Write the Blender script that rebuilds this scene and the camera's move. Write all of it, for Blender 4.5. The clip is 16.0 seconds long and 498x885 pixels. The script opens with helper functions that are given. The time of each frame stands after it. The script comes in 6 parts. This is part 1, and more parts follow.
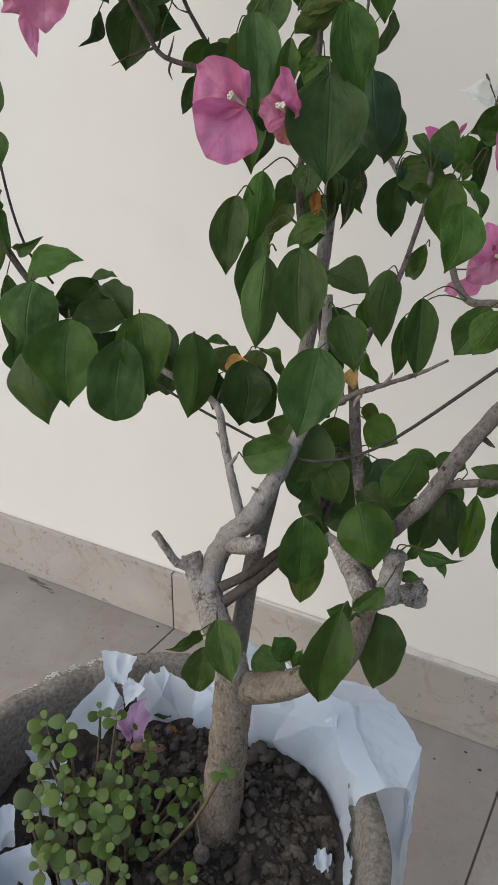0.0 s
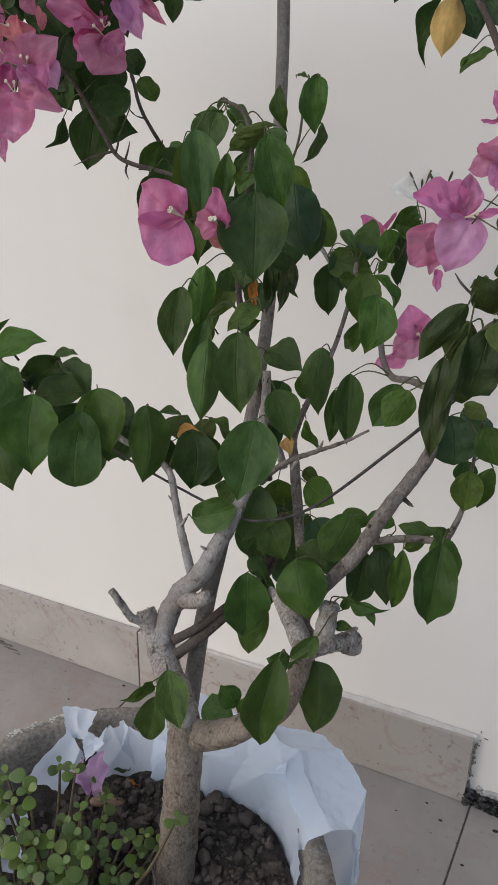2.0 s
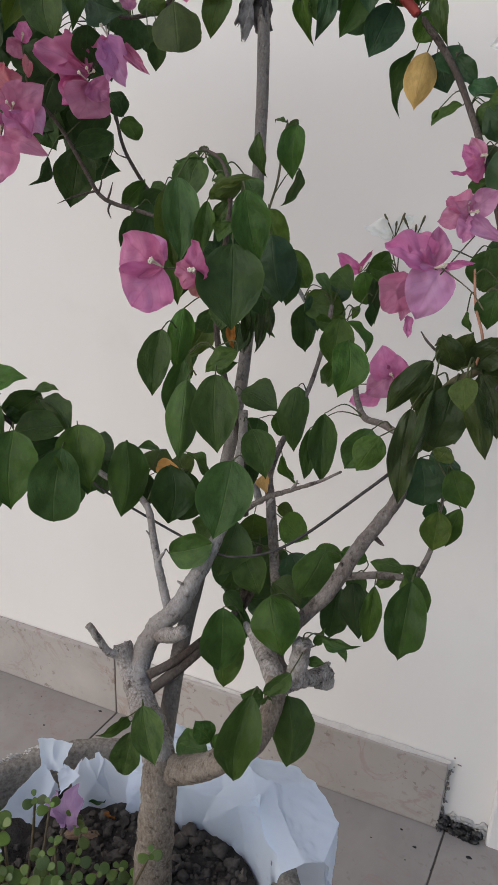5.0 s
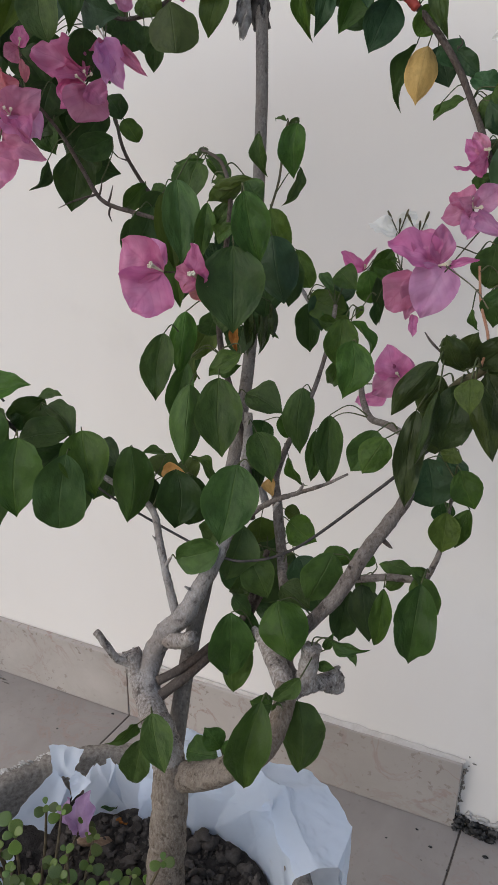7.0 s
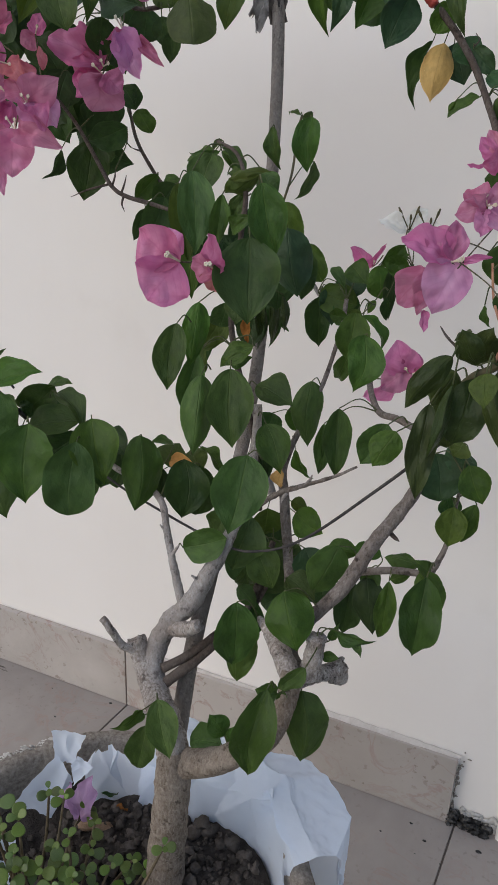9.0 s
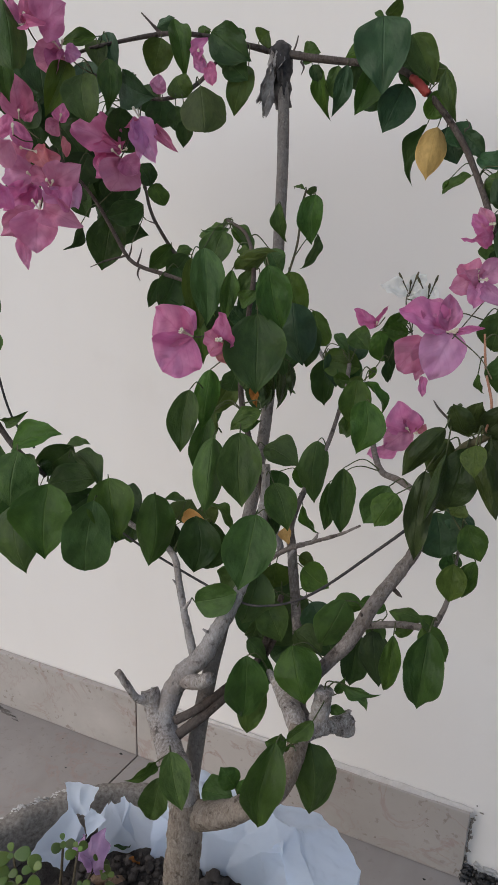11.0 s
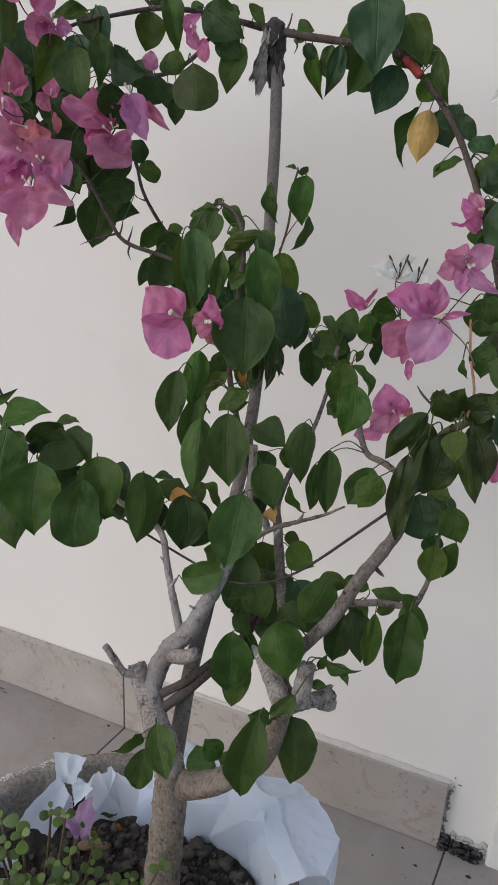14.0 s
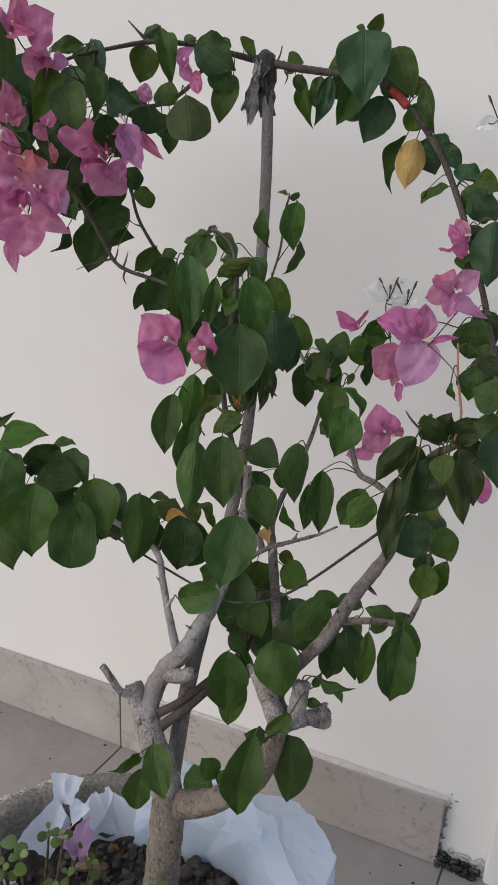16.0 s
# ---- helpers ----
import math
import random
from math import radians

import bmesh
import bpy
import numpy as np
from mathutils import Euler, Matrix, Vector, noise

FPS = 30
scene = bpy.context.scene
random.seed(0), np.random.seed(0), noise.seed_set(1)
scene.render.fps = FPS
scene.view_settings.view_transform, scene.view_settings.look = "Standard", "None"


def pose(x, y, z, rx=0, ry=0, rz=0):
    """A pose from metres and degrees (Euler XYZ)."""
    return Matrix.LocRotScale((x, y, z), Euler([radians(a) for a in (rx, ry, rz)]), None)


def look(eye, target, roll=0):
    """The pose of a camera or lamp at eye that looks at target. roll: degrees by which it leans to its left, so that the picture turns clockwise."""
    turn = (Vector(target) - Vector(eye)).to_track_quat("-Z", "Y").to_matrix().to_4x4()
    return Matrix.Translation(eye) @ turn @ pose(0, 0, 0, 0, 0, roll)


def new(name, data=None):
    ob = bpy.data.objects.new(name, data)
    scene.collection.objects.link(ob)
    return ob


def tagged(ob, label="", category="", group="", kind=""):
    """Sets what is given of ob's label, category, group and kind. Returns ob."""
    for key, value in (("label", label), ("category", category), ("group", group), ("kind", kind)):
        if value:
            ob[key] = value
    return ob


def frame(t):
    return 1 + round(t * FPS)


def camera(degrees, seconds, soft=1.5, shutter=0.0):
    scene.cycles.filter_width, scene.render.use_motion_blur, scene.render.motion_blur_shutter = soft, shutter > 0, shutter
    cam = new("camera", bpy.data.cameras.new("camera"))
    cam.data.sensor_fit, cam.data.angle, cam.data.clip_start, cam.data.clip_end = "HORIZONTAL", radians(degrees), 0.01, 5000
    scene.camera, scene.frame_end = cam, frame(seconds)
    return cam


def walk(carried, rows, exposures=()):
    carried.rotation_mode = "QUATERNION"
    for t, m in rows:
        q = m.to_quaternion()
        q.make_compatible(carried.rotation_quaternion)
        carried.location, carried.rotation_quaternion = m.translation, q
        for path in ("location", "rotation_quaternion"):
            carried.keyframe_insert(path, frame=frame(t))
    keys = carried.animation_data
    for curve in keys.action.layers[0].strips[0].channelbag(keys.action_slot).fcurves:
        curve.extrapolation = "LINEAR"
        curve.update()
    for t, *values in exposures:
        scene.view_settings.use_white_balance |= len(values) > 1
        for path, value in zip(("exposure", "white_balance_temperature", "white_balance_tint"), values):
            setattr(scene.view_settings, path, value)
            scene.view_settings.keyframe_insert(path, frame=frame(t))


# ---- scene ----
SKY, SUN = 0.15, 1.5
cam = camera(39.6, 16.0)
PATH = [
    (0, (0.58, 0.714, 0.888), (-0.236, 2.314, 0.009), 1.1),
    (0.5, (0.579, 0.705, 0.87), (-0.269, 2.321, 0.052), 1.8),
    (1, (0.596, 0.709, 0.865), (-0.208, 2.328, 0.01), 0.4),
    (1.5, (0.613, 0.701, 0.884), (-0.174, 2.356, 0.084), -0.1),
    (2, (0.617, 0.685, 0.915), (-0.161, 2.376, 0.183), 1.2),
    (2.5, (0.613, 0.68, 0.918), (-0.156, 2.374, 0.184), 2.3),
    (3, (0.614, 0.685, 0.922), (-0.133, 2.391, 0.194), 3.1),
    (3.5, (0.614, 0.679, 0.929), (-0.15, 2.39, 0.231), 2.2),
    (4, (0.617, 0.677, 0.932), (-0.147, 2.388, 0.234), 2.2),
    (4.5, (0.622, 0.678, 0.934), (-0.117, 2.406, 0.248), 2.6),
    (7, (0.623, 0.687, 0.938), (-0.137, 2.403, 0.246), 0.9),
    (7.5, (0.624, 0.683, 0.938), (-0.128, 2.402, 0.247), 1.3),
    (8, (0.62, 0.681, 0.94), (-0.128, 2.402, 0.249), 1.5),
    (8.5, (0.618, 0.679, 0.941), (-0.145, 2.399, 0.265), 1.4),
    (9, (0.617, 0.679, 0.936), (-0.136, 2.393, 0.232), 2.2),
    (11.5, (0.632, 0.65, 0.969), (-0.171, 2.389, 0.394), 1.6),
    (12, (0.638, 0.643, 0.976), (-0.161, 2.37, 0.358), 1.5),
    (12.5, (0.641, 0.639, 0.975), (-0.135, 2.382, 0.374), 2.6),
    (13, (0.635, 0.645, 0.968), (-0.137, 2.376, 0.33), 2.6),
    (13.5, (0.63, 0.652, 0.966), (-0.126, 2.382, 0.306), 2.9),
    (14, (0.631, 0.653, 0.964), (-0.131, 2.384, 0.314), 2.7),
    (14.5, (0.63, 0.655, 0.96), (-0.13, 2.382, 0.296), 2.6),
    (15, (0.626, 0.657, 0.956), (-0.123, 2.381, 0.273), 2.9),
    (15.5, (0.63, 0.656, 0.96), (-0.121, 2.387, 0.296), 2.5),
    (16, (0.635, 0.645, 0.973), (-0.121, 2.394, 0.364), 2.4),
]
walk(cam, [(t, look(eye, target, roll)) for t, eye, target, roll in PATH],
     [(0.0, -0.05, 6640, 6), (2.0, -0.12, 6560, 9), (9.0, -0.18, 6460, 10), (11.5, -0.24, 6430, 10), (16.0, -0.18, 6460, 10)])

# ---- light ----
world = bpy.data.worlds.new("sky")
scene.world = world
world.use_nodes = True
wn = world.node_tree
sky = wn.nodes.new("ShaderNodeTexSky")
sky.sky_type, sky.sun_disc = "NISHITA", False
sky.sun_elevation, sky.sun_rotation = radians(33), radians(216)
sky.air_density, sky.dust_density, sky.ozone_density = 1.0, 1.2, 1.0
wn.links.new(sky.outputs[0], wn.nodes["Background"].inputs[0])
wn.nodes["Background"].inputs[1].default_value = SKY
sun_data = bpy.data.lights.new("sun", "SUN")
sun_data.energy, sun_data.angle, sun_data.color = SUN, radians(95), (1.0, 0.968, 0.955)
sun = new("sun", sun_data)
sun.matrix_world = look((-3.3, -3.8, 4.3), (0.3, 1.2, 0.5))


# ---- materials ----
class Mat:
    """A node material with a few shorthands."""

    def __init__(self, name, rough=0.7, spec=0.3):
        self.m = bpy.data.materials.new(name)
        self.m.use_nodes = True
        self.t = self.m.node_tree
        self.bsdf = self.t.nodes["Principled BSDF"]
        self.bsdf.inputs["Roughness"].default_value = rough
        self.bsdf.inputs["Specular IOR Level"].default_value = spec
        self.coord = self.t.nodes.new("ShaderNodeTexCoord")

    def node(self, kind, **inputs):
        n = self.t.nodes.new(kind)
        for k, v in inputs.items():
            self.put(n.inputs[k.replace("_", " ")], v)
        return n

    def put(self, socket, v):
        if hasattr(v, "is_output"):
            self.t.links.new(v, socket)
        else:
            socket.default_value = v

    def place(self, scale=(1, 1, 1), source="Object"):
        n = self.node("ShaderNodeMapping", Scale=scale)
        self.t.links.new(self.coord.outputs[source], n.inputs[0])
        return n.outputs[0]

    def noise(self, scale, detail=4.0, rough=0.55, at=None, distort=0.0):
        n = self.node("ShaderNodeTexNoise", Scale=scale, Detail=detail, Roughness=rough, Distortion=distort)
        self.t.links.new(at or self.coord.outputs["Object"], n.inputs["Vector"])
        return n.outputs["Fac"]

    def ramp(self, fac, *stops):
        n = self.t.nodes.new("ShaderNodeValToRGB")
        self.t.links.new(fac, n.inputs[0])
        e = n.color_ramp.elements
        while len(e) < len(stops):
            e.new(0.5)
        for el, (p, c) in zip(e, stops):
            el.position, el.color = p, (*c, 1) if len(c) == 3 else c
        return n.outputs[0]

    def mix(self, fac, a, b, blend="MIX"):
        n = self.t.nodes.new("ShaderNodeMix")
        n.data_type, n.blend_type = "RGBA", blend
        self.put(n.inputs[0], fac)
        for s, v in ((n.inputs[6], a), (n.inputs[7], b)):
            self.put(s, v if hasattr(v, "is_output") else (*v, 1))
        return n.outputs[2]

    def math(self, op, a, b=0.0, c=0.0):
        n = self.t.nodes.new("ShaderNodeMath")
        n.operation = op
        for s, v in zip(n.inputs, (a, b, c)):
            self.put(s, v)
        return n.outputs[0]

    def bump(self, height, strength=0.3, distance=0.001, normal=None):
        n = self.node("ShaderNodeBump", Strength=strength, Distance=distance, Height=height)
        if normal:
            self.t.links.new(normal, n.inputs["Normal"])
        self.t.links.new(n.outputs[0], self.bsdf.inputs["Normal"])
        return n.outputs[0]

    def base(self, colour):
        self.put(self.bsdf.inputs["Base Color"], colour if hasattr(colour, "is_output") else (*colour, 1))

    def rough(self, v):
        self.put(self.bsdf.inputs["Roughness"], v)

    def thin(self, colour, share):
        """Lets a share of the light through, as leaves and paper do."""
        tr = self.node("ShaderNodeBsdfTranslucent", Color=colour if hasattr(colour, "is_output") else (*colour, 1))
        if self.bsdf.inputs["Normal"].links:
            self.t.links.new(self.bsdf.inputs["Normal"].links[0].from_socket, tr.inputs["Normal"])
        mx = self.node("ShaderNodeMixShader", Fac=share)
        self.t.links.new(self.bsdf.outputs[0], mx.inputs[1])
        self.t.links.new(tr.outputs[0], mx.inputs[2])
        self.t.links.new(mx.outputs[0], self.t.nodes["Material Output"].inputs[0])


def tint_random(m, colour, amount, hue=0.024, lean=0.0, sat=0.88):
    """Shifts hue and value a little from object to object."""
    info = m.t.nodes.new("ShaderNodeObjectInfo")
    h = m.node("ShaderNodeHueSaturation", Color=colour)
    m.put(h.inputs["Value"], m.math("MULTIPLY_ADD", info.outputs["Random"], amount, 1 - amount / 2))
    r2 = m.math("FRACT", m.math("MULTIPLY", info.outputs["Random"], 7.31))
    m.put(h.inputs["Hue"], m.math("MULTIPLY_ADD", r2, hue, 0.5 - hue / 2 + lean))
    r3 = m.math("FRACT", m.math("MULTIPLY", info.outputs["Random"], 13.7))
    m.put(h.inputs["Saturation"], m.math("MULTIPLY_ADD", r3, 0.22, sat))
    return h.outputs[0]


def leaf_material(name, dark, light, vein, share=0.22, gloss=0.50, veins=1.0):
    """UV: u runs from foot to tip, v across, with the midrib at 0.5."""
    m = Mat(name, gloss, 0.28)
    uv = m.node("ShaderNodeSeparateXYZ")
    m.t.links.new(m.coord.outputs["UV"], uv.inputs[0])
    u, v = uv.outputs[0], m.math("ABSOLUTE", m.math("SUBTRACT", uv.outputs[1], 0.5))
    rib = m.math("SUBTRACT", 1.0, m.math("SMOOTH_MIN", m.math("MULTIPLY", v, 46.0), 1.0, 0.2))
    info = m.t.nodes.new("ShaderNodeObjectInfo")
    shift = m.node("ShaderNodeVectorMath")
    m.t.links.new(m.coord.outputs["UV"], shift.inputs[0])
    m.t.links.new(info.outputs["Location"], shift.inputs[1])
    big = m.noise(2.3, 3.0, at=shift.outputs[0])
    mid = m.noise(6.5, 3.0, at=shift.outputs[0])
    fine = m.noise(30.0, 4.0, at=shift.outputs[0])
    # side veins curve towards the tip and wander a little
    phase = m.math("ADD", m.math("MULTIPLY_ADD", v, -3.6, m.math("MULTIPLY", u, 6.0)), m.math("MULTIPLY", mid, 0.7))
    side = m.math("PINGPONG", phase, 0.5)
    lateral = m.math("SUBTRACT", 1.0, m.math("MINIMUM", m.math("MULTIPLY", side, 10.0), 1.0))
    lines = m.math("MULTIPLY", m.math("MAXIMUM", rib, m.math("MULTIPLY", lateral, 0.10)), veins)
    col = m.mix(m.ramp(big, (0.3, (0, 0, 0)), (0.7, (1, 1, 1))), dark, light)
    col = m.mix(m.math("MULTIPLY", m.ramp(mid, (0.42, (0, 0, 0)), (0.66, (1, 1, 1))), 0.45), col, [c * 0.62 for c in dark])
    col = m.mix(m.math("MULTIPLY", fine, 0.10), col, [c * 0.7 for c in dark])
    spots = m.ramp(m.noise(13.0, 2.0, at=shift.outputs[0]), (0.72, (0, 0, 0)), (0.77, (1, 1, 1)))
    col = m.mix(m.math("MULTIPLY", spots, 0.22), col, [min(1, c * 1.9 + 0.02) for c in light])
    margin = m.ramp(m.math("ADD", v, m.math("MULTIPLY", mid, 0.05)), (0.485, (0, 0, 0)), (0.53, (1, 1, 1)))
    col = m.mix(m.math("MULTIPLY", margin, 0.35), col, [min(1, c * 1.5 + 0.015) for c in light])
    col = m.mix(m.math("MULTIPLY", lines, 0.34), col, vein)
    col = tint_random(m, col, 0.42, 0.030, 0.0, 0.88)
    m.base(col)
    quilt = m.math("SUBTRACT", m.math("MULTIPLY", m.math("SINE", m.math("MULTIPLY", phase, 6.283)), -0.045), m.math("MULTIPLY", rib, 0.6))
    quilt = m.math("ADD", quilt, m.math("MULTIPLY", mid, 1.3))
    m.bump(m.math("ADD", quilt, m.math("MULTIPLY", fine, 0.06)), 0.5, 0.0020)
    m.rough(m.math("MULTIPLY_ADD", big, 0.25, gloss - 0.1))
    m.thin(m.mix(0.5, col, light), share)
    return m.m


LEAF = {
    "g": leaf_material("leaf_green", (0.041, 0.084, 0.015), (0.072, 0.138, 0.023), (0.15, 0.22, 0.06)),
    # for dark leaves, and for inner leaves with their shade in the colour
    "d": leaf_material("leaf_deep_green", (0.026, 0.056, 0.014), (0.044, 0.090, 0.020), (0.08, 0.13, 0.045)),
    "o": leaf_material("leaf_olive", (0.050, 0.084, 0.015), (0.081, 0.126, 0.023), (0.14, 0.20, 0.06), 0.3),
    "b": leaf_material("leaf_bluish", (0.027, 0.062, 0.024), (0.044, 0.092, 0.036), (0.09, 0.15, 0.075), 0.17, 0.46),
    # olive with shade put into the colour, for leaves that hang in it
    "s": leaf_material("leaf_shaded_olive", (0.027, 0.045, 0.010), (0.050, 0.076, 0.016), (0.085, 0.110, 0.040), 0.16, 0.42),
    "y": leaf_material("leaf_yellowed", (0.50, 0.275, 0.07), (0.62, 0.365, 0.11), (0.50, 0.36, 0.15), 0.35, 0.55, 0.5),
}


def bract_material(name, deep, pale, vein):
    m = Mat(name, 0.6, 0.25)
    uv = m.node("ShaderNodeSeparateXYZ")
    m.t.links.new(m.coord.outputs["UV"], uv.inputs[0])
    u, v = uv.outputs[0], m.math("ABSOLUTE", m.math("SUBTRACT", uv.outputs[1], 0.5))
    rib = m.math("SUBTRACT", 1.0, m.math("MINIMUM", m.math("MULTIPLY", v, 30.0), 1.0))
    side = m.math("PINGPONG", m.math("MULTIPLY_ADD", v, -4.0, m.math("MULTIPLY", u, 5.0)), 0.5)
    lat = m.math("SUBTRACT", 1.0, m.math("MINIMUM", m.math("MULTIPLY", side, 8.0), 1.0))
    info = m.t.nodes.new("ShaderNodeObjectInfo")
    shift = m.node("ShaderNodeVectorMath")
    m.t.links.new(m.coord.outputs["UV"], shift.inputs[0])
    m.t.links.new(info.outputs["Location"], shift.inputs[1])
    big = m.noise(1.8, 3.0, at=shift.outputs[0])
    fine = m.noise(30.0, 3.0, at=shift.outputs[0])
    col = m.mix(m.ramp(big, (0.3, (0, 0, 0)), (0.7, (1, 1, 1))), deep, pale)
    col = m.mix(m.math("MULTIPLY", m.math("SUBTRACT", 1.0, u), 0.3), col, deep)
    col = m.mix(m.math("MULTIPLY", m.math("MAXIMUM", rib, m.math("MULTIPLY", lat, 0.5)), 0.3), col, vein)
    col = tint_random(m, col, 0.32, 0.035, -0.002, 0.86)
    m.base(col)
    m.bump(m.math("ADD", m.math("MULTIPLY", fine, 0.6), side), 0.5, 0.0011)
    m.thin(col, 0.48)
    return m.m


BRACT = {
    "pink": bract_material("bract_magenta", (0.54, 0.130, 0.285), (0.73, 0.32, 0.51), (0.45, 0.09, 0.22)),
    "white": bract_material("bract_white", (0.80, 0.81, 0.77), (0.87, 0.87, 0.85), (0.70, 0.74, 0.60)),
    "lilac": bract_material("bract_lilac", (0.53, 0.19, 0.39), (0.70, 0.38, 0.57), (0.46, 0.15, 0.32)),
    "salmon": bract_material("bract_salmon", (0.54, 0.16, 0.20), (0.66, 0.29, 0.31), (0.46, 0.12, 0.14)),
    "purple": bract_material("bract_faded_purple", (0.40, 0.24, 0.42), (0.58, 0.40, 0.60), (0.32, 0.18, 0.34)),
}


def bark_material(name, dark, mid, pale, rough=0.85):
    m = Mat(name, rough, 0.2)
    long = m.place((1, 1, 0.45))
    a = m.noise(520.0, 6.0, 0.7, at=long)
    b = m.noise(48.0, 4.0)
    c = m.noise(800.0, 3.0)
    col = m.ramp(a, (0.22, dark), (0.44, mid), (0.74, pale))
    patch = m.ramp(b, (0.48, (0, 0, 0)), (0.66, (1, 1, 1)))
    col = m.mix(m.math("MULTIPLY", patch, 0.4), col, pale)
    lichen = m.ramp(m.noise(150.0, 6.0, 0.72), (0.56, (0, 0, 0)), (0.66, (1, 1, 1)))
    col = m.mix(m.math("MULTIPLY", lichen, 0.55), col, [min(0.72, x * 1.22) for x in pale])
    worn = m.ramp(m.noise(26.0, 5.0, 0.6), (0.50, (0, 0, 0)), (0.64, (1, 1, 1)))
    col = m.mix(m.math("MULTIPLY", worn, 0.38), col, [x * k for x, k in zip(mid, (0.80, 0.68, 0.58))])
    flake = m.ramp(m.noise(120.0, 6.0, 0.7), (0.58, (0, 0, 0)), (0.64, (1, 1, 1)))
    col = m.mix(m.math("MULTIPLY", flake, 0.7), col, dark)
    speck = m.ramp(c, (0.64, (0, 0, 0)), (0.70, (1, 1, 1)))
    col = m.mix(m.math("MULTIPLY", speck, 0.4), col, dark)
    m.base(col)
    m.bump(m.math("SUBTRACT", m.math("ADD", a, m.math("MULTIPLY", c, 0.35)), m.math("MULTIPLY", flake, 0.4)), 0.9, 0.0022)
    return m.m


BARK = bark_material("bark_pale_grey", (0.12, 0.10, 0.088), (0.325, 0.293, 0.272), (0.48, 0.452, 0.432))
BARK_DARK = bark_material("bark_brown", (0.042, 0.032, 0.027), (0.095, 0.073, 0.062), (0.165, 0.138, 0.118))
BARK_TRUNK = bark_material("bark_trunk", (0.070, 0.050, 0.036), (0.205, 0.163, 0.127), (0.39, 0.333, 0.278))
BARK_CUT = bark_material("bark_rough_cut", (0.050, 0.037, 0.030), (0.27, 0.228, 0.20), (0.60, 0.56, 0.525), 0.95)
BARK_LIMB = bark_material("bark_grey_brown", (0.060, 0.047, 0.040), (0.165, 0.138, 0.120), (0.31, 0.275, 0.25))
STAKE_WOOD = bark_material("weathered_stake_wood", (0.11, 0.094, 0.083), (0.21, 0.185, 0.165), (0.32, 0.29, 0.265))


def stalk_material(name, a, b):
    m = Mat(name, 0.6, 0.3)
    n = m.noise(120.0, 4.0)
    m.base(m.ramp(n, (0.35, a), (0.65, b)))
    m.bump(n, 0.4, 0.0006)
    return m.m


STALK = stalk_material("green_brown_stalk", (0.055, 0.055, 0.025), (0.12, 0.10, 0.05))
PETIOLE = stalk_material("petiole_green", (0.045, 0.065, 0.022), (0.10, 0.105, 0.045))
ORANGE = stalk_material("rusty_stalk", (0.30, 0.13, 0.07), (0.42, 0.22, 0.13))
WIRE = stalk_material("black_wire", (0.03, 0.028, 0.03), (0.07, 0.062, 0.06))
FLORET = stalk_material("cream_floret", (0.62, 0.55, 0.40), (0.80, 0.76, 0.62))
TAPE = stalk_material("dirty_grey_cloth", (0.022, 0.019, 0.018), (0.085, 0.074, 0.068))
TAPE_PALE = stalk_material("frayed_pale_cloth", (0.20, 0.18, 0.165), (0.52, 0.48, 0.45))
RED_TIE = stalk_material("red_tie", (0.32, 0.04, 0.035), (0.46, 0.08, 0.06))


def wall_material():
    m = Mat("cream_wall_paint", 0.82, 0.25)
    big = m.noise(1.6, 4.0)
    mid = m.noise(9.0, 5.0)
    fine = m.noise(210.0, 4.0)
    drips = m.noise(5.0, 5.0, at=m.place((1.0, 1.0, 0.12)))
    col = m.mix(m.ramp(big, (0.35, (0, 0, 0)), (0.65, (1, 1, 1))), (0.81, 0.762, 0.71), (0.84, 0.797, 0.75))
    col = m.mix(m.math("MULTIPLY", m.ramp(drips, (0.45, (0, 0, 0)), (0.75, (1, 1, 1))), 0.10), col, (0.62, 0.56, 0.49))
    col = m.mix(m.math("MULTIPLY", m.ramp(mid, (0.60, (0, 0, 0)), (0.72, (1, 1, 1))), 0.10), col, (0.66, 0.60, 0.54))
    m.base(col)
    m.bump(m.math("ADD", m.math("MULTIPLY", mid, 1.0), m.math("MULTIPLY", fine, 0.35)), 0.25, 0.0015)
    return m.m


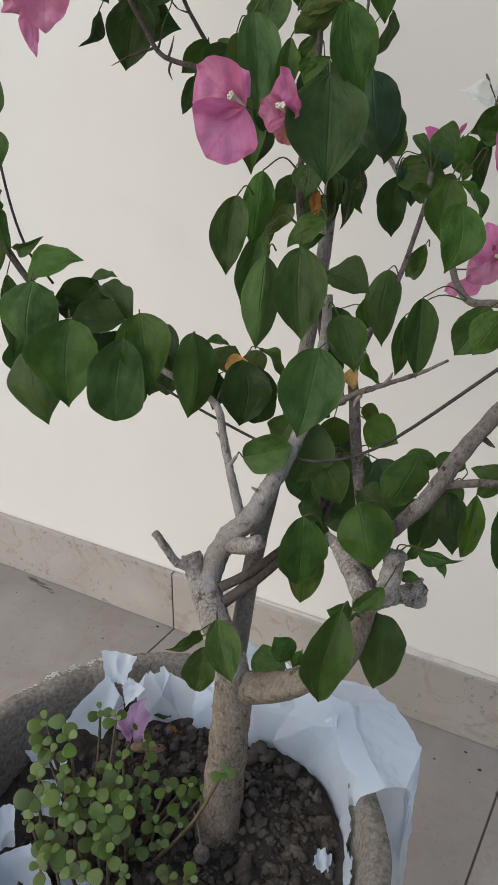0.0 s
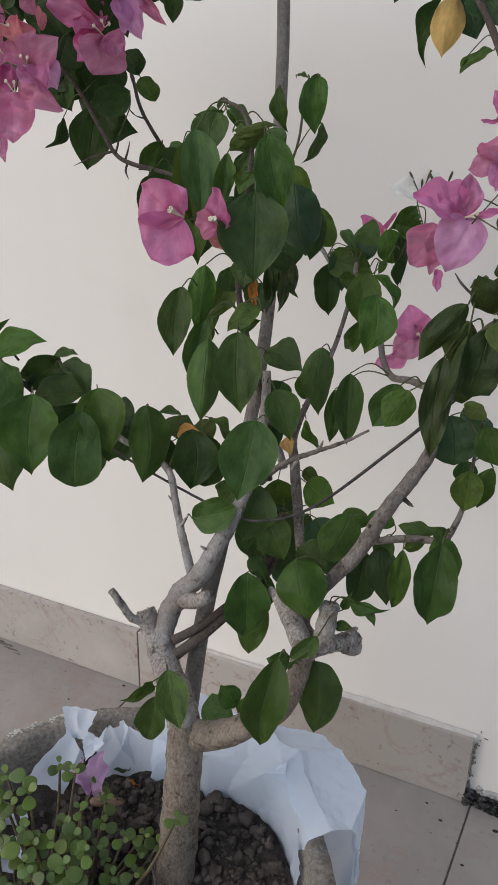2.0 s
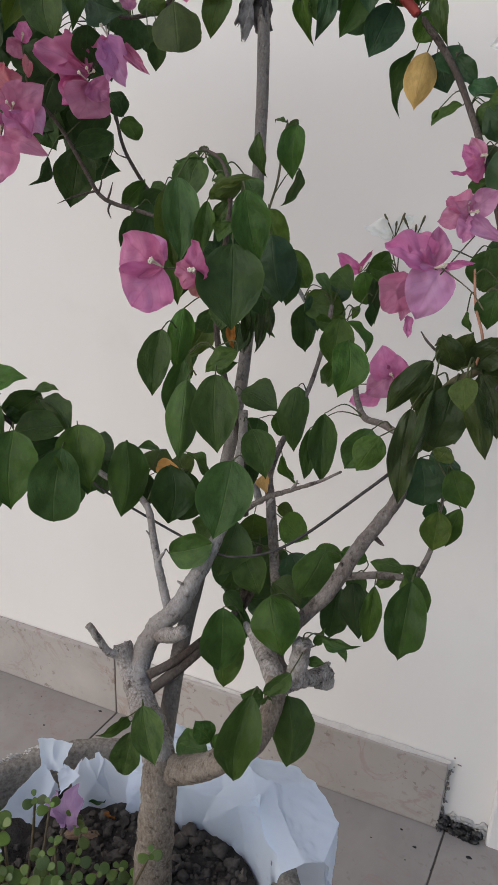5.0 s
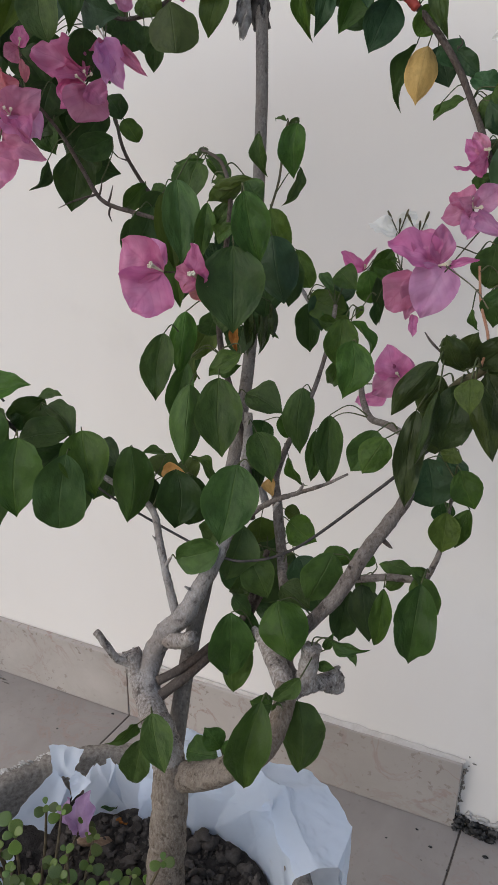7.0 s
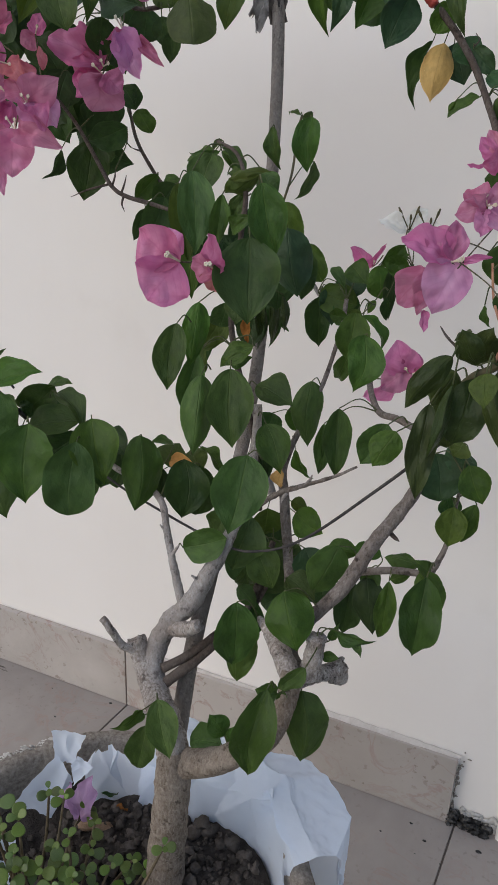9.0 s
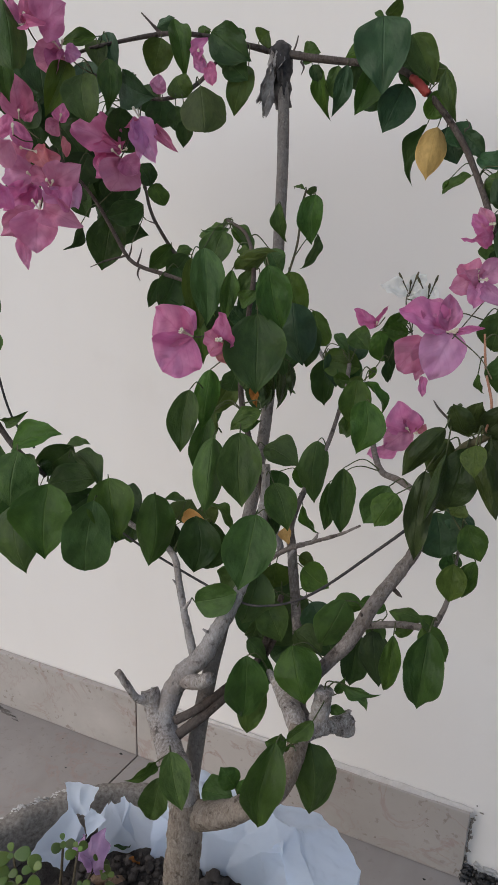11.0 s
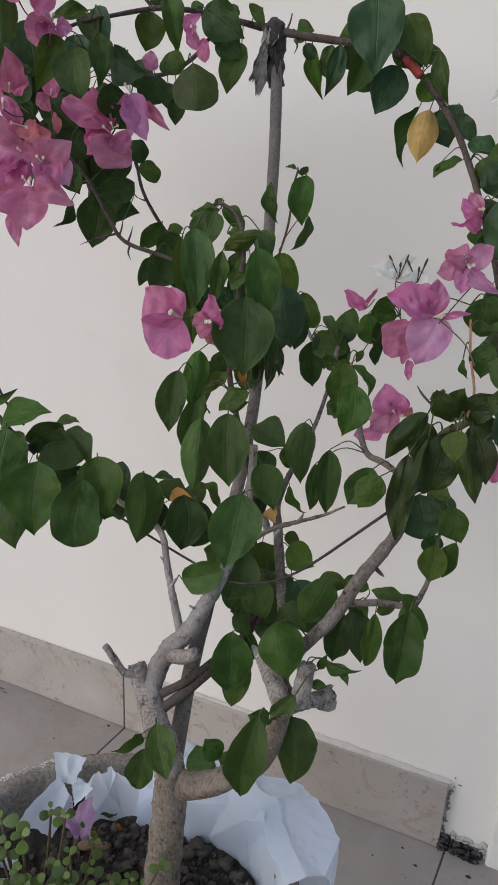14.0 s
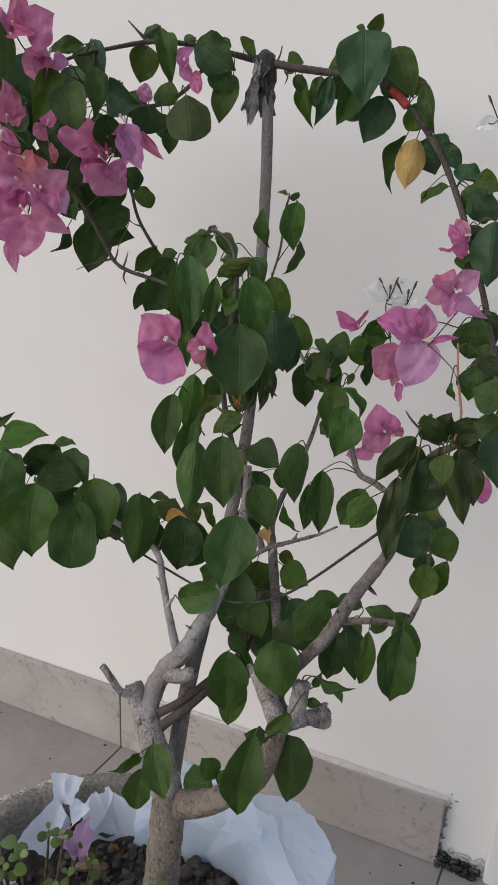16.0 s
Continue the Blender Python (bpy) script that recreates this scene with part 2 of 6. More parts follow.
def stone_material(name, a, b, c, veined=0.5, rough=0.5, pitted=0.65):
    m = Mat(name, rough, 0.35)
    info = m.t.nodes.new("ShaderNodeObjectInfo")
    shift = m.node("ShaderNodeVectorMath")
    geo = m.t.nodes.new("ShaderNodeNewGeometry")
    m.t.links.new(geo.outputs["Position"], shift.inputs[0])
    off = m.node("ShaderNodeCombineXYZ", X=m.math("MULTIPLY", info.outputs["Random"], 9.0))
    m.t.links.new(off.outputs[0], shift.inputs[1])
    at = shift.outputs[0]
    big = m.noise(3.5, 5.0, at=at, distort=0.8)
    mid = m.noise(17.0, 5.0, 0.62, at=at, distort=0.5)
    fine = m.noise(260.0, 3.0, at=at)
    col = m.ramp(big, (0.32, a), (0.5, b), (0.7, c))
    col = m.mix(m.math("MULTIPLY", mid, 0.4), col, [x * 0.8 for x in a])
    w = m.node("ShaderNodeTexNoise", Scale=8.0, Detail=6.0, Roughness=0.6, Distortion=1.6)
    m.t.links.new(at, w.inputs["Vector"])
    line = m.math("ABSOLUTE", m.math("SUBTRACT", w.outputs["Fac"], 0.5))
    vein = m.ramp(line, (0.0, (1, 1, 1)), (0.03, (0, 0, 0)))
    where = m.ramp(m.noise(7.0, 2.0, at=at), (0.46, (0, 0, 0)), (0.66, (1, 1, 1)))
    col = m.mix(m.math("MULTIPLY", m.math("MULTIPLY", vein, where), veined), col, (0.33, 0.215, 0.18))
    pits = m.ramp(m.noise(95.0, 3.0, at=at), (0.60, (0, 0, 0)), (0.66, (1, 1, 1)))
    pits = m.math("MULTIPLY", pits, m.ramp(m.noise(9.0, 3.0, at=at), (0.44, (0, 0, 0)), (0.56, (1, 1, 1))))
    col = m.mix(m.math("MULTIPLY", pits, pitted), col, (0.17, 0.115, 0.085))
    stain = m.ramp(m.noise(5.5, 6.0, 0.7, at=at), (0.50, (0, 0, 0)), (0.62, (1, 1, 1)))
    col = m.mix(m.math("MULTIPLY", stain, 0.16), col, (0.22, 0.18, 0.15))
    dust = m.noise(1.7, 4.0)
    col = m.mix(m.math("MULTIPLY", dust, 0.3), col, (0.36, 0.33, 0.30))
    m.base(col)
    m.rough(m.math("MULTIPLY_ADD", mid, 0.3, rough - 0.12))
    m.bump(m.math("SUBTRACT", m.math("MULTIPLY", fine, 0.3), m.math("MULTIPLY", pits, 0.8)), 0.25, 0.0008)
    return m.m


WALL = wall_material()
SKIRT = stone_material("beige_marble_skirting", (0.385, 0.342, 0.305), (0.465, 0.419, 0.379), (0.54, 0.49, 0.447), 0.8, 0.5)
TILE = stone_material("grey_beige_floor_stone", (0.255, 0.221, 0.197), (0.345, 0.308, 0.280), (0.425, 0.385, 0.352), 0.6, 0.55, 0.3)


def rubble_material(name, a, b, c, scale=60.0, rough=0.95, vary=0.0, depth=0.004):
    m = Mat(name, rough, 0.15)
    here = m.t.nodes.new("ShaderNodeNewGeometry").outputs["Position"]
    n = m.noise(scale, 6.0, 0.65, at=here)
    f = m.noise(scale * 7, 3.0, at=here)
    col = m.ramp(n, (0.3, a), (0.5, b), (0.72, c))
    col = m.mix(m.math("MULTIPLY", f, 0.4), col, [x * 0.6 for x in a])
    if vary:
        geo = m.t.nodes.new("ShaderNodeNewGeometry")
        hsv = m.node("ShaderNodeHueSaturation", Color=col)
        info = m.t.nodes.new("ShaderNodeObjectInfo")
        chance = m.math("FRACT", m.math("ADD", geo.outputs["Random Per Island"], info.outputs["Random"]))
        m.put(hsv.inputs["Value"], m.math("MULTIPLY_ADD", chance, vary, 1 - vary / 2))
        col = hsv.outputs[0]
    m.base(col)
    m.bump(m.math("ADD", n, m.math("MULTIPLY", f, 0.6)), 0.9, depth)
    return m.m


GROUT = rubble_material("dark_joint_grout", (0.16, 0.14, 0.122), (0.21, 0.185, 0.163), (0.26, 0.23, 0.20))
GROUND = rubble_material("dusty_ground", (0.13, 0.115, 0.10), (0.17, 0.15, 0.13), (0.22, 0.195, 0.17), 6.0)
CONCRETE = rubble_material("weathered_concrete", (0.155, 0.132, 0.110), (0.30, 0.266, 0.230), (0.45, 0.415, 0.372), 260.0, depth=0.0016)
# bed darker than the clods: the shade between them is in its colour
SOIL_BED = rubble_material("shaded_soil_bed", (0.030, 0.026, 0.023), (0.056, 0.049, 0.044), (0.095, 0.084, 0.075), 90.0)
SOIL = rubble_material("dry_brown_soil", (0.052, 0.044, 0.037), (0.096, 0.082, 0.071), (0.150, 0.132, 0.116), 90.0, vary=0.6, depth=0.0015)
DIRT = rubble_material("black_damp_dirt", (0.018, 0.018, 0.018), (0.05, 0.048, 0.045), (0.22, 0.21, 0.20), 80.0)
LIP = rubble_material("dusty_plaster", (0.52, 0.475, 0.43), (0.62, 0.575, 0.53), (0.70, 0.655, 0.61), 40.0, depth=0.001)
PLASTER = rubble_material("broken_white_plaster", (0.42, 0.40, 0.37), (0.60, 0.575, 0.54), (0.74, 0.71, 0.67), 30.0)
ROOT = rubble_material("tan_root", (0.20, 0.13, 0.08), (0.32, 0.22, 0.15), (0.42, 0.31, 0.22), 90.0)
DEAD = rubble_material("dry_orange_leaf", (0.24, 0.09, 0.025), (0.38, 0.16, 0.04), (0.50, 0.25, 0.07), 80.0, depth=0.001)


def sheet_material():
    m = Mat("white_plastic_sheet", 0.45, 0.35)
    a = m.noise(14.0, 4.0)
    b = m.noise(70.0, 4.0)
    col = m.mix(m.ramp(a, (0.4, (0, 0, 0)), (0.75, (1, 1, 1))), (0.79, 0.86, 0.955), (0.70, 0.775, 0.88))
    dirt = m.ramp(m.noise(38.0, 6.0), (0.66, (0, 0, 0)), (0.78, (1, 1, 1)))
    col = m.mix(m.math("MULTIPLY", dirt, 0.4), col, (0.42, 0.37, 0.32))
    m.base(col)
    m.bump(m.math("ADD", a, m.math("MULTIPLY", b, 0.25)), 0.3, 0.004)
    m.thin(col, 0.42)
    return m.m


SHEET = sheet_material()


def juicy_material():
    m = Mat("succulent_green", 0.38, 0.45)
    n = m.noise(60.0, 3.0)
    col = m.ramp(n, (0.3, (0.078, 0.124, 0.024)), (0.7, (0.150, 0.212, 0.050)))
    m.base(tint_random(m, col, 0.7, 0.03, 0.0, 0.9))
    m.bump(n, 0.15, 0.0008)
    m.thin((0.2, 0.32, 0.06), 0.12)
    return m.m


JUICY = juicy_material()
SUCC_STEM = stalk_material("succulent_stem", (0.085, 0.065, 0.035), (0.16, 0.125, 0.075))


# ---- mesh helpers ----
def part(name, bm, material, parent=None, label="", smooth=True):
    """Links a bmesh, built in world metres, as one mesh object under a thing."""
    me = bpy.data.meshes.new(name)
    bm.normal_update()
    bm.to_mesh(me)
    bm.free()
    me.materials.append(material)
    if smooth:
        me.shade_smooth()
    ob = new(name, me)
    if parent:
        ob.parent = parent
        ob.matrix_parent_inverse = parent.matrix_world.inverted()
    if label:
        ob["label"] = label
    return ob


def thing(name, at, label, category, group="", kind=""):
    ob = new(name)
    ob.empty_display_size = 0.05
    ob.matrix_world = Matrix.Translation(at)
    ob.location = at
    return tagged(ob, label, category, group, kind)


def glide(points, steps):
    """A smooth line through points (x, y, z, radius)."""
    p = [np.array(q, float) for q in points]
    p = [2 * p[0] - p[1]] + p + [2 * p[-1] - p[-2]]
    out = []
    for i in range(1, len(p) - 2):
        for k in range(steps):
            t = k / steps
            out.append(0.5 * (2 * p[i] + (p[i + 1] - p[i - 1]) * t + (2 * p[i - 1] - 5 * p[i] + 4 * p[i + 1] - p[i + 2]) * t * t
                              + (3 * p[i] - p[i - 1] - 3 * p[i + 1] + p[i + 2]) * t ** 3))
    out.append(p[-2])
    return out


def tube(bm, points, sides=10, steps=5, lumps=0.0, freq=60.0, cap=True, seed=0.0):
    line = glide(points, steps) if steps > 1 else [np.array(q, float) for q in points]
    rings = []
    side = None
    for i, q in enumerate(line):
        a = Vector(line[max(0, i - 1)][:3])
        b = Vector(line[min(len(line) - 1, i + 1)][:3])
        d = (b - a).normalized()
        if side is None:
            side = d.orthogonal().normalized()
        side = (side - d * side.dot(d)).normalized()
        up = d.cross(side)
        c, ring = Vector(q[:3]), []
        for k in range(sides):
            w = 2 * math.pi * k / sides
            n = side * math.cos(w) + up * math.sin(w)
            r = max(q[3], 0.0003)
            if lumps:
                r *= 1 + lumps * noise.noise((c + n * r) * freq + Vector((seed, 0, 0))) + 0.6 * lumps * noise.noise((c + n * r) * freq * 3)
            ring.append(bm.verts.new(c + n * r))
        rings.append(ring)
    for r0, r1 in zip(rings, rings[1:]):
        for k in range(sides):
            bm.faces.new((r0[k], r0[(k + 1) % sides], r1[(k + 1) % sides], r1[k]))
    if cap:
        bm.faces.new(rings[-1])
        bm.faces.new(rings[0][::-1])
    return bm


def box(bm, lo, hi, bevel=0.0):
    r = bmesh.ops.create_cube(bm, size=1)
    for v in r["verts"]:
        v.co = Vector([l + (h - l) * (c + 0.5) for l, h, c in zip(lo, hi, v.co)])
    if bevel:
        edges = list({e for v in r["verts"] for e in v.link_edges})
        bmesh.ops.bevel(bm, geom=edges, offset=bevel, segments=2, affect="EDGES", profile=0.5)
    return bm


def lump(bm, at, size, seed, rough=0.45, freq=1.6, level=2):
    """A broken, uneven clod."""
    r = bmesh.ops.create_icosphere(bm, subdivisions=level, radius=1)
    s = Vector(size)
    for v in r["verts"]:
        n = v.co.normalized()
        k = 1 + rough * noise.noise(n * freq + Vector((seed * 3.7, seed, 0))) + rough * 0.5 * noise.noise(n * freq * 2.7 + Vector((0, seed, seed)))
        v.co = Vector(at) + Vector((n.x * s.x, n.y * s.y, n.z * s.z)) * k


# ---- walls and floor ----
WALL_Y, SKIRT_H, END_X = 1.5635, 0.126, 0.596

bm = bmesh.new()
box(bm, (-6.0, WALL_Y + 0.004, -0.1), (0.668, WALL_Y + 0.25, 3.0))
wall = part("wall_north", bm, WALL, smooth=False)
tagged(wall, "cream painted plaster wall with faint stains", "wall", kind="structure")

# raised edge where the wall meets a jamb
bm = bmesh.new()
box(bm, (0.668, WALL_Y - 0.008, -0.1), (4.0, WALL_Y + 0.25, 3.0), 0.005)
jamb = part("wall_east", bm, WALL, smooth=False)
tagged(jamb, "cream plastered wall return at the corner", "wall", kind="structure")

# strip of plaster smeared over the top of the skirting
bm = bmesh.new()
n_seg = 90
rows = []
for i in range(n_seg + 1):
    x = 0.05 + (END_X + 0.003 - 0.05) * i / n_seg
    k = 0.5 + 0.5 * noise.noise(Vector((x * 14, 0.3, 0)))
    k2 = noise.noise(Vector((x * 55, 1.3, 0)))
    k *= min(1.0, i / 40)
    k3 = noise.noise(Vector((x * 120, 7.3, 0)))
    top = SKIRT_H + 0.001 + 0.0045 * k + 0.0025 * k2 + 0.001 * k3
    rows.append([bm.verts.new((x, WALL_Y + 0.0035, top)), bm.verts.new((x, WALL_Y + 0.001 - 0.002 * k, SKIRT_H + 0.003 + 0.003 * k)),
                 bm.verts.new((x, WALL_Y - 0.0015 - 0.005 * k - 0.0015 * k2, SKIRT_H + 0.0016 + 0.0008 * k3)),
                 bm.verts.new((x, WALL_Y - 0.0018 - 0.005 * k - 0.0015 * k2, SKIRT_H - 0.0004))])
for a, b in zip(rows, rows[1:]):
    for k in range(3):
        bm.faces.new((a[k], b[k], b[k + 1], a[k + 1]))
lip = part("plaster_lip", bm, LIP)
tagged(lip, "rough cream plaster lip along the skirting top", "trim", kind="structure")

baseboard = thing("baseboard", (0, WALL_Y, 0), "beige veined marble skirting with broken end", "skirting", kind="structure")
for k in range(-6, 1):
    x0, x1 = k * 0.6 + 0.0012, (k + 1) * 0.6 - 0.0012
    if k == 0:
        x1 = END_X
    bm = bmesh.new()
    box(bm, (x0, WALL_Y - 0.009, 0.001), (x1, WALL_Y + 0.003, SKIRT_H), 0.0012)
    part("panel", bm, SKIRT, baseboard, smooth=False)

# bare foot of the wall past the skirting: dirt and crumbled plaster
bm = bmesh.new()
rng = random.Random(3)
for i in range(70):
    x = 0.598 + 0.066 * rng.random() ** 1.5
    lump(bm, (x, WALL_Y - rng.uniform(0.0, 0.012), 0.022 * rng.random() ** 2), (rng.uniform(0.002, 0.008), rng.uniform(0.001, 0.004), rng.uniform(0.001, 0.006)), i, 0.9, 2.6)
for i in range(7):
    lump(bm, (rng.uniform(0.597, 0.606), WALL_Y - rng.uniform(-0.002, 0.004), 0.02 * rng.random() ** 2), (0.002, 0.0025, rng.uniform(0.003, 0.008)), i + 50)
dirt = part("dirt", bm, DIRT)
tagged(dirt, "black damp dirt crumbled at the wall foot", "dirt", kind="stuff")
bm = bmesh.new()
for i in range(60):
    x = 0.615 + 0.054 * rng.random()
    lump(bm, (x, WALL_Y + 0.003 - 0.002 * rng.random(), 0.002 + 0.026 * rng.random()), (rng.uniform(0.003, 0.009), 0.0018, rng.uniform(0.002, 0.008)), i + 90, 0.9, 2.2)
crumbs = part("plaster_rubble", bm, PLASTER)
tagged(crumbs, "broken white plaster at the wall foot", "rubble", kind="stuff")

bm = bmesh.new()
for i in range(34):
    z = 0.118 * rng.random()
    lump(bm, (END_X + 0.002 + 0.005 * rng.random() ** 2, WALL_Y - 0.006 * rng.random(), z), (rng.uniform(0.0008, 0.0022), 0.002, rng.uniform(0.001, 0.005)), i + 500, 0.9, 2.2, 1)
for i in range(5):
    lump(bm, (END_X + 0.004 + 0.014 * rng.random(), WALL_Y + 0.003, SKIRT_H - 0.02 + 0.03 * rng.random()), (rng.uniform(0.001, 0.004), 0.0012, rng.uniform(0.0008, 0.002)), i + 600, 0.9, 2.2, 1)
mortar = part("mortar_crumbs", bm, CONCRETE)
tagged(mortar, "grey mortar crumbs at the broken skirting end", "mortar", kind="stuff")

# the wall runs slightly askew to the terrace
SKEW = Matrix.Translation((0, 1.5545, 0)) @ Matrix.Rotation(radians(0.6), 4, "Z") @ Matrix.Translation((0, -1.5545, 0))
for ob in (wall, jamb, lip, baseboard, dirt, crumbs, mortar):
    ob.matrix_basis = SKEW @ ob.matrix_basis

# ground under the tiles, out to the horizon
bm = bmesh.new()
box(bm, (-400, -400, -0.3), (400, 400, -0.024))
ground = part("ground", bm, GROUND, smooth=False)
tagged(ground, "dusty ground around the paved terrace", "ground", kind="structure")
bm = bmesh.new()
box(bm, (-3.0, -2.7, -0.024), (3.0, 1.6, -0.0035))
bed = part("floor", bm, GROUT, smooth=False)
tagged(bed, "terrace floor of grey-beige stone tiles with dark joints", "floor", kind="structure")
bm = bmesh.new()
box(bm, (0.0014, 0.0014, -0.020), (0.6026, 0.6026, 0.0), 0.0010)
tile = part("tile", bm, TILE, bed, smooth=False)
tile_mesh = tile.data
first = True
# the tiles are laid a little askew to the wall
LAY = Matrix.Translation((0, 1.55, 0)) @ Matrix.Rotation(radians(-5), 4, "Z") @ Matrix.Translation((0, -1.55, 0))
for i in range(-5, 5):
    for j in range(-7, 2):
        ob = tile if first else new("tile", tile_mesh)
        first = False
        ob.parent = bed
        ob.matrix_parent_inverse = bed.matrix_world.inverted()
        ob.matrix_basis = LAY @ Matrix.Translation((i * 0.604, 1.678 - 0.604 + j * 0.604, 0.0004 * math.sin(3 * i + 5 * j)))

# dirt caught along the joints, in crumbs and short smears
bm = bmesh.new()
for x, y, s in ((0.570, 1.513, 0.0030), (0.612, 1.452, 0.0026), (0.648, 1.53, 0.004), (0.505, 1.50, 0.0016), 
                (-0.03, 1.545, 0.003), (-0.10, 1.47, 0.0022), (0.545, 1.535, 0.0022)):
    lump(bm, (x, y, 0.0003), (s * 1.1, s * 0.7, s * 0.25), x * 100)
for i in range(40):
    lump(bm, (rng.uniform(-0.35, 0.75), rng.uniform(1.25, 1.53), 0.0002), (rng.uniform(0.0006, 0.0018), rng.uniform(0.0005, 0.0012), 0.0004), i + 300, level=1)
specks = part("floor_crumbs", bm, DIRT)
tagged(specks, "dark crumbs of dirt on the tiles", "dirt", kind="stuff")
bm = bmesh.new()
for x, y, a, b in ((-0.318, 1.539, 0.020, 0.0028), (-0.297, 1.533, 0.018, 0.0018), (-0.336, 1.543, 0.011, 0.0026), (-0.275, 1.527, 0.009, 0.0012)):
    lump(bm, (x, y, 0.0), (a, b, 0.0008), x * 50, 0.9, 2.6, 3)
tagged(part("floor_dust", bm, GROUT), "grey dust caught along the skirting", "dirt", kind="stuff")

# ---- flower pot ----
POT = Vector((0.362, 0.980, 0.0))
RIM = 0.408
pot = thing("flower_pot", POT, "round weathered concrete flower pot with chipped rim", "flower pot")
profile = [(0.02, 0.0), (0.118, 0.0), (0.124, 0.006), (0.138, 0.10), (0.154, 0.22), (0.166, 0.32), (0.172, 0.352), (0.181, 0.358), (0.183, 0.380), (0.183, 0.400), (0.181, 0.4065),
           (0.172, 0.4085), (0.166, 0.408), (0.163, 0.404), (0.160, 0.380), (0.155, 0.350), (0.150, 0.300), (0.02, 0.300)]
bm = bmesh.new()
rings, SEG = [], 128
for r, z in profile:
    ring = []
    for k in range(SEG):
        w = 2 * math.pi * k / SEG
        d = Vector((math.cos(w), math.sin(w), 0))
        q = d * r + Vector((0, 0, z))
        wob = 0.0022 * noise.noise(q * 18) + 0.0014 * noise.noise(q * 60)
        chip = 0.0
        if z > 0.39:
            chip = -0.007 * max(0.0, noise.noise(d * 4.1 + Vector((4, 0, 0)))) - 0.004 * max(0, noise.noise(d * 17))
        ring.append(bm.verts.new(d * (r + wob) + Vector((0, 0, z + chip + wob * 0.6 * (z > 0.35)))))
    rings.append(ring)
for a, b in zip(rings, rings[1:]):
    for k in range(SEG):
        bm.faces.new((a[k], a[(k + 1) % SEG], b[(k + 1) % SEG], b[k]))
bm.faces.new(rings[0][::-1])
bm.faces.new(rings[-1])
for v in bm.verts:
    v.co += POT
part("pot_wall", bm, CONCRETE, pot)
# lime caught along the rim
bm = bmesh.new()
for i in range(260):
    w = radians(134 + 34 * rng.random())
    d = Vector((math.cos(w), math.sin(w), 0))
    chip = -0.007 * max(0.0, noise.noise(d * 4.1 + Vector((4, 0, 0)))) - 0.004 * max(0, noise.noise(d * 17))
    if noise.noise(d * 9) < -0.1:
        continue
    k = rng.uniform(0.0005, 0.0016)
    lump(bm, POT + d * rng.uniform(0.1755, 0.1825) + Vector((0, 0, 0.4072 + chip)), (k * 1.6, k * 0.8, 0.0003), i, 0.7, 2.0, 1)
part("lime_smear", bm, PLASTER, pot, "white lime smear")

# ---- soil ----
soil = thing("potting_soil", (POT.x, POT.y, 0.30), "dry cloddy brown soil filling the pot", "soil", kind="stuff")
bm = bmesh.new()
def bank(q):
    """The soil is heaped a little towards the wall."""
    t = min(1.0, max(0.0, (q.y + 0.25 * abs(q.x) - 0.045) / 0.07))
    return 0.024 * t * t * (3 - 2 * t)


def soil_z(q):
    return 0.347 + bank(q) + 0.010 * noise.noise(q * 16) + 0.006 * noise.noise(q * 45) + 0.004 * noise.noise(q * 110) + 0.003 * noise.noise(q * 230)


RING, TURN = 44, 130
rings = []
for i in range(RING + 1):
    r = 0.153 * (i + 0.2) / (RING + 0.2)
    ring = []
    for k in range(TURN):
        w = 2 * math.pi * k / TURN
        q = Vector((r * math.cos(w), r * math.sin(w), 0))
        ring.append(bm.verts.new((POT.x + q.x, POT.y + q.y, soil_z(q))))
    rings.append(ring)
bm.faces.new(rings[0])
for a, b in zip(rings, rings[1:]):
    for k in range(TURN):
        bm.faces.new((a[k], b[k], b[(k + 1) % TURN], a[(k + 1) % TURN]))
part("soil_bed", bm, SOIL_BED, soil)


def clod_templates(count):
    out = []
    for k in range(count):
        bm = bmesh.new()
        lump(bm, (0, 0, 0), (1.0, 0.82, 0.72), k * 1.7, 0.62, 1.9, 2)
        bm.verts.ensure_lookup_table()
        out.append((np.array([v.co[:] for v in bm.verts]), [tuple(v.index for v in f.verts) for f in bm.faces]))
        bm.free()
    return out


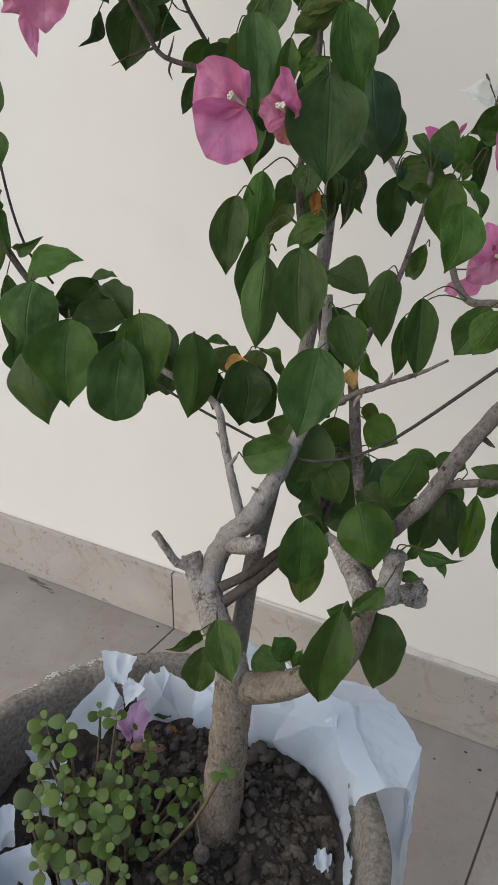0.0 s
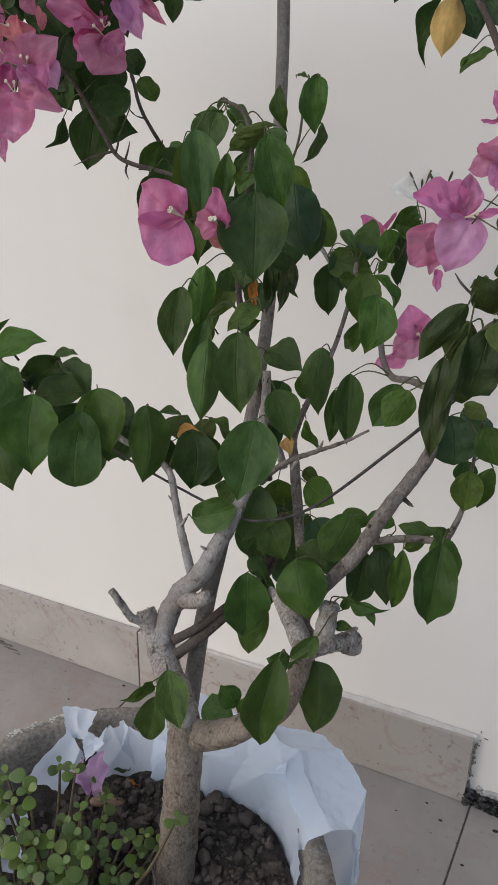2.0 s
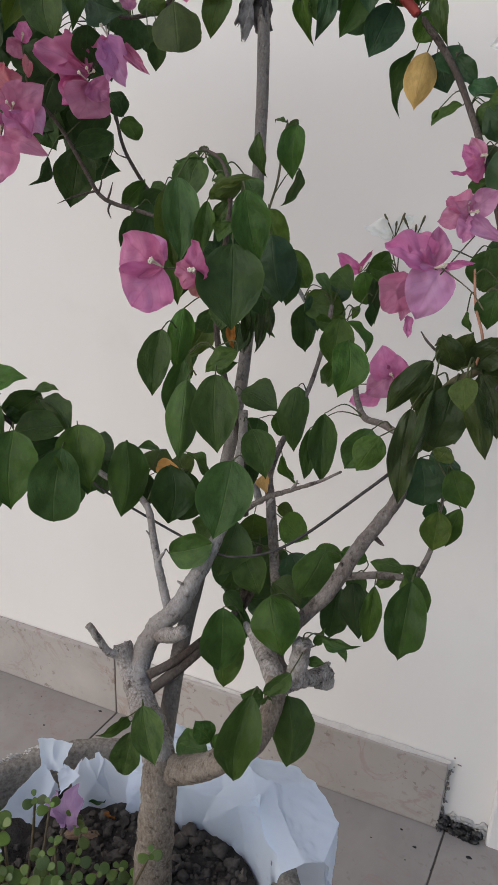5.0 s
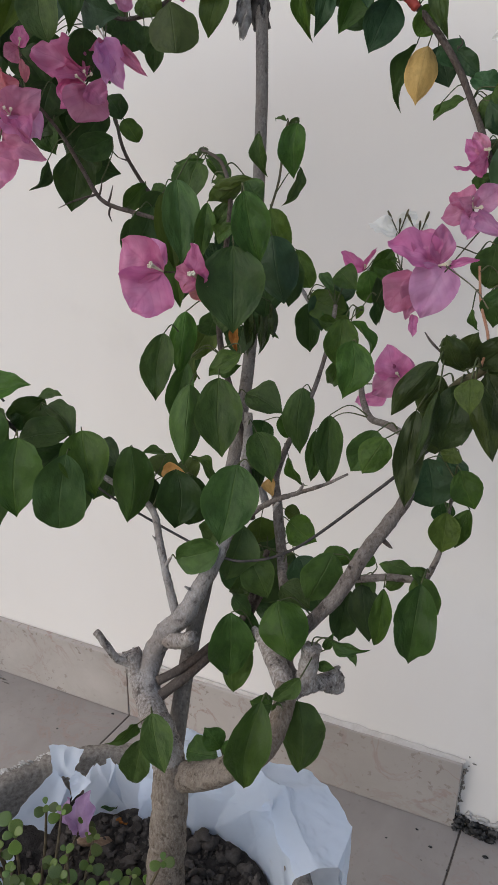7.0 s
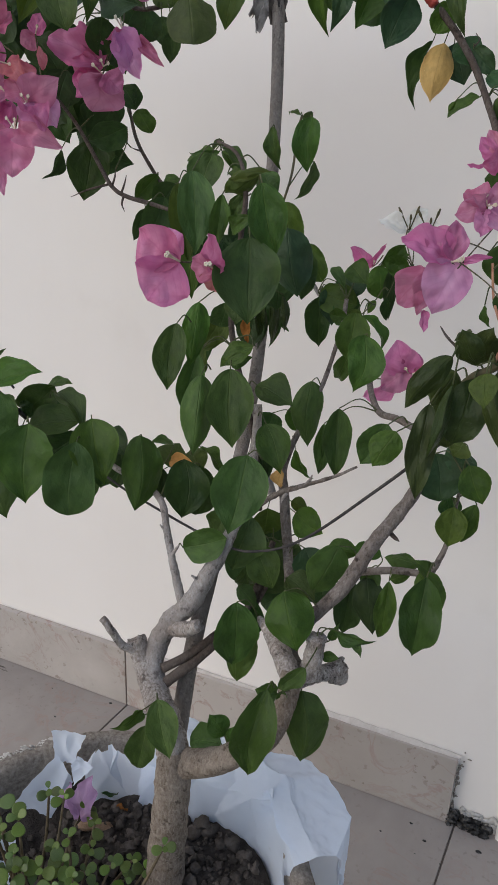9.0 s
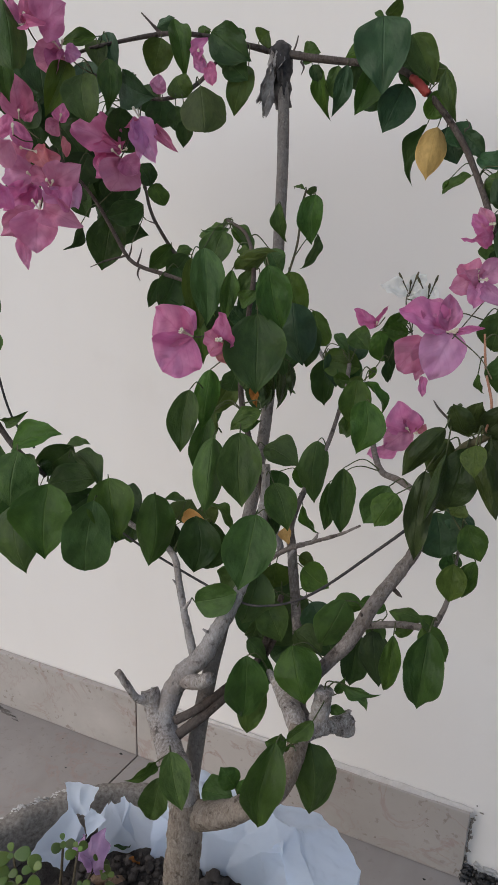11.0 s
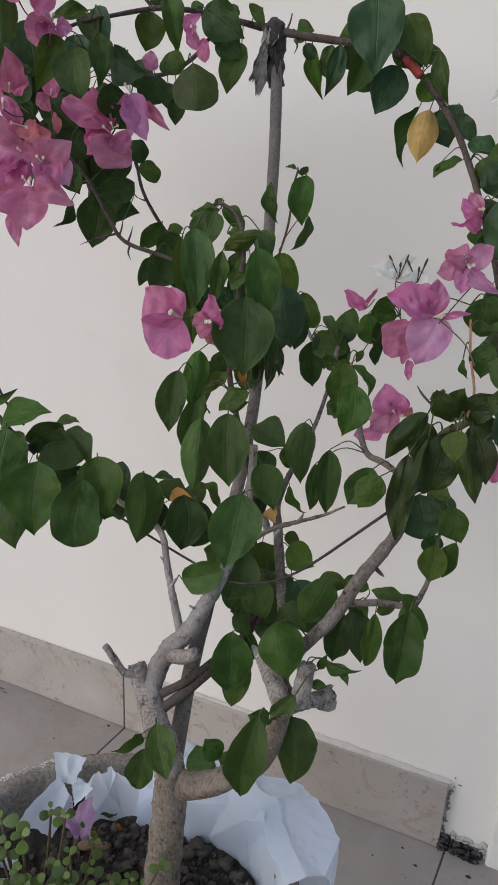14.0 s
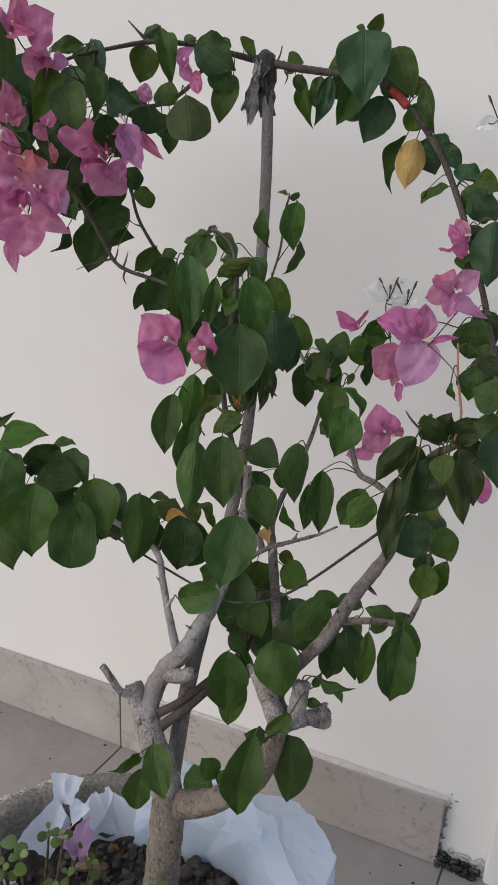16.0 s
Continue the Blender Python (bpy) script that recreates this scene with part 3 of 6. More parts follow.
forms = clod_templates(14)
clod_meshes = []
for pts, tris in forms:
    me = bpy.data.meshes.new("clod")
    me.from_pydata(pts.tolist(), [], tris)
    me.materials.append(SOIL)
    me.shade_smooth()
    me.set_sharp_from_angle(angle=radians(55))
    clod_meshes.append(me)
verts, faces, base = [], [], 0
for i in range(3800):
    w, r = 360 * rng.random(), 0.152 * math.sqrt(rng.random())
    if r > np.interp(w, (0, 30, 60, 80, 100, 160, 200, 245, 290, 360), (0.148, 0.147, 0.146, 0.126, 0.121, 0.118, 0.104, 0.100, 0.147, 0.148)):
        continue
    q = Vector((r * math.cos(radians(w)), r * math.sin(radians(w)), 0))
    s = rng.uniform(0.0045, 0.0085) if i < 150 else (rng.uniform(0.0028, 0.0056) if i < 900 else rng.uniform(0.0008, 0.0024))
    turn = Matrix.Rotation(rng.uniform(0, 6.3), 3, "Z") @ Matrix.Rotation(rng.uniform(-0.7, 0.7), 3, "X")
    at = Vector((POT.x + q.x, POT.y + q.y, soil_z(q) + s * rng.uniform(0.1, 0.55)))
    if i < 260:
        ob = new("clod", clod_meshes[i % 14])
        ob.parent = soil
        ob.matrix_parent_inverse = soil.matrix_world.inverted()
        ob.matrix_basis = Matrix.Translation(at) @ turn.to_4x4() @ Matrix.Scale(s, 4)
        continue
    pts, tris = forms[i % 14]
    verts.extend((pts @ np.array(turn).T * s + np.array(at)).tolist())
    faces.extend([tuple(k + base for k in f) for f in tris])
    base += len(pts)
me = bpy.data.meshes.new("crumbs")
me.from_pydata(verts, [], faces)
me.materials.append(SOIL)
me.shade_smooth()
me.set_sharp_from_angle(angle=radians(55))
crumb = new("crumbs", me)
crumb.parent = soil
crumb.matrix_parent_inverse = soil.matrix_world.inverted()

# ---- plastic sheet lining the pot ----
sheet = thing("plastic_sheet", (POT.x, POT.y, 0.35), "crumpled white plastic sheet lining the pot and draped over its rim", "plastic sheet")


def sheet_patch(name, w0, w1, cells, rows, keep, seed, amount=0.006, across=3, fine=6):
    """Crumpled plastic: flat facets between creases. rows: functions of the angle that give radius and height, from the soil
    outwards; keep(w, s) says where the sheet is whole."""
    rg = random.Random(seed)
    ns = (len(rows) - 1) * across
    knots = []
    for i in range(cells + 1):
        col = []
        for j in range(ns + 1):
            edge = i in (0, cells)
            w = w0 + (w1 - w0) * (i + (0 if edge else rg.uniform(-0.35, 0.35))) / cells
            s = (j + (0 if j in (0, ns) else rg.uniform(-0.3, 0.3))) / across
            k = min(int(s), len(rows) - 2)
            t = s - k
            a, b = rows[k](w), rows[k + 1](w)
            push = amount * rg.uniform(-1, 1) * min(1, 0.2 + s)
            r = a[0] * (1 - t) + b[0] * t + push
            z = a[1] * (1 - t) + b[1] * t + push * rg.uniform(0.2, 0.8)
            col.append((np.array((POT.x + r * math.cos(radians(w)), POT.y + r * math.sin(radians(w)), z)), w, s))
        knots.append(col)
    bm = bmesh.new()
    g = {}
    for i in range(cells * fine + 1):
        for j in range(ns * fine + 1):
            ci, cj = min(i // fine, cells - 1), min(j // fine, ns - 1)
            a, b = i / fine - ci, j / fine - cj
            p00, p10, p01, p11 = knots[ci][cj], knots[ci + 1][cj], knots[ci][cj + 1], knots[ci + 1][cj + 1]
            if (ci + cj) % 2:
                wt = (1 - max(a, b), a - b if a > b else 0, b - a if b > a else 0, min(a, b))
            else:
                wt = ((1 - a - b, a, b, 0) if a + b < 1 else (0, 1 - b, 1 - a, a + b - 1))
            q = sum(x * p[0] for x, p in zip(wt, (p00, p10, p01, p11)))
            w = sum(x * p[1] for x, p in zip(wt, (p00, p10, p01, p11)))
            s = sum(x * p[2] for x, p in zip(wt, (p00, p10, p01, p11)))
            if keep(w, s):
                v = Vector(q)
                g[i, j] = bm.verts.new(v + Vector((1, 1, 1)) * (0.0018 * noise.noise(v * 55) + 0.0008 * noise.noise(v * 160) + 0.0003 * noise.noise(v * 400)))
    for (i, j), v in g.items():
        q = ((i + 1, j), (i + 1, j + 1), (i, j + 1))
        if all(k in g for k in q):
            b, c, d = (g[k] for k in q)
            if (min(i // fine, cells - 1) + min(j // fine, ns - 1)) % 2:
                bm.faces.new((v, b, c))
                bm.faces.new((v, c, d))
            else:
                bm.faces.new((v, b, d))
                bm.faces.new((b, c, d))
    for v in [v for v in bm.verts if not v.link_faces]:
        bm.verts.remove(v)
    ob = part(name, bm, SHEET, sheet)
    ob.data.set_sharp_from_angle(angle=radians(34))
    return ob


def along(angles, radii, heights):
    return lambda w: (float(np.interp(w, angles, radii)), float(np.interp(w, angles, heights)))


def tear(w, seed, rate=0.12):
    return noise.noise(Vector((w * rate, seed, 0.5))) + 0.5 * noise.noise(Vector((w * rate * 3.3, seed, 2.5)))


soil_edge = along((15, 32, 52, 68, 80, 100), (0.147, 0.150, 0.156, 0.142, 0.124, 0.118), (0.352, 0.352, 0.352, 0.352, 0.352, 0.352))
inner_fold = along((34, 42, 50, 60, 68, 85, 100), (0.157, 0.158, 0.160, 0.158, 0.148, 0.133, 0.126), (0.404, 0.412, 0.434, 0.420, 0.404, 0.412, 0.415))
crest = along((34, 46, 56, 68, 85, 104), (0.180, 0.180, 0.180, 0.178, 0.172, 0.165), (0.416, 0.428, 0.443, 0.434, 0.424, 0.420))
brim = along((34, 37, 46, 57, 63, 80, 104), (0.217, 0.221, 0.219, 0.211, 0.204, 0.197, 0.190), (0.412, 0.418, 0.432, 0.438, 0.434, 0.424, 0.412))
skirt_mid = along((34, 49, 60, 104), (0.212, 0.211, 0.205, 0.196), (0.355, 0.372, 0.380, 0.372))
skirt_low = along((38, 49, 60, 104), (0.201, 0.203, 0.200, 0.190), (0.290, 0.300, 0.310, 0.330))
sheet_patch("drape", 35, 104, 8, [soil_edge, inner_fold, crest, brim, skirt_mid, skirt_low], lambda w, s: s < 4.7 + 0.5 * tear(w, 1.0) and s > 0.16 + 0.20 * tear(w, 4.0, 0.22), 1.3, 0.0085, 2, 12)
inner_top = along((12, 25, 40), (0.158, 0.158, 0.158), (0.398, 0.404, 0.410))
sheet_patch("inner_fold", 10, 40, 6, [soil_edge, inner_top], lambda w, s: w < 38 and s < 0.42 + 0.018 * (w - 10) + 0.16 * tear(w, 5.0, 0.2), 4.3, 0.0030, 4, 4)
hang_top = along((18, 30, 40), (0.194, 0.201, 0.213), (0.352, 0.378, 0.402))
hang_mid = along((18, 30, 40), (0.194, 0.202, 0.214), (0.320, 0.335, 0.355))
hang_low = along((18, 30, 40), (0.190, 0.194, 0.202), (0.285, 0.285, 0.290))
sheet_patch("hanging_edge", 20, 40, 4, [hang_top, hang_mid, hang_low], lambda w, s: w > 23 + 4 * tear(s * 30, 9.0), 7.7, 0.0035, 2)
back_foot = along((86, 105, 128), (0.122, 0.127, 0.128), (0.352, 0.356, 0.362))
back_top = along((86, 95, 105, 112, 117, 121, 125, 128), (0.130, 0.134, 0.138, 0.144, 0.146, 0.150, 0.146, 0.142), (0.424, 0.420, 0.412, 0.417, 0.420, 0.431, 0.417, 0.400))
sheet_patch("back_fold", 86, 128, 9, [back_foot, back_top], lambda w, s: s < 0.97 + 0.05 * tear(w, 3.0, 0.3), 2.2, 0.0050, 3, 7)


def flap(name, corners, seed, bulge=0.006, n=22):
    """A torn flap between four corners, bent and creased, with a ragged edge."""
    a, b, c, d = (Vector(q) for q in corners)
    out = (b - a).cross(d - a).normalized()
    bm = bmesh.new()
    g = {}
    for i in range(n + 1):
        for j in range(n + 1):
            u, v = i / n, j / n
            e0, e1 = (0.09 * abs(noise.noise(Vector((v * 4, seed, k)))) for k in (0.3, 5.3))
            f0, f1 = (0.09 * abs(noise.noise(Vector((u * 4, seed, k)))) for k in (9.3, 13.3))
            u, v = e0 + u * (1 - e0 - e1), f0 + v * (1 - f0 - f1)
            q = a.lerp(b, u).lerp(d.lerp(c, u), v)
            k = Vector((u * 1.3, v * 1.3, seed))
            crease = abs(noise.noise(k)) + 0.15 * abs(noise.noise(k * 2.3))
            q = q + out * (bulge * (math.sin(math.pi * u) * 0.8 + 1.6 * crease - 0.6) + 0.00012 * noise.noise(q * 300))
            g[i, j] = bm.verts.new(q)
    for (i, j), v in g.items():
        q = ((i + 1, j), (i + 1, j + 1), (i, j + 1))
        if all(k in g for k in q):
            bm.faces.new((v, *(g[k] for k in q)))
    for v in [v for v in bm.verts if not v.link_faces]:
        bm.verts.remove(v)
    ob = part(name, bm, SHEET, sheet)
    ob.data.set_sharp_from_angle(angle=radians(28))


flap("rolled_flap", [(0.236, 1.033, 0.392), (0.250, 1.083, 0.414), (0.272, 1.079, 0.392), (0.268, 1.048, 0.374)], 1.0, 0.008)
flap("upright_flap", [(0.242, 1.086, 0.437), (0.271, 1.103, 0.428), (0.266, 1.086, 0.402), (0.249, 1.079, 0.402)], 2.0, 0.005)
flap("small_flap", [(0.281, 1.066, 0.402), (0.272, 1.075, 0.415), (0.275, 1.083, 0.422), (0.293, 1.083, 0.415)], 3.0, 0.003)
flap("torn_flap", [(0.22, 1.0, 0.384), (0.253, 1.019, 0.372), (0.253, 1.012, 0.358), (0.236, 1.003, 0.366)], 4.5)
flap("torn_flap", [(0.25, 0.987, 0.378), (0.263, 1.002, 0.37), (0.277, 0.981, 0.355), (0.249, 0.962, 0.362)], 5.5)
flap("torn_flap", [(0.243, 0.938, 0.392), (0.261, 0.953, 0.398), (0.266, 0.941, 0.362), (0.25, 0.926, 0.36)], 6.5)
flap("torn_flap", [(0.265, 0.92, 0.378), (0.285, 0.942, 0.382), (0.311, 0.935, 0.358), (0.28, 0.904, 0.36)], 7.5)
flap("torn_flap", [(0.316, 0.936, 0.37), (0.327, 0.948, 0.376), (0.34, 0.948, 0.36), (0.321, 0.929, 0.358)], 8.5)
flap("hanging_tip", [(0.451, 1.115, 0.429), (0.464, 1.112, 0.447), (0.467, 1.098, 0.368), (0.464, 1.098, 0.362)], 9.5, 0.003)
flap("hanging_tip", [(0.399, 1.125, 0.404), (0.408, 1.125, 0.421), (0.407, 1.120, 0.375), (0.404, 1.120, 0.372)], 10.5, 0.003)

# ---- bougainvillea ----
plant = thing("bougainvillea", (0.392, 1.033, 0.34), "potted bougainvillea shrub with green leaves and pink papery bracts", "shrub")
SHAPE_U = (0.0, 0.03, 0.10, 0.22, 0.38, 0.52, 0.66, 0.78, 0.88, 0.95, 1.0)
HEART_H = (0.0, 0.20, 0.36, 0.475, 0.515, 0.49, 0.41, 0.295, 0.165, 0.066, 0.0)
OVAL_H = (0.0, 0.16, 0.31, 0.44, 0.51, 0.515, 0.455, 0.335, 0.18, 0.06, 0.0)
DROP_H = (0.0, 0.17, 0.33, 0.465, 0.52, 0.495, 0.415, 0.285, 0.13, 0.035, 0.0)
ROUND_H = (0.0, 0.14, 0.28, 0.42, 0.50, 0.525, 0.515, 0.46, 0.345, 0.19, 0.0)
KITE_H = (0.0, 0.07, 0.19, 0.36, 0.49, 0.52, 0.45, 0.34, 0.195, 0.075, 0.0)
LONG_H = (0.0, 0.12, 0.25, 0.41, 0.50, 0.49, 0.40, 0.265, 0.135, 0.05, 0.0)
BRACT_H = (0.02, 0.15, 0.31, 0.46, 0.52, 0.51, 0.45, 0.345, 0.205, 0.09, 0.0)


def rounded(outline):
    """The half width along a blade as a smooth curve of 121 steps."""
    us = np.linspace(0, 1, 121)
    h = np.interp(us, SHAPE_U, outline)
    for _ in range(14):
        h[1:-1] = 0.25 * h[:-2] + 0.5 * h[1:-1] + 0.25 * h[2:]
    return us, h


def blade_mesh(name, seed, outline, arch, cup, wave, crinkle=0.0, nu=30, nv=10, hook=0.0, sway=0.0, bow=0.0):
    """A leaf blade of unit length and width, from its foot to its tip along x: folded along the midrib by cup, bowed by arch,
    its tip bent back by hook and aside by sway, with a wavy edge."""
    rg = random.Random(seed)
    ph, lean = rg.uniform(0, 6.3), bow + rg.uniform(-0.04, 0.04)
    uneven = rg.uniform(-0.07, 0.07)
    bm = bmesh.new()
    uv = bm.loops.layers.uv.new("UVMap")
    g, where = [], {}
    us, hs = rounded(outline)
    for i in range(nu + 1):
        u = i / nu
        u = u - 0.05 * math.sin(2 * math.pi * u)
        h = float(np.interp(u, us, hs))
        row = []
        for j in range(nv + 1):
            s = 2 * j / nv - 1
            edge = 1 + 0.05 * math.sin(8 * u + ph + (2 if s > 0 else 0)) + 0.03 * noise.noise(Vector((u * 14, seed, s > 0)))
            y = s * h * edge * (1 + uneven * s) + lean * math.sin(math.pi * u) + sway * max(0.0, u - 0.45) ** 2 * 2
            z = arch * 4 * u * (1 - u) - hook * max(0.0, (u - 0.5) * 2) ** 2.4 + cup * abs(s) ** 1.25 * h
            z += wave * abs(s) ** 2.2 * math.sin(10 * u + ph + (1.3 if s > 0 else 0)) * min(1, 6 * u * (1 - u))
            if crinkle:
                z += crinkle * noise.noise(Vector((u * 4, y * 4, seed)))
            v = bm.verts.new((u, y, z))
            where[v] = (u, 0.5 + 0.5 * s)
            row.append(v)
        g.append(row)
    for a, b in zip(g, g[1:]):
        for k in range(nv):
            f = bm.faces.new((a[k], b[k], b[k + 1], a[k + 1]))
            for l in f.loops:
                l[uv].uv = where[l.vert]
    bmesh.ops.remove_doubles(bm, verts=bm.verts, dist=1e-5)
    me = bpy.data.meshes.new(name)
    bm.normal_update()
    bm.to_mesh(me)
    bm.free()
    me.shade_smooth()
    return me


OUTLINES = {"heart": HEART_H, "oval": OVAL_H, "drop": DROP_H, "round": ROUND_H, "kite": KITE_H, "long": LONG_H}
LEAF_MESHES = {}


def leaf_mesh(kind, form, k, bow=0):
    """One of four blades of this outline, straight or bowed to one side."""
    key = kind, form, k, bow
    if key not in LEAF_MESHES:
        rg = random.Random(k * 7 + ord(kind) + len(form) * 31 + ord(form[0]))
        slim = form == "long"
        me = blade_mesh("leaf", k * 11 + ord(kind) + ord(form[0]), OUTLINES[form], rg.uniform(0.02, 0.12), rg.choice((-1, 1, 1)) * rg.uniform(0.10, 0.36),
                        rg.uniform(0.02, 0.06) * (1.5 if slim else 1), 0.045, hook=rg.uniform(0.12, 0.35) if slim else rg.uniform(0.0, 0.07),
                        sway=rg.uniform(-0.25, 0.25) * (1.5 if slim else 0.6), bow=bow * 0.13)
        me.materials.append(LEAF[kind])
        LEAF_MESHES[key] = me
    return LEAF_MESHES[key]


BRACT_MESHES = {}
for kind in BRACT:
    for k in range(6):
        rg = random.Random(k * 5 + len(kind))
        me = blade_mesh("bract", k * 13 + len(kind), BRACT_H, rg.uniform(0.02, 0.12), rg.uniform(0.0, 0.5), rg.uniform(0.05, 0.11), 0.15, 20, 14, rg.uniform(-0.12, 0.15))
        me.materials.append(BRACT[kind])
        BRACT_MESHES[kind, k] = me


def blade_pose(foot, tip, width, spin):
    """Foot to tip along x; spin: degrees about that line, from facing -y."""
    foot, tip = Vector(foot), Vector(tip)
    a = tip - foot
    length = a.length
    a.normalize()
    r = Vector((0, -1, 0))
    r = (r - a * r.dot(a)).normalized()
    s = a.cross(r)
    n = r * math.cos(radians(spin)) + s * math.sin(radians(spin))
    y = n.cross(a)
    m = Matrix((a * length, y * width, n * length)).transposed().to_4x4()
    m.translation = foot
    return m


def hang(ob, parent, m):
    ob.parent = parent
    ob.matrix_parent_inverse = parent.matrix_world.inverted()
    ob.matrix_basis = m


LEAVES, NODES = [], []


def leaf(foot, tip, width, spin, kind="g", form="", bow=0):
    i = len(LEAVES)
    slim = width / (Vector(tip) - Vector(foot)).length
    if not form:
        form = "long" if slim < 0.48 or (slim < 0.58 and i % 3 == 0) else ("oval", "drop", "round", "drop", "oval", "heart")[(i * 7 + i // 6) % 6]
    ob = new("leaf", leaf_mesh(kind, form, (i * 5 + i // 7) % 4, bow))
    hang(ob, plant, blade_pose(foot, tip, width, spin))
    if kind == "y":
        ob["label"] = "yellowed leaf"
    LEAVES.append((Vector(foot), Vector(tip)))
    return ob


def splinter(bm, points):
    """Breaks the bark into ridges and the sawn end into splinters."""
    end, before, r = Vector(points[-1][:3]), Vector(points[-2][:3]), points[-1][3]
    axis = (end - before).normalized()
    bm.normal_update()
    for v in bm.verts:
        q = v.co * 210
        ridge = 1 - 2 * abs(noise.noise(q)) - 0.8 * abs(noise.noise(q * 2.3))
        d = v.co - end
        along_axis = d.dot(axis)
        v.co += v.normal * (0.13 * r * ridge)
        if along_axis > -0.6 * r:
            v.co += axis * r * (0.34 * noise.noise(v.co * 420) + 0.16 * noise.noise(v.co * 900))
            v.co += (d - axis * along_axis) * 0.25 * noise.noise(v.co * 300 + Vector((5, 0, 0)))


def stem(name, material, points, lumps=0.10, sides=16, steps=10, freq=70.0, label=""):
    bm = bmesh.new()
    tube(bm, points, sides, steps, lumps, freq, seed=len(NODES))
    if name == "pruned_stub":
        splinter(bm, points)
    for q in glide(points, 6):
        NODES.append(Vector(q[:3]))
    return part(name, bm, material, plant, label)


def flower(centre, kind, bracts):
    """Papery bracts round a small tube with a pale floret."""
    bm = bmesh.new()
    c = Vector(centre)
    near = min(NODES, key=lambda p: (p - c).length)
    d = near - c
    if d.length > 0.05:
        d = d.normalized() * 0.03
    tube(bm, [(*(c + d), 0.0007), (*(c + d * 0.5 + Vector((0, 0, -0.002))), 0.0006), (*c, 0.0007)], 6, 3)
    stalk = part("flower", bm, STALK, plant, "pink papery bracts" if kind == "pink" else "white papery bracts")
    for i, (b, t, w, s, *tint) in enumerate(bracts):
        ob = new("bract", BRACT_MESHES[tint[0] if tint else kind, (i * 2 + len(LEAVES) + int(centre[2] * 1000)) % 6])
        hang(ob, stalk, blade_pose(b, t, w, s))
    out = Vector((0.25, -0.9, 0.35)).normalized()
    bm = bmesh.new()
    rg = random.Random(int(centre[0] * 1e4))
    if kind == "white":
        for dx, dz in ((-0.013, 0.024), (0.001, 0.017), (0.009, 0.026)):
            e = c + Vector((dx, -0.004, dz))
            tube(bm, [(*c, 0.0007), (*(c + (e - c) * 0.6), 0.0008), (*(c + (e - c) * 0.8), 0.0015), (*e, 0.0009)], 6, 3)
        part("floret", bm, STALK, stalk, "olive floret tubes")
        return
    for i in range(min(2, len(bracts) - 1)):
        e = c + (out + Vector((rg.uniform(-1, 1), rg.uniform(-0.3, 0.3), rg.uniform(-0.6, 1))) * 0.9).normalized() * 0.011
        tube(bm, [(*c, 0.0006), (*((c + e) / 2), 0.0006), (*e, 0.0008)], 6, 3)
        for q in range(5):
            w = q * 2 * math.pi / 5
            lump(bm, e + Vector((math.cos(w), -0.2, math.sin(w))) * 0.0010, (0.0008, 0.0006, 0.0008), q, 0.2, 1.5, 1)
    part("floret", bm, FLORET, stalk, "cream floret")



# trunk, limbs and twigs
stem("trunk", BARK_TRUNK, [(0.392, 1.030, 0.290, 0.0203), (0.393, 1.035, 0.336, 0.0188), (0.396, 1.040, 0.395, 0.0163), (0.401, 1.040, 0.449, 0.0151), (0.404, 1.040, 0.497, 0.0136), (0.404, 1.042, 0.523, 0.0117)], 0.12)
stem("pruned_stub", BARK_CUT, [(0.401, 1.045, 0.516, 0.0131), (0.385, 1.055, 0.543, 0.0112), (0.367, 1.068, 0.552, 0.0092), (0.353, 1.078, 0.564, 0.0078), (0.345, 1.081, 0.579, 0.0075)], 0.15, 22, 14, 150.0)
stem("pruned_stub", BARK_CUT, [(0.351, 1.078, 0.571, 0.0038), (0.340, 1.070, 0.578, 0.0032), (0.333, 1.065, 0.593, 0.0030), (0.327, 1.062, 0.605, 0.0029)], 0.15, 22, 14, 150.0)
stem("branch", BARK, [(0.386, 1.055, 0.543, 0.0097), (0.365, 1.075, 0.559, 0.0090), (0.362, 1.090, 0.577, 0.0086), (0.370, 1.098, 0.595, 0.0086), (0.384, 1.105, 0.613, 0.0080), (0.394, 1.115, 0.637, 0.0068), (0.405, 1.130, 0.668, 0.0055), (0.409, 1.150, 0.700, 0.0048), (0.409, 1.165, 0.733, 0.0041), (0.406, 1.175, 0.767, 0.0035)], 0.17, freq=160.0)
stem("pruned_stub", BARK_CUT, [(0.368, 1.098, 0.588, 0.0078), (0.388, 1.090, 0.597, 0.0059), (0.402, 1.085, 0.609, 0.0045)], 0.15, 22, 14, 150.0)
stem("twig", BARK, [(0.376, 1.105, 0.604, 0.0041), (0.361, 1.115, 0.636, 0.0033), (0.346, 1.130, 0.658, 0.0031), (0.335, 1.140, 0.677, 0.0029), (0.306, 1.160, 0.679, 0.0027), (0.275, 1.165, 0.685, 0.0025), (0.234, 1.165, 0.704, 0.0026), (0.188, 1.170, 0.714, 0.0023), (0.178, 1.150, 0.731, 0.0023)], 0.17, freq=160.0)
stem("branch", BARK_DARK, [(0.374, 1.075, 0.564, 0.0040), (0.391, 1.090, 0.574, 0.0035), (0.404, 1.110, 0.584, 0.0033), (0.416, 1.140, 0.591, 0.0031), (0.418, 1.170, 0.611, 0.0030), (0.420, 1.190, 0.637, 0.0027)], 0.10)
stem("branch", BARK_DARK, [(0.379, 1.070, 0.555, 0.0044), (0.395, 1.090, 0.568, 0.0042), (0.406, 1.110, 0.579, 0.0041), (0.417, 1.150, 0.588, 0.0034), (0.427, 1.190, 0.621, 0.0033)], 0.10)
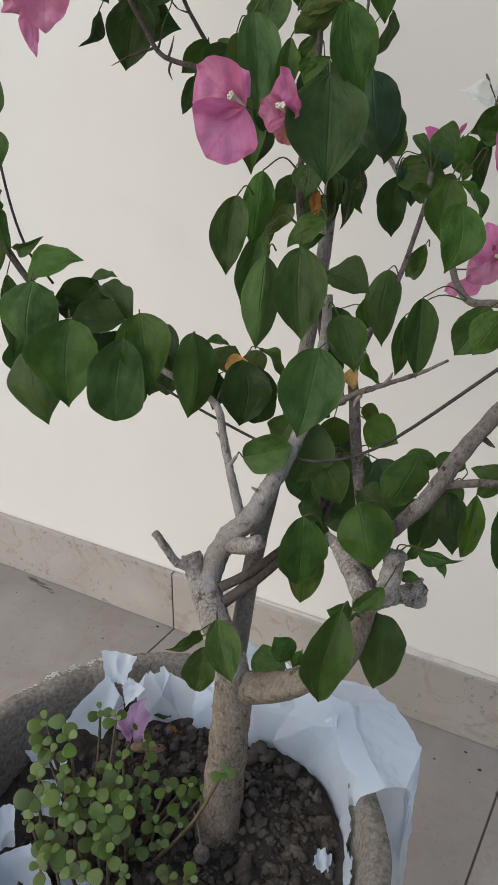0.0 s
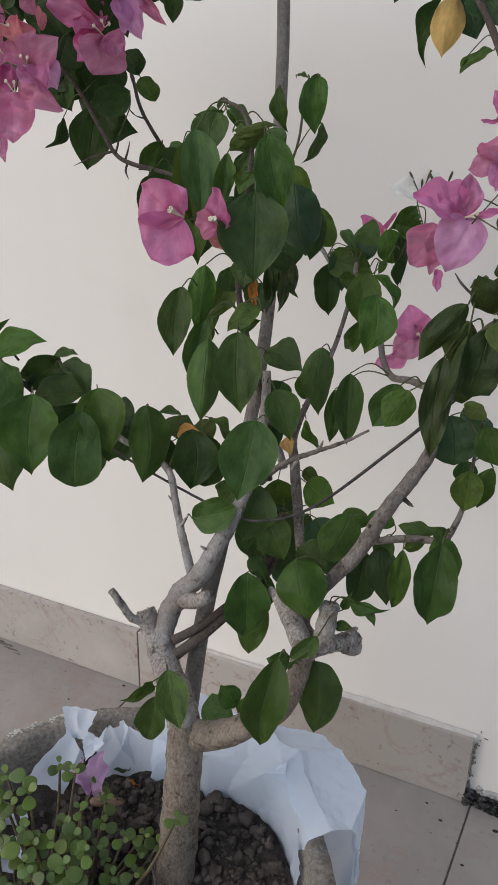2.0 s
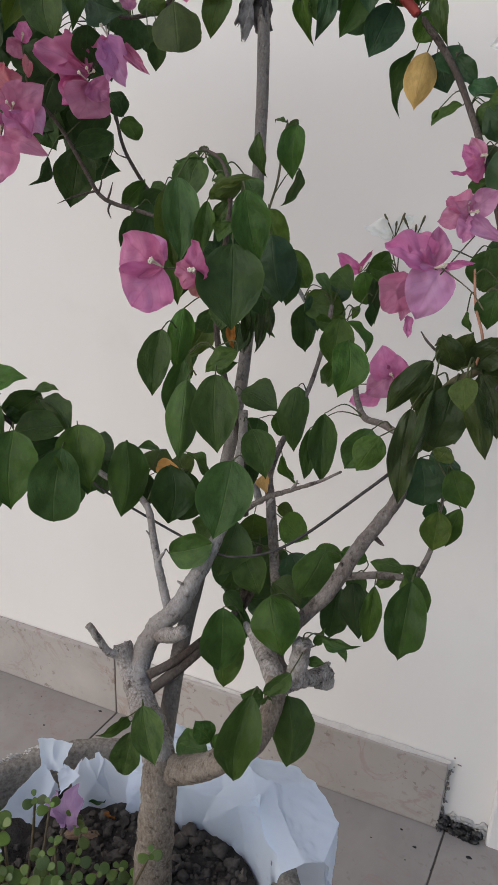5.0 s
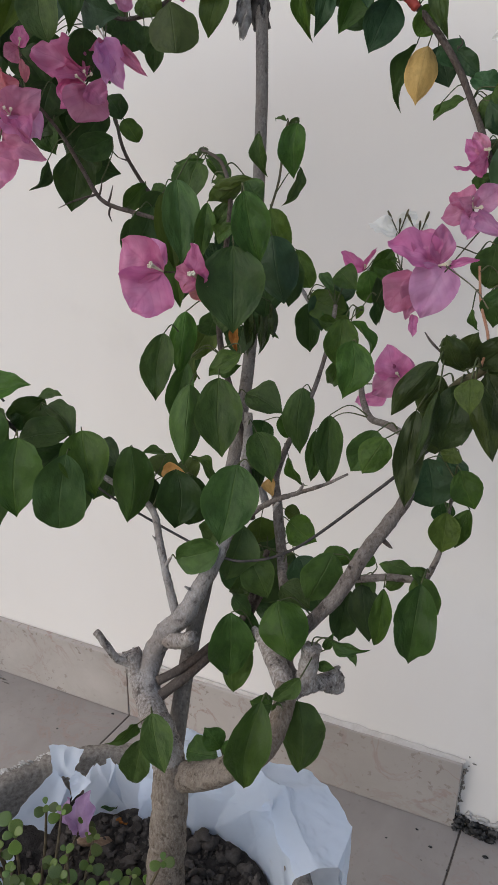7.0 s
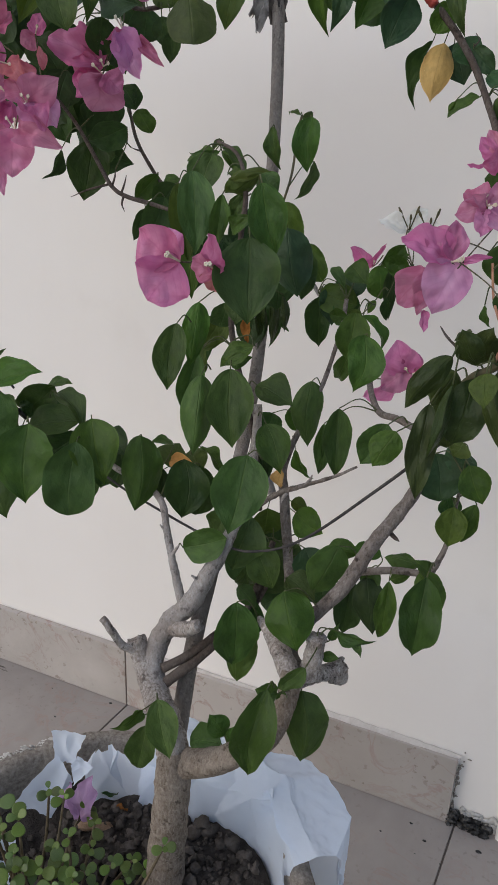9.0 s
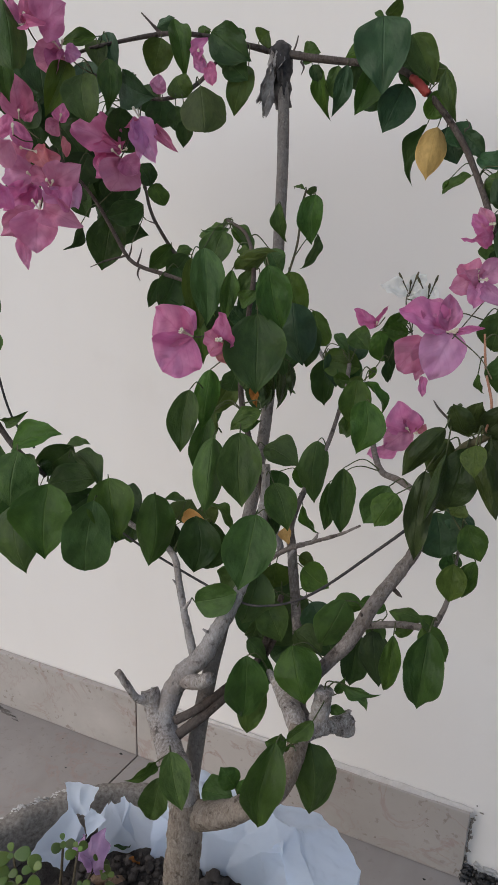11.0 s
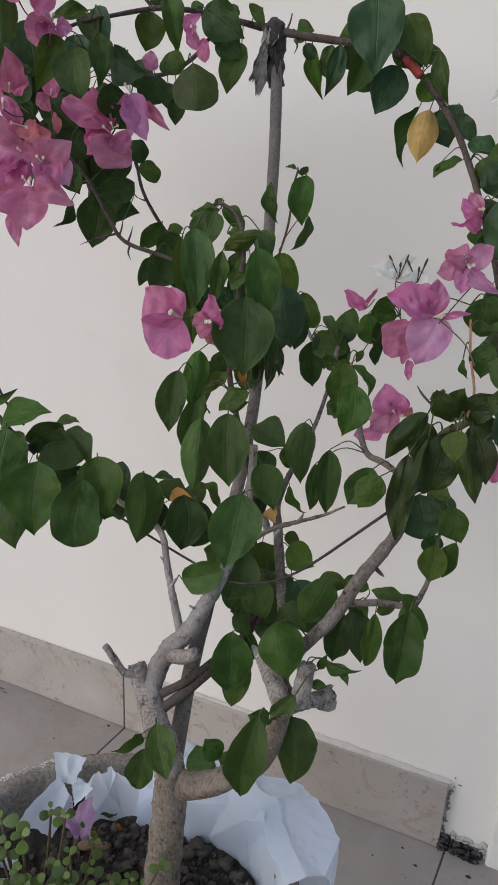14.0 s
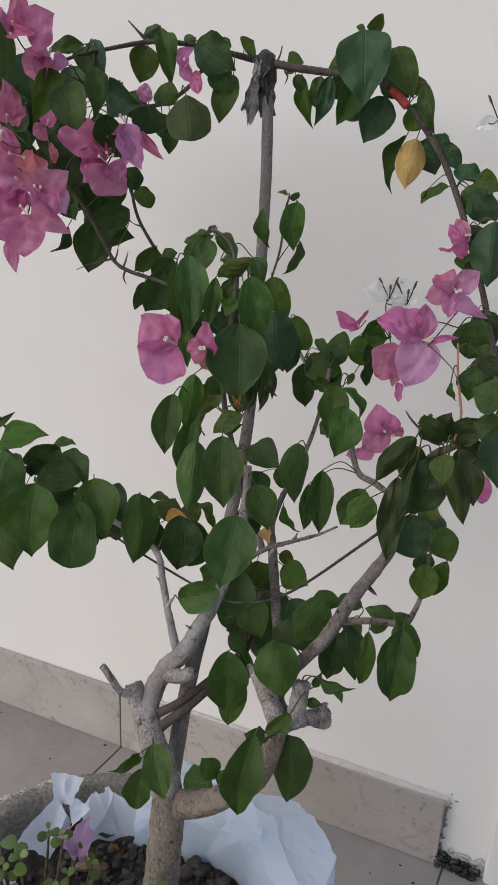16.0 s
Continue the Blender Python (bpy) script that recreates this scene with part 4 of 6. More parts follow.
stem("branch", BARK_TRUNK, [(0.411, 1.045, 0.509, 0.0119), (0.440, 1.035, 0.532, 0.0103), (0.465, 1.030, 0.557, 0.0090), (0.479, 1.040, 0.564, 0.0078), (0.484, 1.055, 0.572, 0.0077), (0.486, 1.065, 0.587, 0.0078), (0.485, 1.075, 0.602, 0.0087)], 0.10)
stem("pruned_stub", BARK_CUT, [(0.487, 1.070, 0.597, 0.0076), (0.472, 1.085, 0.606, 0.0075), (0.457, 1.100, 0.609, 0.0058), (0.442, 1.110, 0.613, 0.0023)], 0.15, 22, 14, 150.0)
stem("pruned_stub", BARK_CUT, [(0.484, 1.070, 0.594, 0.0072), (0.493, 1.085, 0.595, 0.0071), (0.502, 1.100, 0.589, 0.0059), (0.508, 1.110, 0.589, 0.0053), (0.513, 1.115, 0.590, 0.0055)], 0.15, 22, 14, 150.0)
stem("pruned_stub", BARK_CUT, [(0.495, 1.085, 0.595, 0.0081), (0.497, 1.085, 0.615, 0.0066), (0.498, 1.085, 0.630, 0.0063)], 0.15, 22, 14, 150.0)
stem("pruned_stub", BARK_CUT, [(0.506, 1.105, 0.585, 0.0061), (0.511, 1.115, 0.578, 0.0062)], 0.15, 22, 14, 150.0)
stem("branch", BARK_LIMB, [(0.489, 1.082, 0.598, 0.0050), (0.476, 1.097, 0.603, 0.0046), (0.486, 1.103, 0.629, 0.0050), (0.507, 1.113, 0.659, 0.0054), (0.522, 1.122, 0.692, 0.0054), (0.536, 1.133, 0.716, 0.0050), (0.546, 1.135, 0.737, 0.0044), (0.549, 1.125, 0.763, 0.0037), (0.555, 1.105, 0.790, 0.0027), (0.564, 1.085, 0.817, 0.0020)], 0.12, freq=160.0)
stem("branch", STALK, [(0.559, 1.095, 0.802, 0.0026), (0.566, 1.080, 0.821, 0.0025), (0.573, 1.072, 0.832, 0.0024), (0.581, 1.066, 0.841, 0.0026), (0.590, 1.062, 0.848, 0.0022), (0.600, 1.060, 0.858, 0.0018), (0.611, 1.060, 0.867, 0.0015)], 0.10)
stem("branch", BARK_LIMB, [(0.410, 1.160, 0.676, 0.0024), (0.434, 1.150, 0.702, 0.0022), (0.463, 1.140, 0.721, 0.0017), (0.486, 1.130, 0.736, 0.0013), (0.505, 1.125, 0.750, 0.0009)], 0.42, freq=160.0)
stem("branch", BARK_LIMB, [(0.466, 1.120, 0.614, 0.0034), (0.437, 1.180, 0.641, 0.0045), (0.428, 1.190, 0.681, 0.0043), (0.422, 1.200, 0.705, 0.0035), (0.428, 1.220, 0.737, 0.0024), (0.441, 1.230, 0.773, 0.0021), (0.443, 1.250, 0.797, 0.0019), (0.449, 1.250, 0.825, 0.0019), (0.448, 1.260, 0.845, 0.0019)], 0.10)
stem("branch", BARK_DARK, [(0.412, 1.170, 0.675, 0.0037), (0.407, 1.170, 0.730, 0.0028), (0.398, 1.170, 0.767, 0.0025), (0.385, 1.170, 0.812, 0.0025), (0.382, 1.170, 0.847, 0.0022), (0.388, 1.170, 0.897, 0.0021), (0.391, 1.170, 0.930, 0.0019), (0.374, 1.190, 0.955, 0.0014), (0.342, 1.220, 0.966, 0.0013)], 0.10)
stem("branch", BARK, [(0.418, 1.190, 0.679, 0.0037), (0.407, 1.190, 0.712, 0.0029), (0.401, 1.180, 0.748, 0.0023), (0.397, 1.175, 0.781, 0.0020)], 0.10)
stem("twig", BARK, [(0.414, 1.290, 0.841, 0.0020), (0.400, 1.290, 0.860, 0.0023), (0.391, 1.300, 0.872, 0.0023), (0.367, 1.310, 0.886, 0.0023)], 0.10)
stem("branch", BARK_LIMB, [(0.500, 1.170, 0.638, 0.0028), (0.532, 1.160, 0.655, 0.0029), (0.560, 1.150, 0.666, 0.0026), (0.568, 1.150, 0.681, 0.0023), (0.572, 1.150, 0.700, 0.0018), (0.573, 1.155, 0.721, 0.0014), (0.575, 1.150, 0.750, 0.0013)], 0.10)
stem("branch", BARK_LIMB, [(0.543, 1.120, 0.787, 0.0021), (0.525, 1.150, 0.782, 0.0025), (0.500, 1.200, 0.769, 0.0027), (0.480, 1.250, 0.769, 0.0027), (0.467, 1.290, 0.773, 0.0026)], 0.10)
stem("twig", BARK_DARK, [(0.265, 1.300, 0.919, 0.0017), (0.214, 1.347, 0.930, 0.0021), (0.190, 1.350, 0.957, 0.0019), (0.172, 1.360, 0.978, 0.0019), (0.158, 1.370, 1.006, 0.0017), (0.150, 1.360, 1.042, 0.0014), (0.163, 1.320, 1.084, 0.0013)], 0.10)
stem("twig", BARK_DARK, [(0.293, 1.250, 0.907, 0.0016), (0.256, 1.262, 0.913, 0.0019), (0.220, 1.270, 0.919, 0.0021), (0.199, 1.275, 0.928, 0.0020), (0.178, 1.280, 0.953, 0.0020), (0.156, 1.280, 0.984, 0.0018), (0.143, 1.260, 1.011, 0.0015), (0.152, 1.220, 1.027, 0.0012)], 0.10)
stem("branch", BARK_DARK, [(0.303, 1.375, 1.134, 0.0038), (0.347, 1.370, 1.123, 0.0038), (0.390, 1.370, 1.116, 0.0034), (0.426, 1.365, 1.110, 0.0030), (0.454, 1.360, 1.100, 0.0030), (0.484, 1.360, 1.073, 0.0030), (0.510, 1.355, 1.041, 0.0029), (0.529, 1.350, 1.008, 0.0029), (0.547, 1.330, 0.973, 0.0029), (0.564, 1.320, 0.934, 0.0029), (0.577, 1.310, 0.900, 0.0028), (0.592, 1.250, 0.875, 0.0024), (0.606, 1.150, 0.859, 0.0020)], 0.10)
stem("branch", BARK_DARK, [(0.306, 1.375, 1.132, 0.0033), (0.293, 1.360, 1.134, 0.0029), (0.271, 1.340, 1.137, 0.0026), (0.248, 1.310, 1.137, 0.0025), (0.222, 1.300, 1.136, 0.0023), (0.199, 1.270, 1.125, 0.0019), (0.177, 1.250, 1.116, 0.0016), (0.151, 1.230, 1.101, 0.0016)], 0.10)
stem("branch", BARK_DARK, [(0.276, 1.320, 1.113, 0.0017), (0.268, 1.300, 1.092, 0.0020), (0.248, 1.290, 1.079, 0.0020), (0.225, 1.280, 1.077, 0.0017), (0.212, 1.260, 1.088, 0.0017), (0.190, 1.240, 1.092, 0.0016)], 0.10)
stem("flower_stalk", ORANGE, [(0.568, 1.200, 0.889, 0.0008), (0.576, 1.160, 0.870, 0.0009), (0.590, 1.080, 0.863, 0.0008), (0.591, 1.050, 0.854, 0.0007)], 0.10)
stem("flower_stalk", STALK, [(0.506, 1.260, 0.863, 0.0006), (0.464, 1.400, 0.886, 0.0007), (0.455, 1.440, 0.895, 0.0007)], 0.10)
stem("thorn", BARK_DARK, [(0.222, 1.305, 1.138, 0.0017), (0.214, 1.300, 1.147, 0.0011), (0.204, 1.300, 1.156, 0.0006)], 0.10)
stem("thorn", BARK_DARK, [(0.333, 1.372, 1.126, 0.0012), (0.338, 1.370, 1.134, 0.0009), (0.340, 1.370, 1.142, 0.0006)], 0.10)
stem("thorn", BARK_DARK, [(0.572, 1.050, 0.858, 0.0007), (0.565, 1.050, 0.864, 0.0007), (0.561, 1.050, 0.869, 0.0003)], 0.10)
stem("flower_stalk", STALK, [(0.361, 1.320, 0.919, 0.0012), (0.353, 1.360, 0.947, 0.0012), (0.341, 1.400, 0.985, 0.0013), (0.341, 1.410, 1.002, 0.0010)], 0.10)
stem("flower_stalk", STALK, [(0.588, 1.080, 0.879, 0.0004), (0.574, 1.130, 0.883, 0.0004), (0.550, 1.170, 0.891, 0.0005)], 0.10)
stem("flower_stalk", STALK, [(0.557, 1.280, 0.891, 0.0006), (0.541, 1.240, 0.899, 0.0005), (0.522, 1.220, 0.890, 0.0005)], 0.10)
stem("flower_stalk", STALK, [(0.545, 1.200, 0.884, 0.0005), (0.554, 1.240, 0.901, 0.0005), (0.559, 1.250, 0.909, 0.0005)], 0.10)
stem("flower_stalk", STALK, [(0.223, 1.260, 1.094, 0.0008), (0.219, 1.260, 1.089, 0.0008), (0.220, 1.260, 1.096, 0.0005)], 0.10)
stem("thorn", BARK_DARK, [(0.212, 1.272, 0.921, 0.0012), (0.217, 1.270, 0.929, 0.0009), (0.220, 1.270, 0.938, 0.0003)], 0.10)
stem("thorn", BARK_DARK, [(0.199, 1.275, 0.926, 0.0012), (0.205, 1.272, 0.935, 0.0009), (0.208, 1.270, 0.943, 0.0003)], 0.10)
stem("thorn", BARK_DARK, [(0.215, 1.272, 0.919, 0.0012), (0.214, 1.270, 0.912, 0.0009), (0.217, 1.270, 0.905, 0.0003)], 0.10)
stem("thorn", BARK_DARK, [(0.195, 1.275, 0.929, 0.0012), (0.172, 1.272, 0.923, 0.0009), (0.154, 1.270, 0.916, 0.0003)], 0.10)
stem("thorn", BARK_DARK, [(0.184, 1.350, 0.963, 0.0010), (0.179, 1.350, 0.964, 0.0007), (0.173, 1.350, 0.966, 0.0003)], 0.10)
stem("thorn", BARK_DARK, [(0.499, 1.360, 1.059, 0.0011), (0.496, 1.358, 1.062, 0.0005), (0.493, 1.355, 1.060, 0.0003)], 0.10)
stem("thorn", BARK_DARK, [(0.511, 1.360, 1.050, 0.0008), (0.515, 1.358, 1.054, 0.0005), (0.512, 1.355, 1.059, 0.0003)], 0.10)
stem("thorn", BARK_DARK, [(0.344, 1.370, 1.119, 0.0012), (0.348, 1.368, 1.113, 0.0009), (0.346, 1.366, 1.106, 0.0003)], 0.10)
stem("branch", BARK_DARK, [(0.184, 1.150, 0.724, 0.0022), (0.170, 1.140, 0.743, 0.0026), (0.160, 1.130, 0.762, 0.0028), (0.137, 1.125, 0.797, 0.0025), (0.117, 1.120, 0.818, 0.0023), (0.102, 1.120, 0.857, 0.0022), (0.107, 1.120, 0.915, 0.0019)], 0.10)
stem("thorn", BARK, [(0.463, 1.140, 0.721, 0.0014), (0.467, 1.138, 0.727, 0.0012), (0.469, 1.136, 0.732, 0.0005)], 0.10)
stem("thorn", BARK, [(0.446, 1.146, 0.708, 0.0017), (0.443, 1.145, 0.703, 0.0012), (0.442, 1.145, 0.699, 0.0005)], 0.10)
stem("thorn", BARK_DARK, [(0.519, 1.122, 0.672, 0.0021), (0.515, 1.116, 0.681, 0.0016), (0.514, 1.113, 0.685, 0.0007)], 0.10)
stem("thorn", BARK, [(0.358, 1.118, 0.643, 0.0018), (0.364, 1.115, 0.652, 0.0013), (0.368, 1.113, 0.658, 0.0005)], 0.10)
stem("thorn", BARK, [(0.347, 1.130, 0.655, 0.0018), (0.343, 1.128, 0.660, 0.0010), (0.341, 1.127, 0.663, 0.0005)], 0.10)
stem("thorn", BARK_DARK, [(0.533, 1.132, 0.701, 0.0018), (0.538, 1.128, 0.700, 0.0013), (0.541, 1.125, 0.700, 0.0004)], 0.10)
stem("thorn", BARK, [(0.390, 1.112, 0.628, 0.0023), (0.386, 1.108, 0.634, 0.0015), (0.383, 1.106, 0.637, 0.0007)], 0.10)

# left branch
leaf((0.169, 1.125, 0.759), (0.232, 1.118, 0.786), 0.031, -44, "g", "oval")
leaf((0.199, 1.100, 0.766), (0.203, 1.080, 0.720), 0.042, -34, 'g', "oval")
leaf((0.238, 1.093, 0.745), (0.244, 1.075, 0.682), 0.051, -24, "g", "drop")
leaf((0.192, 1.095, 0.715), (0.216, 1.080, 0.659), 0.046, -21, "g", "drop")
leaf((0.280, 1.100, 0.735), (0.273, 1.088, 0.672), 0.041, -39, "g", "round")
leaf((0.277, 1.125, 0.747), (0.297, 1.109, 0.697), 0.039, -38, "g", "drop")
leaf((0.311, 1.145, 0.732), (0.310, 1.135, 0.664), 0.034, -34, "g", "oval", 1)
leaf((0.245, 1.150, 0.732), (0.203, 1.130, 0.726), 0.032, 46, 'g', "round")
leaf((0.172, 1.160, 0.726), (0.216, 1.155, 0.755), 0.035, 18, "g", "round")
leaf((0.177, 1.150, 0.728), (0.193, 1.150, 0.739), 0.017, -4, 'g')
leaf((0.230, 1.140, 0.758), (0.273, 1.121, 0.742), 0.023, -75, 'g')
leaf((0.200, 1.160, 0.752), (0.232, 1.159, 0.764), 0.017, -68, 'g')
leaf((0.231, 1.170, 0.712), (0.193, 1.160, 0.684), 0.032, -20, 'd')
leaf((0.259, 1.170, 0.718), (0.289, 1.160, 0.705), 0.026, -43, 'd')
leaf((0.315, 1.170, 0.695), (0.318, 1.170, 0.657), 0.018, -44, 'd')
leaf((0.306, 1.200, 0.682), (0.312, 1.215, 0.701), 0.032, 21, 'o')
leaf((0.317, 1.185, 0.696), (0.346, 1.177, 0.701), 0.015, -31, "y", "oval")
leaf((0.338, 1.205, 0.683), (0.322, 1.215, 0.700), 0.030, 17, 'o')
leaf((0.346, 1.160, 0.712), (0.349, 1.148, 0.661), 0.037, -30, "d", "oval", 1)
leaf((0.351, 1.180, 0.700), (0.352, 1.175, 0.653), 0.027, -37, 'd', "round")
leaf((0.318, 1.190, 0.710), (0.306, 1.170, 0.716), 0.014, 95, 'g')
leaf((0.340, 1.200, 0.709), (0.370, 1.190, 0.694), 0.017, -92, 'g')
leaf((0.371, 1.114, 0.655), (0.407, 1.120, 0.668), 0.027, -10, 'g', "round")
# central column
leaf((0.380, 1.125, 0.800), (0.383, 1.106, 0.742), 0.025, -28, "g", "oval")
leaf((0.403, 1.127, 0.807), (0.414, 1.107, 0.753), 0.033, -26, "g", "oval")
leaf((0.429, 1.105, 0.751), (0.434, 1.072, 0.703), 0.038, -25, "g", "oval")
leaf((0.412, 1.155, 0.676), (0.400, 1.143, 0.627), 0.035, -31, 'g', "drop")
leaf((0.396, 1.150, 0.680), (0.381, 1.150, 0.649), 0.023, 11, 'g')
leaf((0.356, 1.130, 0.835), (0.358, 1.115, 0.786), 0.023, -31, "g", "oval", -1)
leaf((0.355, 1.165, 0.806), (0.342, 1.160, 0.754), 0.020, -29, "g", "drop")
leaf((0.351, 1.180, 0.807), (0.350, 1.170, 0.774), 0.017, -6, 'o')
leaf((0.364, 1.150, 0.849), (0.361, 1.140, 0.799), 0.020, -28, "g", "drop")
leaf((0.359, 1.200, 0.831), (0.343, 1.190, 0.798), 0.024, -32, 'o')
leaf((0.415, 1.140, 0.823), (0.390, 1.130, 0.806), 0.018, 25, 'g')
leaf((0.390, 1.150, 0.809), (0.411, 1.150, 0.812), 0.014, 6, 'g')
leaf((0.427, 1.100, 0.903), (0.433, 1.085, 0.850), 0.041, -25, "d", "oval")
leaf((0.433, 1.150, 0.907), (0.443, 1.150, 0.860), 0.032, -15, "b", "oval")
leaf((0.440, 1.170, 0.892), (0.440, 1.170, 0.855), 0.018, -34, 'd', "oval")
leaf((0.432, 1.105, 0.936), (0.443, 1.104, 0.892), 0.024, -25, "g", "oval")
leaf((0.363, 1.315, 0.920), (0.380, 1.315, 0.872), 0.032, -14, 'o', "oval")
leaf((0.398, 1.295, 0.886), (0.411, 1.295, 0.852), 0.025, -1, 'g', "round")
leaf((0.340, 1.215, 0.957), (0.337, 1.200, 0.922), 0.028, -11, 'g', "heart")
leaf((0.335, 1.190, 0.943), (0.352, 1.170, 0.882), 0.028, -40, 'g', "oval")
leaf((0.311, 1.210, 0.933), (0.326, 1.200, 0.872), 0.024, -37, 'o', "oval")
leaf((0.256, 1.300, 0.932), (0.239, 1.290, 0.903), 0.029, -39, 'd')
leaf((0.256, 1.280, 0.920), (0.240, 1.270, 0.878), 0.034, -43, 'd')
leaf((0.235, 1.280, 0.908), (0.226, 1.270, 0.879), 0.016, -48, 'd')
leaf((0.246, 1.290, 0.916), (0.268, 1.280, 0.880), 0.032, -40, 'd')
leaf((0.316, 1.210, 0.901), (0.332, 1.200, 0.843), 0.030, -26, 'g')
leaf((0.314, 1.230, 0.889), (0.319, 1.220, 0.841), 0.028, -51, 'd')
leaf((0.326, 1.245, 0.959), (0.296, 1.251, 0.952), 0.018, 44, 'g')
leaf((0.346, 1.220, 0.962), (0.374, 1.210, 0.940), 0.015, -66, 'g')
leaf((0.374, 1.170, 0.928), (0.407, 1.160, 0.943), 0.017, 39, 'o')
leaf((0.367, 1.180, 0.927), (0.365, 1.170, 0.884), 0.015, -33, 'g')
leaf((0.391, 1.200, 0.944), (0.402, 1.200, 0.923), 0.018, -31, 'g')
leaf((0.387, 1.180, 0.929), (0.372, 1.180, 0.906), 0.013, -10, 'g')
leaf((0.385, 1.160, 0.902), (0.407, 1.150, 0.914), 0.013, -5, 'g')
leaf((0.372, 1.200, 0.879), (0.354, 1.200, 0.895), 0.016, 23, 'd')
leaf((0.371, 1.180, 0.942), (0.392, 1.170, 0.939), 0.010, -51, 'o')
leaf((0.333, 1.230, 0.960), (0.340, 1.230, 0.969), 0.005, -8, 'g')
leaf((0.351, 1.310, 0.984), (0.357, 1.310, 0.947), 0.015, -3, 'g')
leaf((0.383, 1.325, 0.993), (0.382, 1.324, 0.946), 0.026, 0, 'g')
leaf((0.386, 1.330, 0.956), (0.377, 1.320, 0.921), 0.014, -59, 'g')
leaf((0.341, 1.410, 0.999), (0.350, 1.420, 1.006), 0.009, 46, 'g')
leaf((0.339, 1.410, 1.002), (0.320, 1.420, 1.008), 0.007, 47, 'g')
leaf((0.395, 1.220, 0.851), (0.403, 1.210, 0.807), 0.013, -49, 'g')
leaf((0.396, 1.240, 0.847), (0.401, 1.240, 0.813), 0.011, 2, 'g')
leaf((0.389, 1.220, 0.844), (0.392, 1.220, 0.821), 0.014, -31, 'd')
leaf((0.389, 1.170, 0.853), (0.392, 1.160, 0.833), 0.020, -24, 'o')
leaf((0.372, 1.180, 0.845), (0.367, 1.180, 0.825), 0.023, -45, 'g')
leaf((0.404, 1.175, 0.783), (0.439, 1.164, 0.773), 0.028, -48, 'g', "kite")
leaf((0.422, 1.155, 0.759), (0.440, 1.142, 0.724), 0.026, -23, "g", "drop", 1)
leaf((0.410, 1.180, 0.739), (0.413, 1.180, 0.694), 0.023, -4, 'd')
leaf((0.434, 1.225, 0.779), (0.436, 1.219, 0.720), 0.026, -20, "g", "drop", -1)
leaf((0.414, 1.230, 0.751), (0.427, 1.230, 0.731), 0.018, -17, 'g')
leaf((0.460, 1.185, 0.757), (0.463, 1.179, 0.711), 0.014, -19, "g", "long")
leaf((0.470, 1.190, 0.770), (0.474, 1.180, 0.714), 0.022, -17, "g", "drop")
leaf((0.525, 1.120, 0.787), (0.512, 1.112, 0.757), 0.023, -10, 'g', "oval")
leaf((0.535, 1.100, 0.790), (0.523, 1.091, 0.767), 0.020, -7, 'g', "oval")
leaf((0.416, 1.245, 0.706), (0.431, 1.251, 0.673), 0.016, 26, 'g')
leaf((0.439, 1.190, 0.670), (0.467, 1.180, 0.660), 0.026, -24, 'g', "oval")
leaf((0.409, 1.200, 0.663), (0.407, 1.200, 0.635), 0.030, -38, 'o')
leaf((0.431, 1.200, 0.675), (0.446, 1.200, 0.670), 0.013, -21, 'o')
leaf((0.441, 1.200, 0.634), (0.409, 1.170, 0.594), 0.045, 18, 'g', "oval")
leaf((0.394, 1.210, 0.620), (0.384, 1.200, 0.577), 0.031, 2, 'd')
leaf((0.490, 1.155, 0.668), (0.474, 1.140, 0.628), 0.031, -23, 'g', "oval")
leaf((0.474, 1.180, 0.652), (0.501, 1.180, 0.651), 0.017, -12, 'g')
leaf((0.453, 1.140, 0.637), (0.478, 1.136, 0.624), 0.024, -56, 'o')
leaf((0.411, 1.180, 0.603), (0.396, 1.180, 0.572), 0.021, -12, 'g')
leaf((0.435, 1.190, 0.592), (0.412, 1.190, 0.565), 0.029, 14, 'd')
leaf((0.469, 1.090, 0.657), (0.488, 1.070, 0.624), 0.035, -21, "g", "oval")
leaf((0.427, 1.100, 0.629), (0.430, 1.095, 0.572), 0.034, -32, 'g', "oval")
leaf((0.425, 1.120, 0.600), (0.423, 1.111, 0.543), 0.031, -2, 'g', "oval")
leaf((0.422, 1.150, 0.599), (0.419, 1.150, 0.561), 0.022, -18, 'd')
leaf((0.410, 1.140, 0.616), (0.427, 1.140, 0.600), 0.015, -48, 'g')
leaf((0.411, 1.160, 0.626), (0.401, 1.160, 0.595), 0.015, -20, 'g')
# low leaves on the right-hand fork
leaf((0.483, 1.030, 0.619), (0.477, 1.014, 0.556), 0.027, -21, "g", "drop", -1)
leaf((0.483, 1.050, 0.600), (0.470, 1.040, 0.605), 0.016, 31, 'g')
leaf((0.499, 1.060, 0.621), (0.483, 1.050, 0.603), 0.014, -16, 'g')
leaf((0.484, 1.060, 0.596), (0.483, 1.060, 0.579), 0.009, -8, 'g')
leaf((0.493, 1.075, 0.588), (0.499, 1.064, 0.532), 0.032, -19, "g", "oval", 1)
leaf((0.403, 1.020, 0.587), (0.424, 1.000, 0.559), 0.022, -46, "g", "oval")
leaf((0.401, 1.010, 0.571), (0.395, 1.005, 0.531), 0.021, -13, "g", "oval")
leaf((0.384, 1.030, 0.562), (0.375, 1.007, 0.554), 0.010, -22, "g", "long")
leaf((0.386, 1.030, 0.558), (0.378, 1.020, 0.555), 0.009, 50, 'g')
leaf((0.443, 1.045, 0.542), (0.412, 1.050, 0.529), 0.024, 44, "g", "oval")
leaf((0.448, 1.040, 0.556), (0.437, 1.037, 0.574), 0.017, 43, "g", "oval")
